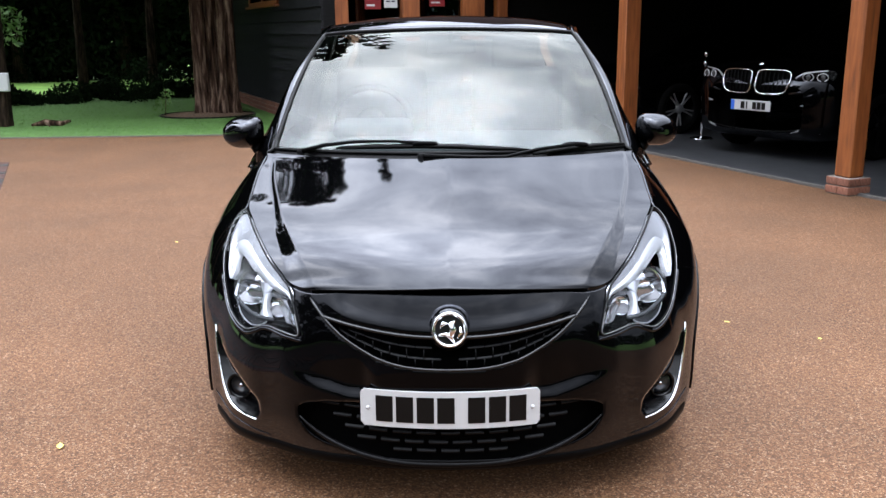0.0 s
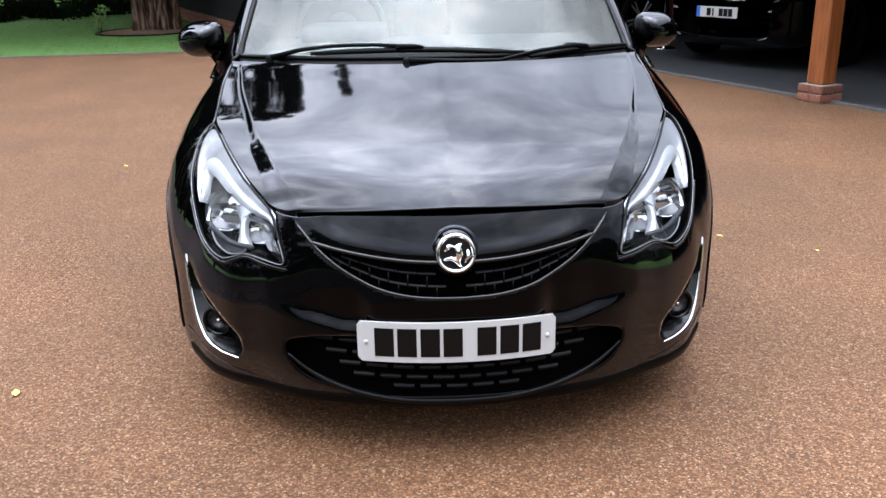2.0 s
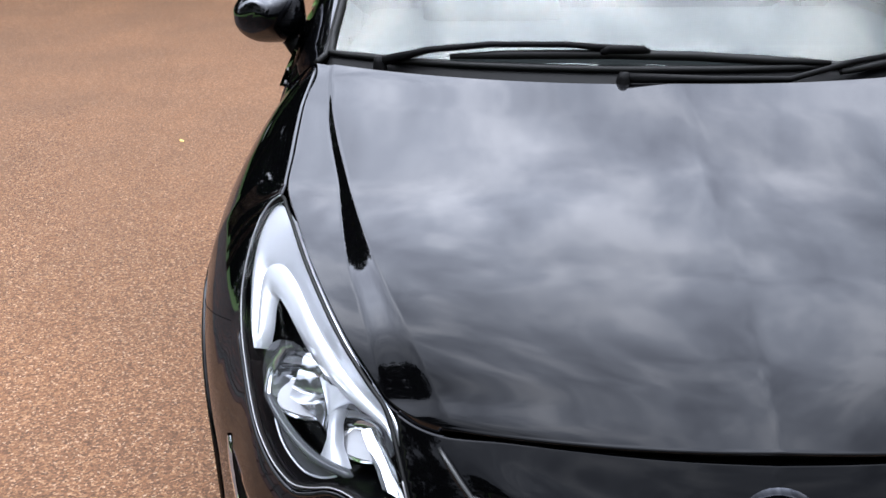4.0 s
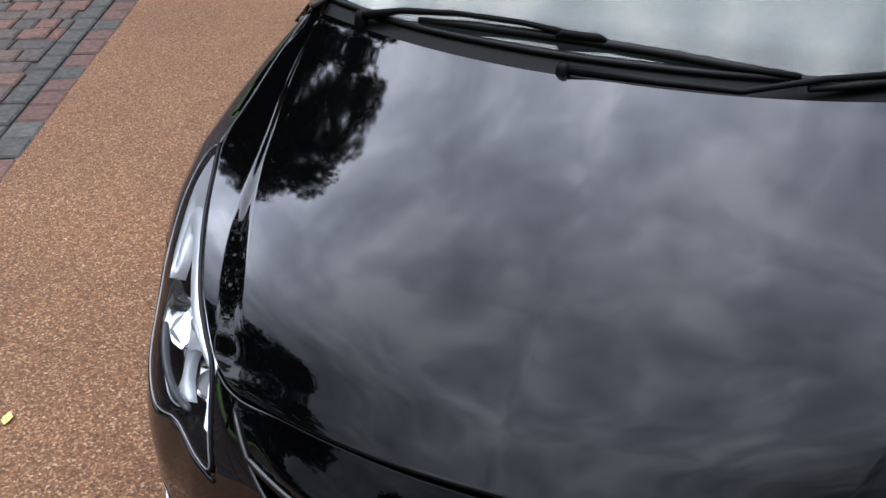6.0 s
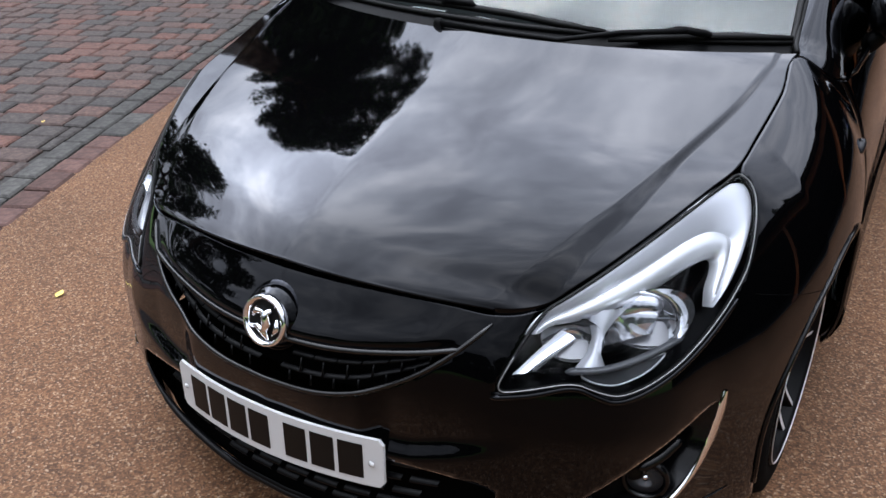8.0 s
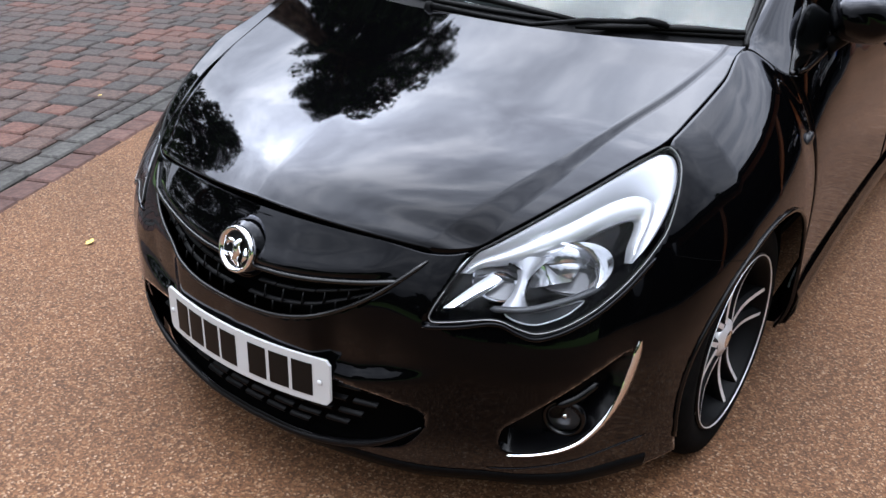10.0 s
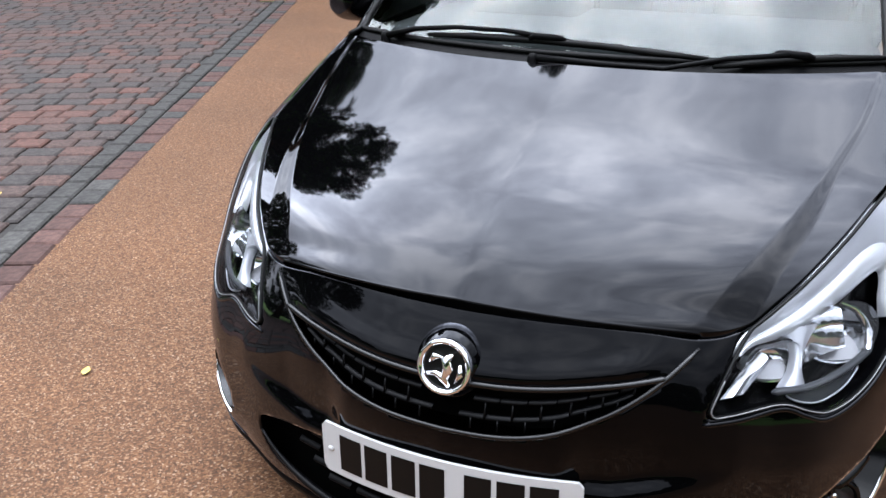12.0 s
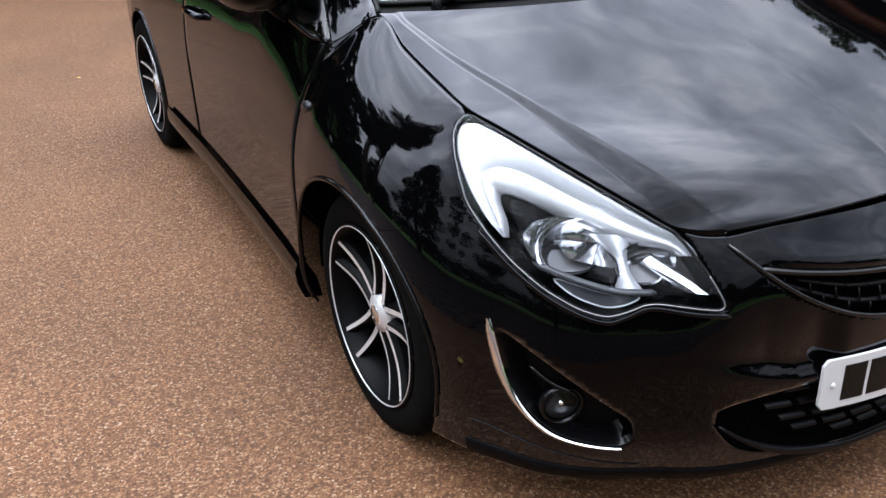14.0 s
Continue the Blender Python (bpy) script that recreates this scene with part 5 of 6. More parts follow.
def paver_material():
    m = material("tumbled_pavers", (0.2, 0.12, 0.1), 0.78, 0.0, 0.0, 1.3)
    b = m.node_tree.nodes["Principled BSDF"]
    info = m.node_tree.nodes.new("ShaderNodeObjectInfo")
    geo = m.node_tree.nodes.new("ShaderNodeNewGeometry")
    add = m.node_tree.nodes.new("ShaderNodeMath")
    add.operation = "ADD"
    link(m, info.outputs["Random"], add.inputs[0])
    link(m, geo.outputs["Random Per Island"], add.inputs[1])
    fr = m.node_tree.nodes.new("ShaderNodeMath")
    fr.operation = "FRACT"
    link(m, add.outputs[0], fr.inputs[0])
    col = ramp(m, fr.outputs[0], [(0.0, (0.0360, 0.0325, 0.0305)), (0.3, (0.0460, 0.0375, 0.0340)), (0.5, (0.0555, 0.0395, 0.0345)), (0.8, (0.0640, 0.0405, 0.0340)), (1.0, (0.0830, 0.0420, 0.0330))])
    v = coords(m, 1.0)
    n = node(m, "ShaderNodeTexNoise", Scale=45.0, Detail=8.0, Roughness=0.7)
    link(m, v, n.inputs["Vector"])
    sp = ramp(m, n.outputs["Fac"], [(0.3, (0.45, 0.45, 0.46)), (0.52, (1.0, 1.0, 1.0)), (0.66, (1.5, 1.48, 1.45)), (0.74, (3.2, 3.2, 3.1))])
    mx = m.node_tree.nodes.new("ShaderNodeMix")
    mx.data_type, mx.blend_type = "RGBA", "MULTIPLY"
    mx.inputs["Factor"].default_value = 1.0
    link(m, col, mx.inputs["A"])
    link(m, sp, mx.inputs["B"])
    link(m, mx.outputs["Result"], b.inputs["Base Color"])
    bump(m, n.outputs["Fac"], 0.5, 0.004)
    return m


def grey_paver():
    return noisy("grey_pavers", [(0.3, (0.0230, 0.0218, 0.0202)), (0.55, (0.0460, 0.0435, 0.0400)), (0.75, (0.0680, 0.0645, 0.0585))], 40, 0.78, bumps=0.5, dist=0.004, random_tint=0.2, ior=1.3)


PAVER, PAVER_GREY = paver_material(), grey_paver()
PAVER_RED = noisy("red_pavers", [(0.3, (0.0400, 0.0230, 0.0195)), (0.55, (0.0730, 0.0400, 0.0330)), (0.75, (0.1000, 0.0570, 0.0480))], 40, 0.78, bumps=0.5, dist=0.004, random_tint=0.25, ior=1.3)


def flat(name, corners, z, mat, label, category="", kind="structure", cuts=0):
    bm = bmesh.new()
    bm.faces.new([bm.verts.new((x, y, z)) for x, y in corners])
    bmesh.ops.recalc_face_normals(bm, faces=bm.faces)
    if bm.faces[0].normal.z < 0:
        bmesh.ops.reverse_faces(bm, faces=bm.faces)
    ob = part(name, bm, mat, None, "", smooth=False)
    return tagged(ob, label, category, "", kind)


EDGE_N, EDGE_G = -1.54, 5.31
flat("ground", [(-400, -400), (400, -400), (400, 400), (-400, 400)], -0.03, MEADOW, "rough green meadow grass reaching the horizon", "ground")
pts = [at(EDGE_N, -9.0), at(EDGE_N, 14), at(EDGE_G + 0.25, 14), at(EDGE_G + 0.25, -9.2), at(2.3, -9.2)]
drive = [(p.x, p.y) for p in (at(EDGE_N - 0.46, -12.5), at(EDGE_N - 0.46, -9.0), at(EDGE_N - 0.02, -9.0), at(EDGE_N - 0.02, 22), at(EDGE_G + 0.02, 22), at(EDGE_G + 0.02, -12.5))]
flat("resin_driveway", drive, 0.0, RESIN, "brown resin-bound gravel driveway with fine mixed stones", "driveway")

# lawn beyond the drive, with a thin pale edging
LAWN0 = lambda x: 10.05 + 0.055 * (x + 6.35)
lawn_pts = [(-30, LAWN0(-30)), (-2.2, LAWN0(-2.2)), (-2.0, 11.2), (-3.2, 14.2), (-4.9, 18.2), (-30, 15)]
flat("lawn", lawn_pts, 0.012, GRASS, "short bright green lawn beside the drive", "lawn")
part_edge = part("lawn_edging", tube([(x, LAWN0(x) - 0.02, 0.004) for x in np.linspace(-30, -2.1, 12)], 0.014, 6), KERB)
tagged(part_edge, "thin pale stone edging along the lawn", "edging", "", "structure")
rng = np.random.default_rng(4)
nb = 45000
bx, by = rng.uniform(-11, -2.0, nb), rng.uniform(9.6, 17.5, nb)
okb = (by > LAWN0(bx) + 0.02) & (bx * 0.917 + by * 0.399 < 2.35) & ((bx + 4.2) ** 2 + ((by - 13.35) * 1.1) ** 2 > 0.62)
bx, by = bx[okb], by[okb]
nb = len(bx)
ang, hgt = rng.uniform(0, 6.28, nb), rng.uniform(0.006, 0.015, nb)
bv = np.zeros((nb, 3, 3))
bv[:, 0] = np.stack([bx - 0.006 * np.cos(ang), by - 0.006 * np.sin(ang), np.full(nb, 0.012)], 1)
bv[:, 1] = np.stack([bx + 0.006 * np.cos(ang), by + 0.006 * np.sin(ang), np.full(nb, 0.012)], 1)
bv[:, 2] = np.stack([bx + rng.normal(0, 0.012, nb), by + rng.normal(0, 0.012, nb), 0.012 + hgt], 1)
blades = mesh_object("grass_blades", bv.reshape(-1, 3), [(3 * i, 3 * i + 1, 3 * i + 2) for i in range(nb)], BLADE, smooth=False)
tagged(blades, "short green grass blades of the lawn", "grass", "", "stuff")


# ---- buildings ----
def rect_box(name, n0, n1, d0, d1, z0, z1, mat, parent=None, label="", bevel=0.0):
    c = at((n0 + n1) / 2, (d0 + d1) / 2, (z0 + z1) / 2)
    return part(name, box(abs(n1 - n0), abs(d1 - d0), z1 - z0, c, bevel, 1, pose(0, 0, 0, 0, 0, YAW)), mat, parent, label, smooth=False)


# weatherboarded building, its long side to the drive
WB_N = 2.5
CORNER_D = D2.dot(Vector((-1.80, 10.35, 0)))
FAR_D = D2.dot(Vector((-5.9, 19.6, 0)))
barn = thing("weatherboard_building", "black weatherboarded building on a red brick plinth", "building", "", "structure")
rect_box("wall", WB_N + 0.03, WB_N + 0.2, FAR_D, CORNER_D, 0.22, 2.75, DARK_BOARD, barn)
rect_box("plinth_core", WB_N + 0.0, WB_N + 0.22, FAR_D, CORNER_D, 0.0, 0.22, MORTAR, barn)
for k in range(13):
    z = 0.24 + 0.19 * k
    bm = bmesh.new()
    prof = [(0.03, 0.0), (-0.022, 0.0), (-0.018, 0.03), (0.008, 0.205), (0.03, 0.205)]
    a = [bm.verts.new(at(WB_N + px, FAR_D, z + pz)) for px, pz in prof]
    b = [bm.verts.new(at(WB_N + px, CORNER_D, z + pz)) for px, pz in prof]
    for i in range(5):
        bm.faces.new((a[i], a[(i + 1) % 5], b[(i + 1) % 5], b[i]))
    bm.faces.new(a[::-1])
    bm.faces.new(b)
    bmesh.ops.recalc_face_normals(bm, faces=bm.faces)
    part("board", bm, BOARD, barn, smooth=False)
brick_mesh = None
for row in range(3):
    for k in range(46):
        d = CORNER_D - 0.11 - 0.225 * k - (0.11 if row % 2 else 0)
        if brick_mesh is None:
            first = part("brick", box(0.03, 0.215, 0.063, (0, 0, 0), 0.004), BRICK, barn, smooth=False)
            brick_mesh = first.data
            ob = first
        else:
            ob = new("brick", brick_mesh)
            ob.parent = barn
        ob.matrix_basis = Matrix.Translation(at(WB_N - 0.006, d, 0.04 + 0.074 * row)) @ pose(0, 0, 0, 0, 0, YAW)
# its window, high in the wall
wd0, wd1 = D2.dot(Vector((-3.72, 14.77, 0))), D2.dot(Vector((-2.8, 12.67, 0)))
win = thing("window_1", "orange oak framed window in the black boards", "window", "", "structure")
for a0, a1, z0, z1 in ((wd0, wd1, 1.86, 1.93), (wd0, wd1, 2.55, 2.62), (wd0, wd0 + 0.07, 1.86, 2.62), (wd1 - 0.07, wd1, 1.86, 2.62), ((wd0 + wd1) / 2 - 0.03, (wd0 + wd1) / 2 + 0.03, 1.86, 2.62)):
    rect_box("window_frame", WB_N - 0.045, WB_N + 0.02, a0, a1, z0, z1, OAK, win, bevel=0.004)
rect_box("window_sill", WB_N - 0.10, WB_N - 0.01, wd0 - 0.05, wd1 + 0.05, 1.825, 1.86, OAK, win)
rect_box("pane", WB_N - 0.028, WB_N - 0.024, wd0, wd1, 1.9, 2.58, SIDE_GLASS, win)

# glazed end between the building and the car port
porch = thing("oak_porch", "orange oak framed glazed entrance with posters", "porch", "", "structure")
PC = CORNER_D
for n0, n1 in ((WB_N + 0.02, WB_N + 0.40), (3.70, 3.98), (4.66, 5.02)):
    rect_box("oak_post", n0, n1, PC - 0.20, PC - 0.02, 0, 2.6, OAK, porch, bevel=0.01)
rect_box("oak_beam", WB_N, 5.1, PC - 0.20, PC - 0.02, 2.3, 2.6, OAK, porch, bevel=0.01)
rect_box("glazing", WB_N + 0.3, 4.8, PC - 0.12, PC - 0.11, 0.1, 2.3, SIDE_GLASS, porch)
rect_box("back_wall", WB_N + 0.2, 5.1, PC - 2.6, PC - 2.5, 0, 2.7, DARK_BOARD, porch)


def poster(n0, n1, z0, z1, mat, bars):
    p = thing("poster", "small printed poster behind the entrance glass", "poster")
    rect_box("poster_sheet", n0, n1, PC - 0.105, PC - 0.098, z0, z1, mat, p)
    for f0, f1, zf, m2 in bars:
        rect_box("text_bar", n0 + (n1 - n0) * f0, n0 + (n1 - n0) * f1, PC - 0.097, PC - 0.094, z0 + (z1 - z0) * zf, z0 + (z1 - z0) * (zf + 0.08), m2, p)


poster(3.17, 3.41, 1.72, 2.05, RED_SIGN, ((0.1, 0.6, 0.12, WHITE_SIGN), (0.1, 0.8, 0.45, WHITE_SIGN)))
poster(3.46, 3.66, 1.74, 2.0, WHITE_SIGN, ((0.15, 0.45, 0.3, PLATE_BLACK), (0.55, 0.8, 0.3, PLATE_BLACK), (0.15, 0.8, 0.6, PLATE_BLACK)))
poster(4.16, 4.40, 1.76, 2.05, RED_SIGN, ((0.1, 0.7, 0.15, WHITE_SIGN), (0.1, 0.85, 0.5, WHITE_SIGN)))

# open car port: slab, posts, back walls, roof
PORT_D0, PORT_D1 = PC - 0.4, PC + 12.5
port = thing("car_port", "open fronted oak car port with black interior", "car port", "", "structure")
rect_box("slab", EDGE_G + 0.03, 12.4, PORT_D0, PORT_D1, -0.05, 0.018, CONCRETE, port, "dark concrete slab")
rect_box("slab_edging", EDGE_G - 0.02, EDGE_G + 0.03, PORT_D0, PORT_D1, -0.05, 0.024, KERB, port, "pale edging strip")
rect_box("back_wall", 12.2, 12.4, PORT_D0, PORT_D1, 0, 2.9, DARK_BOARD, port)
rect_box("side_wall", 5.1, 12.2, PORT_D0 - 0.2, PORT_D0, 0, 2.9, DARK_BOARD, port)
rect_box("side_wall", 5.6, 12.2, PORT_D1, PORT_D1 + 0.2, 0, 2.9, DARK_BOARD, port)
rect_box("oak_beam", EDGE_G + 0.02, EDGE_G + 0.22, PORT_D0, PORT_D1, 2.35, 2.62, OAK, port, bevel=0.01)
# soffit above the view, added to keep daylight out of the port
rect_box("soffit", EDGE_G - 0.3, 12.4, PORT_D0 - 0.2, PORT_D1 + 0.2, 2.62, 2.72, DARK_BOARD, port)
POST_R, POST_L = Vector((3.47, 5.33, 0)), Vector((2.12, 8.47, 0))
gap = (POST_R - POST_L)
for k in range(-1, 4):
    pp = POST_L + gap * k
    nn, dd = N2.dot(pp), D2.dot(pp)
    if dd < PORT_D0 or dd > PORT_D1:
        continue
    half = 0.105 if k == 0 else 0.085
    rect_box("oak_post", nn - half, nn + half, dd - 0.085, dd + 0.085, 0.15, 2.36, OAK, port, "orange oak post on a brick base", bevel=0.012)
    rect_box("post_base_core", nn - 0.118, nn + 0.118, dd - 0.118, dd + 0.118, 0.0, 0.15, MORTAR, port)
    for row in range(2):
        for side in range(4):
            for h in (-1, 1):
                ob = new("brick", brick_mesh)
                ob.parent = port
                off = Matrix.Translation(pp + Vector((0, 0, 0.042 + 0.074 * row))) @ pose(0, 0, 0, 0, 0, YAW + 90 * side) @ Matrix.Translation((0.116, 0.062 * h + (0.0 if row else 0.005), 0))
                ob.matrix_basis = off @ Matrix.Diagonal((1, 0.55, 1, 1))

# pitched roofs over both buildings, out of view; the port's helps darken it
def gable(name, n0, n1, d0, d1, z0, rise, label):
    m = (n0 + n1) / 2
    bm = bmesh.new()
    a = [bm.verts.new(at(n, d, z)) for d in (d0, d1) for n, z in ((n0, z0), (m, z0 + rise), (n1, z0))]
    for f in ((0, 1, 4, 3), (1, 2, 5, 4), (0, 2, 1), (3, 4, 5), (0, 3, 5, 2)):
        bm.faces.new([a[i] for i in f])
    bmesh.ops.recalc_face_normals(bm, faces=bm.faces)
    return tagged(part(name, bm, TILE, None, "", smooth=False), label, "roof", "", "structure")


gable("barn_roof", WB_N - 0.3, 8.5, FAR_D - 0.3, CORNER_D + 0.2, 2.75, 2.6, "brown tiled pitched roof of the black building")
gable("port_roof", EDGE_G - 0.35, 12.6, PORT_D0 - 0.3, PORT_D1 + 0.3, 2.73, 1.6, "brown tiled pitched roof of the car port")


# ---- planting ----
def leaves(centres, radii, per, size, seed, mat, name, parent=None, flat_z=0.7):
    """Small leaves scattered in clumps round the centres."""
    r = np.random.default_rng(seed)
    c = np.repeat(np.array(centres), per, 0)
    rad = np.repeat(np.array(radii), per)[:, None]
    d = r.normal(size=(len(c), 3))
    d /= np.linalg.norm(d, axis=1, keepdims=True)
    p = c + d * rad * r.uniform(0.35, 1.0, (len(c), 1)) ** 0.6 * (1, 1, flat_z)
    a = r.normal(size=(len(c), 3))
    a /= np.linalg.norm(a, axis=1, keepdims=True)
    b = np.cross(a, r.normal(size=(len(c), 3)))
    b /= np.linalg.norm(b, axis=1, keepdims=True)
    s = size * r.uniform(0.6, 1.3, (len(c), 1))
    v = np.stack([p - a * s, p + b * s * 0.45, p + a * s, p - b * s * 0.45], 1).reshape(-1, 3)
    f = np.arange(len(v)).reshape(-1, 4).tolist()
    return mesh_object(name, v, f, mat, parent, smooth=False)


def tree(x, y, height, spread, trunk_r, seed, label, mat=LEAF, crown0=0.3, clumps=90, per=110, size=0.11, name="tree", lean=0.0):
    r = random.Random(seed)
    t = thing(name, label, "tree", at=(0, 0, 0))
    pts = [Vector((x, y, -0.05))]
    for k in range(1, 7):
        f = k / 6
        pts.append(Vector((x + lean * f + r.uniform(-1, 1) * trunk_r * 0.5, y + r.uniform(-1, 1) * trunk_r * 0.5, height * 0.9 * f)))
    tr = tube(pts, [trunk_r * (1.25 if k == 0 else 1.0 - 0.85 * k / 6) for k in range(7)], 12)
    limbs = [tr]
    cs, rs = [], []
    for k in range(clumps):
        f = crown0 + (1 - crown0) * (r.random() ** 0.9)
        prof = math.sin(math.pi * min(1.0, (f - crown0) / (1 - crown0) * 0.85 + 0.15)) ** 0.7
        a = r.uniform(0, 6.283)
        q = spread * prof * math.sqrt(r.uniform(0.15, 1.0))
        c = (x + lean * f + q * math.cos(a), y + q * math.sin(a), height * f + r.uniform(-0.3, 0.3))
        cs.append(c)
        rs.append(spread * r.uniform(0.16, 0.30))
        if k % 5 == 0:
            zf = max(crown0 * 0.8, f - 0.15)
            b0 = Vector((x + lean * zf, y, height * zf))
            limbs.append(tube([b0, b0.lerp(Vector(c), 0.5) + Vector((0, 0, 0.2)), Vector(c)], [trunk_r * 0.35 * (1 - zf * 0.6), trunk_r * 0.18, trunk_r * 0.05], 6))
    part("trunk", join(*limbs), SHADED_BARK if mat is NEEDLE else BARK, t)
    leaves(cs, rs, per, size, seed, mat, "crown", t)
    return t


# the tree by the lawn: two fluted stems
def twin_tree():
    t = thing("tree", "tall conifer with two furrowed red-brown stems", "tree")
    bms = []
    for cx, cy, r0, seed in ((-4.345, 13.38, 0.118, 1), (-4.12, 13.43, 0.118, 2), (-3.90, 13.36, 0.132, 3)):
        bm = bmesh.new()
        rr_ = random.Random(seed)
        rings = []
        ph = [rr_.uniform(0, 6.28) for _ in range(4)]
        for k in range(26):
            z = -0.05 + 8.2 * (k / 25) ** 1.4
            rad = r0 * (1.0 - 0.075 * z) + 0.06 * math.exp(-z * 3.2)
            ring_ = []
            for q in range(28):
                a = 6.28318 * q / 28
                flute = 1 + 0.38 * math.sin(3 * a + ph[0] + 0.25 * z) + 0.12 * math.sin(5 * a + ph[1] - 0.4 * z) + 0.10 * math.sin(9 * a + ph[2]) + 0.03 * math.sin(2.2 * z + ph[3] + a)
                ring_.append(bm.verts.new((cx + (cx + 4.13) * 0.05 * z + rad * flute * math.cos(a), cy + rad * flute * math.sin(a), z)))
            rings.append(ring_)
        for a, b in zip(rings, rings[1:]):
            for q in range(28):
                bm.faces.new((a[q], a[(q + 1) % 28], b[(q + 1) % 28], b[q]))
        bms.append(bm)
    part("trunk", join(*bms), BARK, t)
    r = random.Random(7)
    cs, rs = [], []
    for k in range(300):
        z = r.uniform(2.6, 13.7)
        w = 2.75 * (1 - (z / 14.4) ** 3.5) + 0.15
        a = r.uniform(0, 6.28)
        q = w * math.sqrt(r.random())
        cs.append((-4.55 - 0.03 * (z - 2.6) + q * math.cos(a), 13.4 + q * math.sin(a), z))
        rs.append(r.uniform(0.30, 0.62) * (1.15 - z / 24))
    leaves(cs, rs, 130, 0.10, 5, NEEDLE, "crown", t)


twin_tree()
bed = part("tree_bed", revolve([(0, 0.06), (0.5, 0.05), (0.72, 0.03), (0.80, 0.018)], 40, Matrix.Translation((-4.25, 13.3, 0)) @ Matrix.Diagonal((1.0, 0.85, 1, 1))), EARTH)
tagged(bed, "round bark mulch bed under the tree", "flower bed", "", "structure")
bedrim = part("bed_edging", tube([(-4.25 + 0.81 * math.cos(a), 13.3 + 0.69 * math.sin(a), 0.02) for a in np.linspace(0, 6.2832, 40, endpoint=False)], 0.018, 6, closed=True), SATIN_BLACK)
tagged(bedrim, "thin black edging round the tree bed", "edging", "", "structure")

# woods beyond the lawn: a dark belt, with meadow seen under it
wood_rng = random.Random(11)
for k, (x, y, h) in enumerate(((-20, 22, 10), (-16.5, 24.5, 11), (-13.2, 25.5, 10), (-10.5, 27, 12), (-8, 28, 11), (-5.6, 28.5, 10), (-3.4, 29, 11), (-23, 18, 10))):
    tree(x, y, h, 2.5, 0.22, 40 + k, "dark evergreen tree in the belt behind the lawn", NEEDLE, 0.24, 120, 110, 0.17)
# slim trunks; their crowns sit above the view and are placed to darken the wood
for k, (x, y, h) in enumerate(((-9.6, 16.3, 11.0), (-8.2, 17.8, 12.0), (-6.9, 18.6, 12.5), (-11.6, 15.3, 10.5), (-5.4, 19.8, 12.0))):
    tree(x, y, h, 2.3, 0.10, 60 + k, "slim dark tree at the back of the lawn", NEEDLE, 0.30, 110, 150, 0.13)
shrub_c, shrub_r = [], []
for k in range(260):
    f = wood_rng.random()
    shrub_c.append((-14 + 9.2 * f + wood_rng.uniform(-0.4, 0.4), 12.6 + 5.6 * f ** 1.2 + wood_rng.uniform(-0.3, 0.5) + (0.9 if f < 0.5 else 0.4), wood_rng.uniform(0.0, 0.16) + (0.22 + 0.40 * wood_rng.random() if f < 0.46 else 0.16 * (math.sin(38 * f) > 0.1))))
    shrub_r.append(wood_rng.uniform(0.12, 0.30))
wall_c, wall_r = [], []
for k in range(900):
    a = radians(-62 + 60 * wood_rng.random())
    rad = 30.5 + 2.5 * wood_rng.random()
    z = 4.0 * wood_rng.random() ** 1.2
    wall_c.append((rad * math.sin(a), -2.4 + rad * math.cos(a), z))
    wall_r.append(wood_rng.uniform(0.7, 1.2))
# leaf canopy above the view, added to shade the thicket wall
for k in range(420):
    a = radians(-62 + 60 * wood_rng.random())
    rad = 29.0 + 6.0 * wood_rng.random()
    wall_c.append((rad * math.sin(a), -2.4 + rad * math.cos(a), 3.6 + 2.5 * wood_rng.random()))
    wall_r.append(wood_rng.uniform(0.9, 1.4))
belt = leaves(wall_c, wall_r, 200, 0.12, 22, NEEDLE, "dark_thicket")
tagged(belt, "dense dark evergreen thicket behind the meadow, with an added shading canopy", "thicket", "", "stuff")
for k in range(110):
    a = radians(-34 + 24 * wood_rng.random())
    rad = 19.5 + 5.0 * wood_rng.random()
    if math.sin(a * 31) + math.sin(a * 57 + 1) > 0.45:
        shrub_c.append((rad * math.sin(a), -2.4 + rad * math.cos(a), wood_rng.uniform(0.05, 0.55)))
        shrub_r.append(wood_rng.uniform(0.3, 0.5))
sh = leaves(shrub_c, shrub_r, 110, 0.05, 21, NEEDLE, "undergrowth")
tagged(sh, "low dark ivy and undergrowth along the lawn", "undergrowth", "", "stuff")
bush = thing("bush", "bright green leafy bush by the drive", "bush")
leaves([(-9.05 + 0.4 * math.cos(k), 14.9 + 0.5 * math.sin(2.1 * k), 1.5 + 0.18 * k) for k in range(10)], [0.6] * 10, 160, 0.07, 31, BLADE, "foliage", bush)
part("stem", tube([(-9.05, 14.9, 0), (-9.03, 14.92, 1.5), (-9.12, 15.0, 2.8)], [0.05, 0.035, 0.015], 8), BARK, bush)

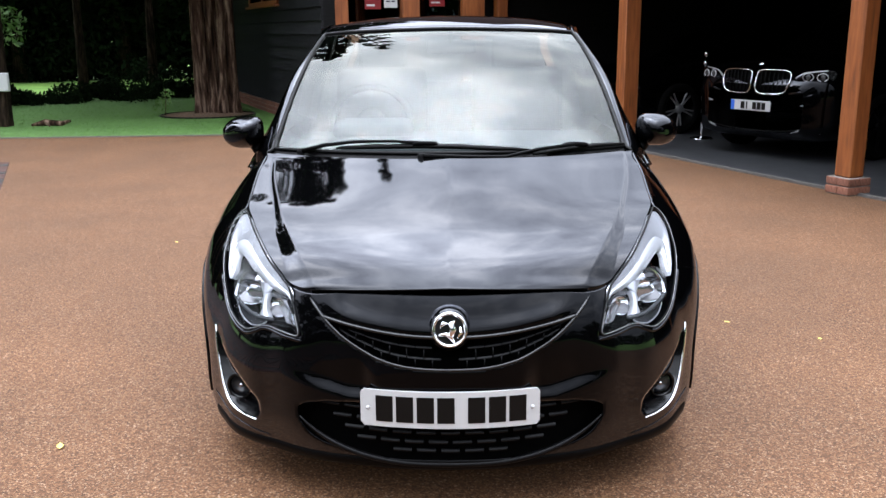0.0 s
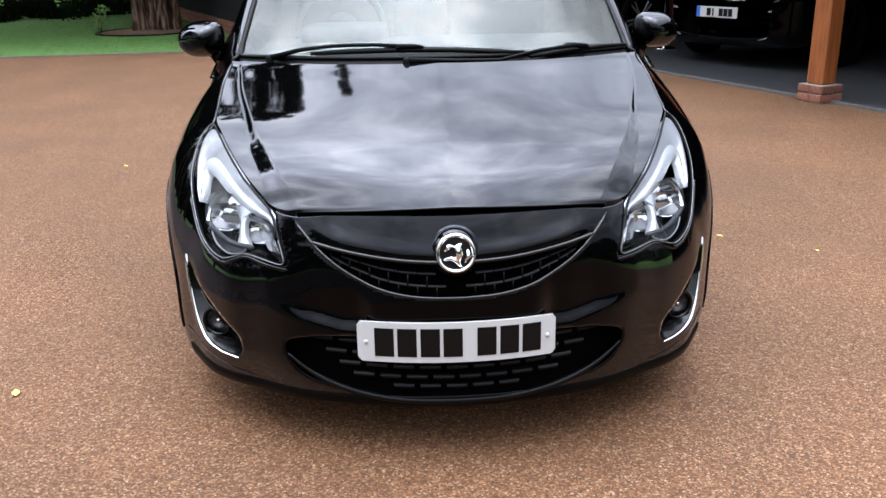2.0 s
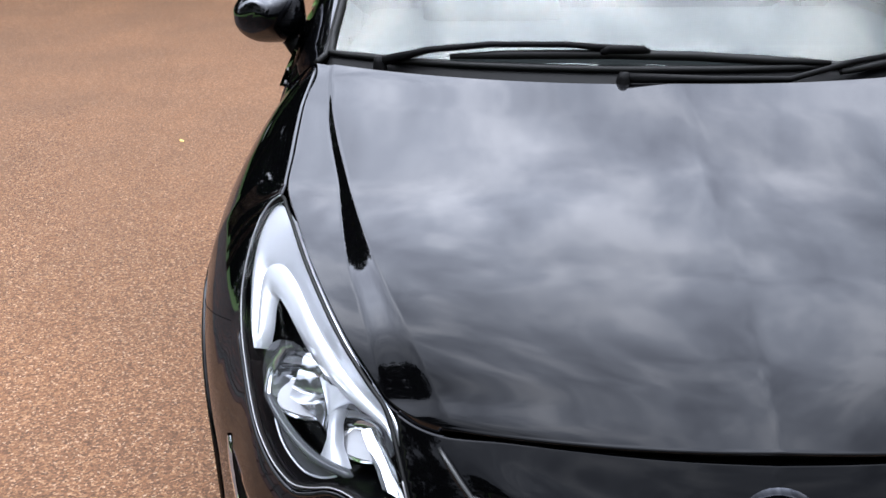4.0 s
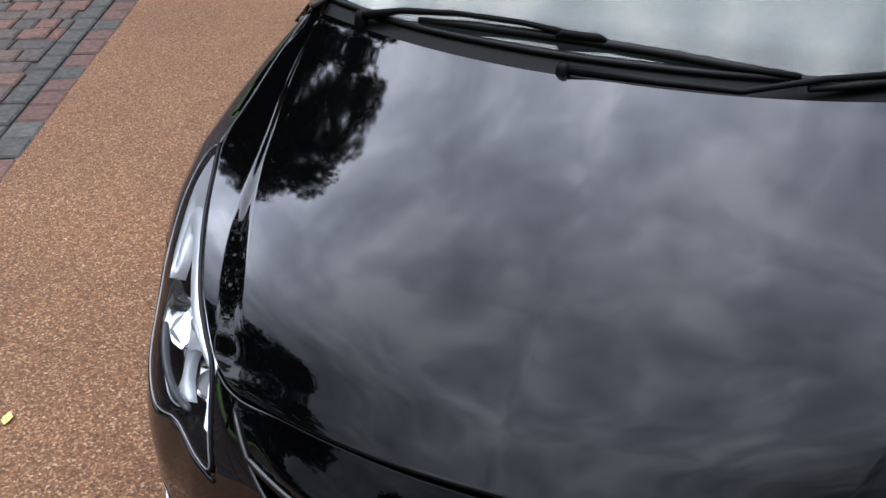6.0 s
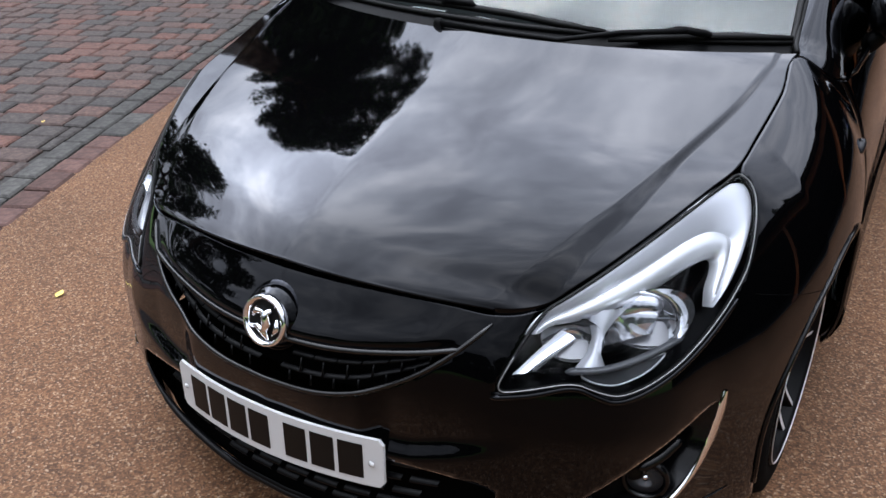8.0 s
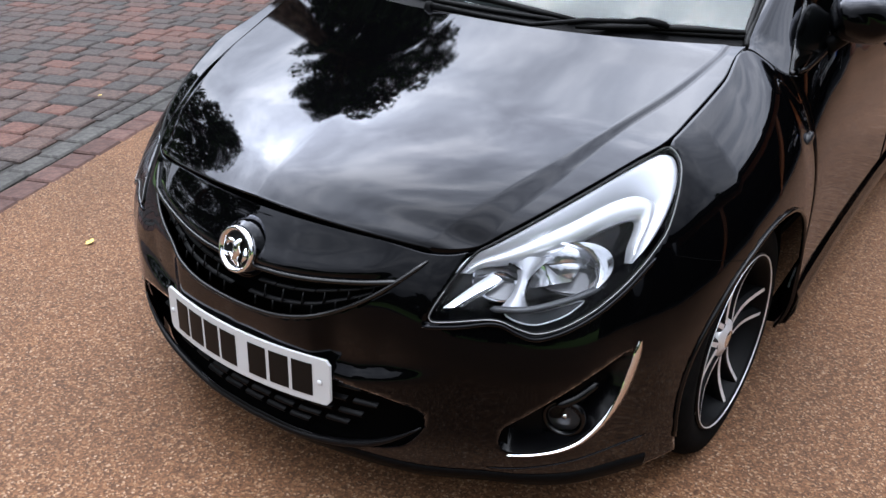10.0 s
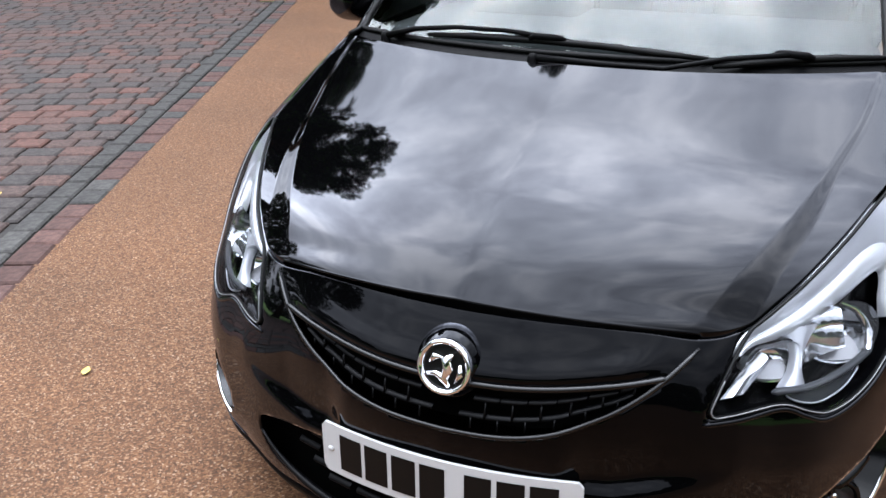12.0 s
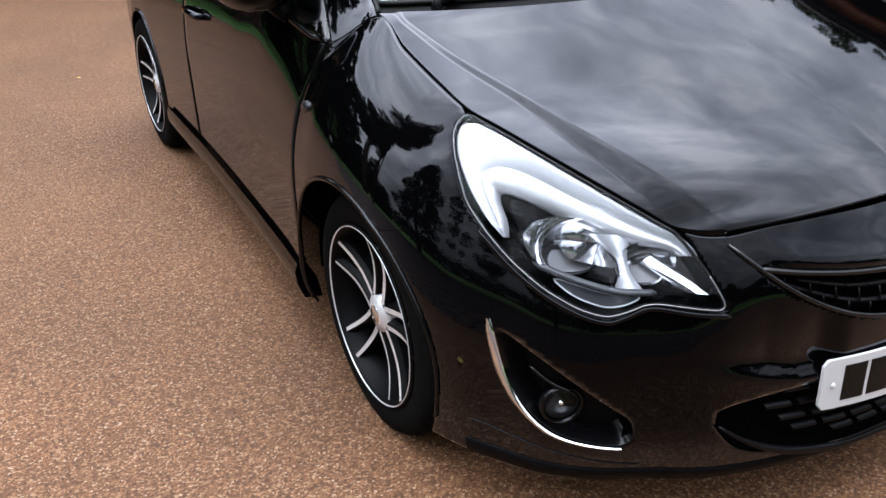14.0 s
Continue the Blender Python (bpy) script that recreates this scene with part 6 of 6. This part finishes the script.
# trees round about, seen in the paintwork
def round_tree(x, y, centre_z, radius, trunk_r, seed, label, clumps=150, per=200, size=0.12):
    """A rounded crown on a tall stem."""
    r = random.Random(seed)
    t = thing("tree", label, "tree")
    limbs = [tube([(x, y, -0.05), (x + 0.1, y, centre_z * 0.35), (x, y + 0.1, centre_z * 0.7), (x, y, centre_z + radius * 0.5)], [trunk_r * 1.3, trunk_r, trunk_r * 0.75, trunk_r * 0.2], 12)]
    cs, rs = [], []
    for k in range(clumps):
        a, e = r.uniform(0, 6.283), math.asin(r.uniform(-0.75, 1))
        q = radius * (0.25 + 0.70 * r.random() ** 0.5) * (1 + 0.13 * math.sin(3 * a + seed))
        c = (x + q * math.cos(e) * math.cos(a), y + q * math.cos(e) * math.sin(a), centre_z + q * math.sin(e))
        cs.append(c)
        rs.append(radius * r.uniform(0.10, 0.24))
        if k % 6 == 0:
            b0 = Vector((x, y, centre_z - radius * r.uniform(0.1, 0.9)))
            limbs.append(tube([b0, b0.lerp(Vector(c), 0.5) + Vector((0, 0, 0.15)), Vector(c)], [trunk_r * 0.4, trunk_r * 0.2, trunk_r * 0.05], 6))
    part("trunk", join(*limbs), BARK, t)
    leaves(cs, rs, per, size, seed, LEAF, "crown", t, 0.85)
    return t


round_tree(-12.15, 7.95, 12.7, 2.9, 0.30, 81, "tall round-headed leafy tree beyond the block paving", 170, 210, 0.10)
round_tree(-12.3, 9.7, 10.3, 2.1, 0.22, 88, "round-headed leafy tree beyond the block paving", 120, 170, 0.12)
round_tree(-11.8, 11.0, 8.6, 2.6, 0.30, 86, "round-headed leafy tree beyond the block paving", 150, 170, 0.14)
round_tree(17.2, 8.8, 7.0, 3.0, 0.26, 87, "round-headed leafy tree behind the car port", 110, 150, 0.14)
tree(-12.0, 1.8, 8.8, 2.9, 0.24, 82, "leafy tree beside the block paving", LEAF, 0.10, 120, 170, 0.12)
tree(-11.5, -4.6, 11.0, 3.4, 0.26, 83, "leafy tree beside the block paving", LEAF, 0.10, 130, 160, 0.13)
tree(-3.1, 17.2, 16.6, 0.9, 0.18, 84, "slender tall conifer behind the building", NEEDLE, 0.2, 90, 120, 0.10)
for k, (x, y, h, s) in enumerate(((-15, -13, 9, 4), (-8, -17, 6.5, 3.6), (-2, -18, 5.5, 3.4), (4.5, -18, 6, 3.5), (11, -17, 6.5, 3.6), (18, -12, 8, 4))):
    tree(x, y, h, s, 0.3, 90 + k, "dark leafy garden tree at the edge of the plot", LEAF, 0.04, 120, 120, 0.2)
hc, hr = [], []
for k in range(620):
    a = 6.28318 * k / 620
    rad = 44 + 4 * wood_rng.random()
    for z in (1.0, 3.2):
        hc.append((rad * math.cos(a), 4 + rad * math.sin(a), z + wood_rng.uniform(-0.5, 0.8)))
        hr.append(wood_rng.uniform(1.2, 2.3))
far = leaves(hc, hr, 40, 0.42, 51, LEAF, "far_woods", None, 0.9)
tagged(far, "distant dark hedge and woods round the plot", "woods", "", "stuff")

# ---- other cars in the car port ----
def loft_body(sections, n_along=40, n_round=34):
    """Half sections (y, [(x, z)...]) lofted and mirrored into one shell."""
    rows = np.array([spline([(x, y, z) for x, z in pts], n_round) for y, pts in sections])
    g = np.array([spline(rows[:, i], n_along) for i in range(n_round)])
    v = np.vstack([g.reshape(-1, 3), g.reshape(-1, 3) * (-1, 1, 1)])
    f = grid_faces(n_round, n_along)
    k = n_round * n_along
    f = f + [tuple(i + k for i in q[::-1]) for q in f]
    return v, f


def parked(name, label, m, sections, wheels, wheel_r, build_face, spoke_mat=ALLOY):
    t = thing(name, label, "car")
    v, f = loft_body(sections)
    orient(mesh_object("body", v, f, PAINT, t, "gloss black bodywork"), (0, 2.2, 0.6))
    for x, y in wheels:
        w = new("wheel")
        w.parent = t
        sg = 1 if x > 0 else -1
        w.matrix_basis = Matrix.Translation((x, y, wheel_r)) @ Matrix.Rotation(radians(90 * sg), 4, "Y") @ Matrix.Diagonal((wheel_r / 0.305, wheel_r / 0.305, 1, 1))
        part("tyre", revolve([(0.225, 0.10), (0.262, 0.112), (0.29, 0.10), (0.305, 0.07), (0.305, -0.07), (0.225, -0.1)], 40), RUBBER, w)
        rim = part("rim", revolve([(0.226, 0.104), (0.214, 0.10), (0.20, 0.06), (0.0, 0.05)], 40), ALLOY_BLACK, w)
        for k in range(5):
            for off in (-0.14, 0.14):
                b = box(0.17, 0.020, 0.02, (0.13, 0, 0.085), 0.006, 1)
                bmesh.ops.transform(b, matrix=Matrix.Rotation(6.28318 * k / 5 + off, 4, "Z"), verts=b.verts)
                part("spoke", b, spoke_mat, rim, smooth=False)
        part("hub_cap", revolve([(0, 0.10), (0.05, 0.098), (0.06, 0.08)], 24), spoke_mat, rim)
    build_face(t)
    t.matrix_basis = m
    return t


SUV = [(0.0, [(0, 0.30), (0.35, 0.30), (0.6, 0.34), (0.62, 0.5), (0.6, 0.75), (0.35, 0.80), (0, 0.80)]),
       (0.10, [(0, 0.22), (0.5, 0.22), (0.78, 0.28), (0.82, 0.5), (0.80, 0.84), (0.5, 0.94), (0, 0.97)]),
       (0.35, [(0, 0.22), (0.6, 0.22), (0.90, 0.28), (0.94, 0.6), (0.90, 0.92), (0.6, 1.02), (0, 1.05)]),
       (1.2, [(0, 0.22), (0.6, 0.22), (0.90, 0.30), (0.945, 0.7), (0.88, 1.02), (0.6, 1.12), (0, 1.15)]),
       (1.9, [(0, 0.22), (0.6, 0.22), (0.90, 0.30), (0.945, 0.75), (0.85, 1.10), (0.66, 1.42), (0, 1.50)]),
       (2.5, [(0, 0.22), (0.6, 0.22), (0.90, 0.30), (0.945, 0.75), (0.86, 1.12), (0.64, 1.60), (0, 1.67)]),
       (3.9, [(0, 0.25), (0.6, 0.25), (0.90, 0.32), (0.94, 0.78), (0.86, 1.15), (0.62, 1.58), (0, 1.64)]),
       (4.7, [(0, 0.35), (0.5, 0.35), (0.82, 0.40), (0.86, 0.8), (0.80, 1.10), (0.55, 1.30), (0, 1.32)])]


def suv_face(t):
    kid = thing("kidney_grille", "chrome framed twin grille", "")
    kid.parent = t
    for sg in (-1, 1):
        o = rounded([(0.03, 0.74), (0.03, 0.93), (0.09, 0.96), (0.39, 0.96), (0.445, 0.92), (0.43, 0.80), (0.38, 0.715), (0.10, 0.70)], 50, 0.2)
        pts = [(sg * x, -0.035 + 0.18 * x * x + 0.25 * max(z - 0.8, 0), z) for x, z in o]
        part("chrome_frame", tube(pts, 0.0065, 8, closed=True), CHROME, kid)
        bm = bmesh.new()
        bm.faces.new([bm.verts.new(Vector(q) + Vector((0, 0.02, 0))) for q in pts])
        part("grille_back", bm, VOID, kid, smooth=False)
        for k in range(7):
            x = 0.08 + 0.052 * k
            part("slat", tube([(sg * x, -0.02 + 0.18 * x * x, 0.72), (sg * x, 0.0 + 0.18 * x * x, 0.94)], 0.006, 6), SATIN_BLACK, kid)
        # headlight
        lamp = thing("headlight", "slim clear headlight with twin rings", "")
        lamp.parent = t
        ho = rounded([(0.46, 0.84), (0.52, 0.93), (0.70, 0.955), (0.86, 0.97), (0.875, 0.90), (0.82, 0.845), (0.62, 0.825)], 44, 0.2)
        hp = [(sg * x, 0.02 + 0.36 * max(x - 0.42, 0) ** 1.2 + 0.1 * max(z - 0.8, 0), z) for x, z in ho]
        bm = bmesh.new()
        bm.faces.new([bm.verts.new(q) for q in hp])
        part("lamp_back", bm, GLOSS_BLACK, lamp, smooth=False)
        part("lamp_brow", tube([hp[i] for i in range(len(hp)) if ho[i][1] > 0.93 or ho[i][0] < 0.5][:14], 0.008, 6), SILVER, lamp)
        for x in (0.62, 0.76):
            c = Vector((sg * x, 0.0 + 0.36 * (x - 0.42) ** 1.2, 0.895))
            part("lamp_ring", tube([c + Vector((0.045 * math.cos(a) * 1.1, 0.02 * sg * math.cos(a), 0.040 * math.sin(a))) for a in np.linspace(0, 6.2832, 20, endpoint=False)], 0.005, 6, closed=True), SILVER, lamp)
            part("lamp_bulb", revolve([(0, 0.012), (0.02, 0.008), (0.03, 0)], 16, Matrix.Translation(c) @ Matrix.Rotation(radians(90), 4, "X")), CLEAR_STRIP, lamp)
        part("fog_bar", tube([(sg * 0.58, 0.018, 0.60), (sg * 0.68, 0.052, 0.605), (sg * 0.78, 0.108, 0.60)], [0.008, 0.020, 0.008], 8, squash=0.7), SILVER, t, "slim silver fog light")
        part("bumper_fin", tube([(sg * 0.50, 0.005, 0.31), (sg * 0.60, 0.022, 0.34), (sg * 0.79, 0.10, 0.32)], [0.006, 0.013, 0.005], 8), SHELF, t)
        part("bumper_crease", tube([(sg * 0.45, -0.012, 0.72), (sg * 0.62, 0.04, 0.745), (sg * 0.82, 0.145, 0.76)], [0.01, 0.022, 0.01], 8), PAINT, t)
    part("round_badge", revolve([(0, 0.006), (0.034, 0.004), (0.04, 0)], 24, pose(0, 0.10, 1.035, 40, 0, 0)), CHROME, t)
    pl = thing("number_plate", "white number plate with black bars and blue band", "")
    pl.parent = t
    part("plate_face", box(0.52, 0.012, 0.111, (0, -0.045, 0.575), 0.004), PLATE_WHITE, pl, smooth=False)
    part("blue_band", box(0.045, 0.004, 0.105, (-0.235, -0.053, 0.575)), PLATE_BLUE, pl, smooth=False)
    for x, w in ((-0.10, 0.05), (-0.045, 0.018), (0.055, 0.05), (0.115, 0.05), (0.175, 0.05)):
        part("character_bar", box(w, 0.004, 0.079, (x, -0.053, 0.575)), PLATE_BLACK, pl, smooth=False)
    part("lower_lip", tube([(-0.55, 0.03, 0.335), (-0.3, -0.02, 0.315), (0, -0.03, 0.31), (0.3, -0.02, 0.315), (0.55, 0.03, 0.335)], 0.008, 6), SATIN_BLACK, t)


suv_yaw = -57.0
# spokes in black: the port's shade over this wheel is put into the colour
parked("suv_car", "black sport utility car with chrome twin grille in the car port", Matrix.Translation((3.32, 7.50, 0.018)) @ pose(0, 0, 0, 0, 0, suv_yaw), SUV,
       [(0.86, 0.90), (-0.86, 0.90), (0.86, 3.75), (-0.86, 3.75)], 0.36, suv_face, ALLOY_BLACK)

SALOON = [(0.0, [(0, 0.25), (0.4, 0.25), (0.62, 0.3), (0.64, 0.45), (0.6, 0.62), (0.35, 0.68), (0, 0.68)]),
          (0.15, [(0, 0.2), (0.5, 0.2), (0.80, 0.25), (0.84, 0.45), (0.80, 0.72), (0.5, 0.78), (0, 0.80)]),
          (0.6, [(0, 0.2), (0.6, 0.2), (0.88, 0.28), (0.91, 0.55), (0.84, 0.82), (0.55, 0.90), (0, 0.92)]),
          (1.4, [(0, 0.2), (0.6, 0.2), (0.88, 0.28), (0.91, 0.6), (0.84, 0.92), (0.6, 0.98), (0, 1.0)]),
          (2.1, [(0, 0.2), (0.6, 0.2), (0.88, 0.28), (0.91, 0.62), (0.82, 0.98), (0.62, 1.3), (0, 1.38)]),
          (3.2, [(0, 0.2), (0.6, 0.2), (0.88, 0.28), (0.91, 0.62), (0.82, 1.0), (0.60, 1.36), (0, 1.43)]),
          (4.4, [(0, 0.3), (0.5, 0.3), (0.80, 0.34), (0.84, 0.7), (0.78, 0.98), (0.5, 1.05), (0, 1.06)])]


def saloon_face(t):
    for sg in (-1, 1):
        lamp = part("headlight", revolve([(0, 0.03), (0.05, 0.025), (0.09, 0.0)], 24, Matrix.Translation((0.66 * sg, 0.12, 0.70)) @ Matrix.Rotation(radians(25 * sg), 4, "Z") @ Matrix.Rotation(radians(80), 4, "X") @ Matrix.Diagonal((1.4, 0.7, 1, 1))), MIRROR_BOWL, t, "clear headlight")
        part("lamp_rim", tube([(sg * 0.54, 0.05, 0.66), (sg * 0.68, 0.10, 0.655), (sg * 0.80, 0.2, 0.70)], 0.007, 6), SILVER, lamp)
        part("bumper_strip", tube([(sg * 0.45, 0.02, 0.46), (sg * 0.66, 0.06, 0.46), (sg * 0.8, 0.14, 0.48)], 0.009, 6), SILVER, t)
    part("grille", box(0.7, 0.04, 0.16, (0, 0.0, 0.56), 0.02, 2), SATIN_BLACK, t)


fy = Vector((-0.917, -0.399, 0))
sal_front = Vector((2.01, 10.38, 0.018))
# silver spokes given a dull grey that stands in for the deep shade
parked("saloon_car", "black saloon car deep in the car port shade", Matrix.Translation(sal_front) @ pose(0, 0, 0, 0, 0, math.degrees(math.atan2(fy.y, fy.x)) + 90), SALOON,
       [(0.84, 0.80), (-0.84, 0.80), (0.84, 3.5), (-0.84, 3.5)], 0.34, saloon_face, SHELF)

# queue post
st = thing("queue_post", "chrome queue post on a round base", "post")
part("post_base", revolve([(0, 0.03), (0.03, 0.03), (0.12, 0.018), (0.15, 0.006), (0.15, 0.0), (0, 0)], 32, Matrix.Translation((3.28, 9.30, 0.018))), CHROME, st)
part("pole", revolve([(0.022, 0.02), (0.022, 0.96), (0.03, 0.965), (0.03, 0.985), (0.022, 0.99), (0.02, 1.04), (0.0, 1.05)], 20, Matrix.Translation((3.28, 9.30, 0.018))), CHROME, st, "slim chrome pole")
part("ball_top", revolve([(0, 1.115), (0.022, 1.105), (0.032, 1.08), (0.022, 1.055), (0, 1.045)], 20, Matrix.Translation((3.28, 9.30, 0.018))), CHROME, st)
part("collar", revolve([(0.023, 0.94), (0.036, 0.945), (0.036, 0.975), (0.023, 0.98)], 20, Matrix.Translation((3.28, 9.30, 0.018))), CHROME, st)

# sign post at the lawn's corner and a piece of bark on the lawn
sg_post = thing("sign_post", "brown wooden post with a pale box", "post")
part("post", box(0.22, 0.22, 3.0, (-7.00, 11.6, 1.5), 0.02), SHADED_BARK, sg_post, smooth=False)
part("pale_box", box(0.34, 0.06, 0.28, (-6.95, 11.46, 0.70), 0.012), WHITE_SIGN, sg_post, smooth=False)
bark_piece = part("bark_piece", join(tube([(-6.55, 11.55, 0.03), (-6.35, 11.6, 0.07), (-6.1, 11.58, 0.05), (-5.95, 11.62, 0.09)], [0.02, 0.05, 0.045, 0.015], 8), tube([(-6.3, 11.6, 0.05), (-6.22, 11.45, 0.02)], [0.02, 0.008], 6)), BARK)
tagged(bark_piece, "dark broken piece of bark lying on the lawn", "bark")

# weeds by the tree
weed = thing("weed", "small leafy weed beside the tree bed", "plant")
leaves([(-4.95, 13.1, 0.25), (-4.88, 13.15, 0.4), (-5.0, 13.05, 0.15)], [0.16, 0.12, 0.14], 45, 0.035, 61, BLADE, "foliage", weed)
part("stem", tube([(-4.93, 13.1, 0.0), (-4.9, 13.12, 0.45)], [0.008, 0.004], 5), BARK, weed)

# fallen yellow leaves
YELLOW = noisy("fallen_leaf_yellow", [(0.3, (0.50, 0.36, 0.05)), (0.7, (0.66, 0.52, 0.14))], 40, 0.6, bumps=0)
leaf_master = None
for x, y, a, s in ((-1.375, 0.468, 20, 1.0), (1.364, 1.80, 70, 0.8), (-2.9, 1.55, 10, 0.6), (1.72, 1.55, 130, 0.7), (-1.9, 3.6, 50, 0.8), (-0.9, 5.0, 80, 0.7)):
    if leaf_master is None:
        bm = bmesh.new()
        out = [(0, -0.020, 0.003), (0.011, -0.008, 0.006), (0.012, 0.006, 0.005), (0.0, 0.022, 0.008), (-0.012, 0.006, 0.005), (-0.011, -0.008, 0.006)]
        vs = [bm.verts.new(q) for q in out]
        c = bm.verts.new((0, 0, 0.003))
        for i in range(6):
            bm.faces.new((c, vs[i], vs[(i + 1) % 6]))
        leaf_master = part("fallen_leaf", bm, YELLOW)
        tagged(leaf_master, "small yellow fallen leaf lying on the drive", "leaf", "fallen leaves")
        leaf_master.matrix_basis = pose(x, y, 0.004, 0, 0, a)
    else:
        copy_thing(leaf_master, pose(x, y, 0.010 if x < -2 else 0.004, 0, 0, a) @ Matrix.Scale(s, 4))

# ---- block paving, last ----
paving = thing("block_paving", "tumbled red and grey block paving beside the drive", "paving", "", "structure")
corners = [at(EDGE_N - 0.02, -9.0), at(EDGE_N - 0.02, 6), at(EDGE_N - 9, 6), at(EDGE_N - 9, -11.5), at(EDGE_N - 0.46, -11.5), at(EDGE_N - 0.46, -9.0)]
bed_ob = flat("joint_bed", [(p.x, p.y) for p in corners], -0.010, JOINT, "dark jointing sand")
bed_ob.parent = paving
del bed_ob["kind"]
prng = random.Random(5)


def block(lx, ly):
    """Half-size corners of a worn block, top edges rounded off."""
    v = []
    for z, i in ((-0.03, 0.0), (-0.001, 0.0), (0.007, 0.009)):
        v += [(-lx / 2 + i, -ly / 2 + i, z), (lx / 2 - i, -ly / 2 + i, z), (lx / 2 - i, ly / 2 - i, z), (-lx / 2 + i, ly / 2 - i, z)]
    f = [(8, 9, 10, 11)]
    for r in (0, 4):
        for k in range(4):
            f.append((r + k, r + (k + 1) % 4, r + 4 + (k + 1) % 4, r + 4 + k))
    return v, f


shared = {}
rest = {"PAVER": ([], []), "PAVER_GREY": ([], []), "PAVER_RED": ([], [])}
mats = {"PAVER": PAVER, "PAVER_GREY": PAVER_GREY, "PAVER_RED": PAVER_RED}
count = 0


def lay(n, d, lx, ly, kind, near):
    global count
    z = prng.uniform(-0.003, 0.003)
    tilt = pose(0, 0, 0, prng.uniform(-0.9, 0.9), prng.uniform(-0.9, 0.9), YAW + prng.uniform(-1.2, 1.2))
    m = Matrix.Translation(at(n, d, z)) @ tilt
    if near and count < 300:
        key = (round(lx, 3), round(ly, 3), kind)
        if key not in shared:
            v, f = block(lx - 0.012, ly - 0.012)
            ob = mesh_object("paver", v, f, mats[kind], paving, smooth=False)
            shared[key] = ob.data
        else:
            ob = new("paver", shared[key])
            ob.parent = paving
        ob.matrix_basis = m
        count += 1
    else:
        v, f = block(lx - 0.012, ly - 0.012)
        vs, fs = rest[kind]
        k = len(vs)
        vs += [tuple(m @ Vector(q)) for q in v]
        fs += [tuple(i + k for i in q) for q in f]


PITCH = 0.158
d = -9.0
while d < 5.5:
    step_len = prng.choice((0.15, 0.15, 0.17, 0.20))
    lay(EDGE_N - 0.074, d + step_len / 2, 0.145, step_len, "PAVER_RED" if prng.random() < 0.75 else "PAVER_GREY", -2.9 < d < 0.6)
    d += step_len
d = -9.0
while d < 5.5:
    step_len = prng.choice((0.18, 0.20, 0.22))
    lay(EDGE_N - 0.148 - 0.062, d + step_len / 2, 0.12, step_len, "PAVER_GREY", -2.9 < d < 0.6)
    d += step_len
d = -11.4
while d < 5.5:
    n0 = EDGE_N - (0.272 if d > -9.0 else 0.462)
    n = n0 - prng.choice((0.03, 0.07, 0.0))
    if n0 - n > 0.045:
        lay((n + n0) / 2, d + PITCH / 2, n0 - n, PITCH, "PAVER", False)
    while n > EDGE_N - 8.5:
        lx = prng.choice((0.12, 0.16, 0.16, 0.19, 0.21))
        near = -2.6 < d < 0.2 and n > EDGE_N - 1.9
        lay(n - lx / 2, d + PITCH / 2, lx, PITCH, "PAVER", near)
        n -= lx
    d += PITCH
for kind, (vs, fs) in rest.items():
    ob = mesh_object("paver_field", vs, fs, mats[kind], paving, "many tumbled paving blocks", smooth=False)
    tagged(ob, kind="stuff")
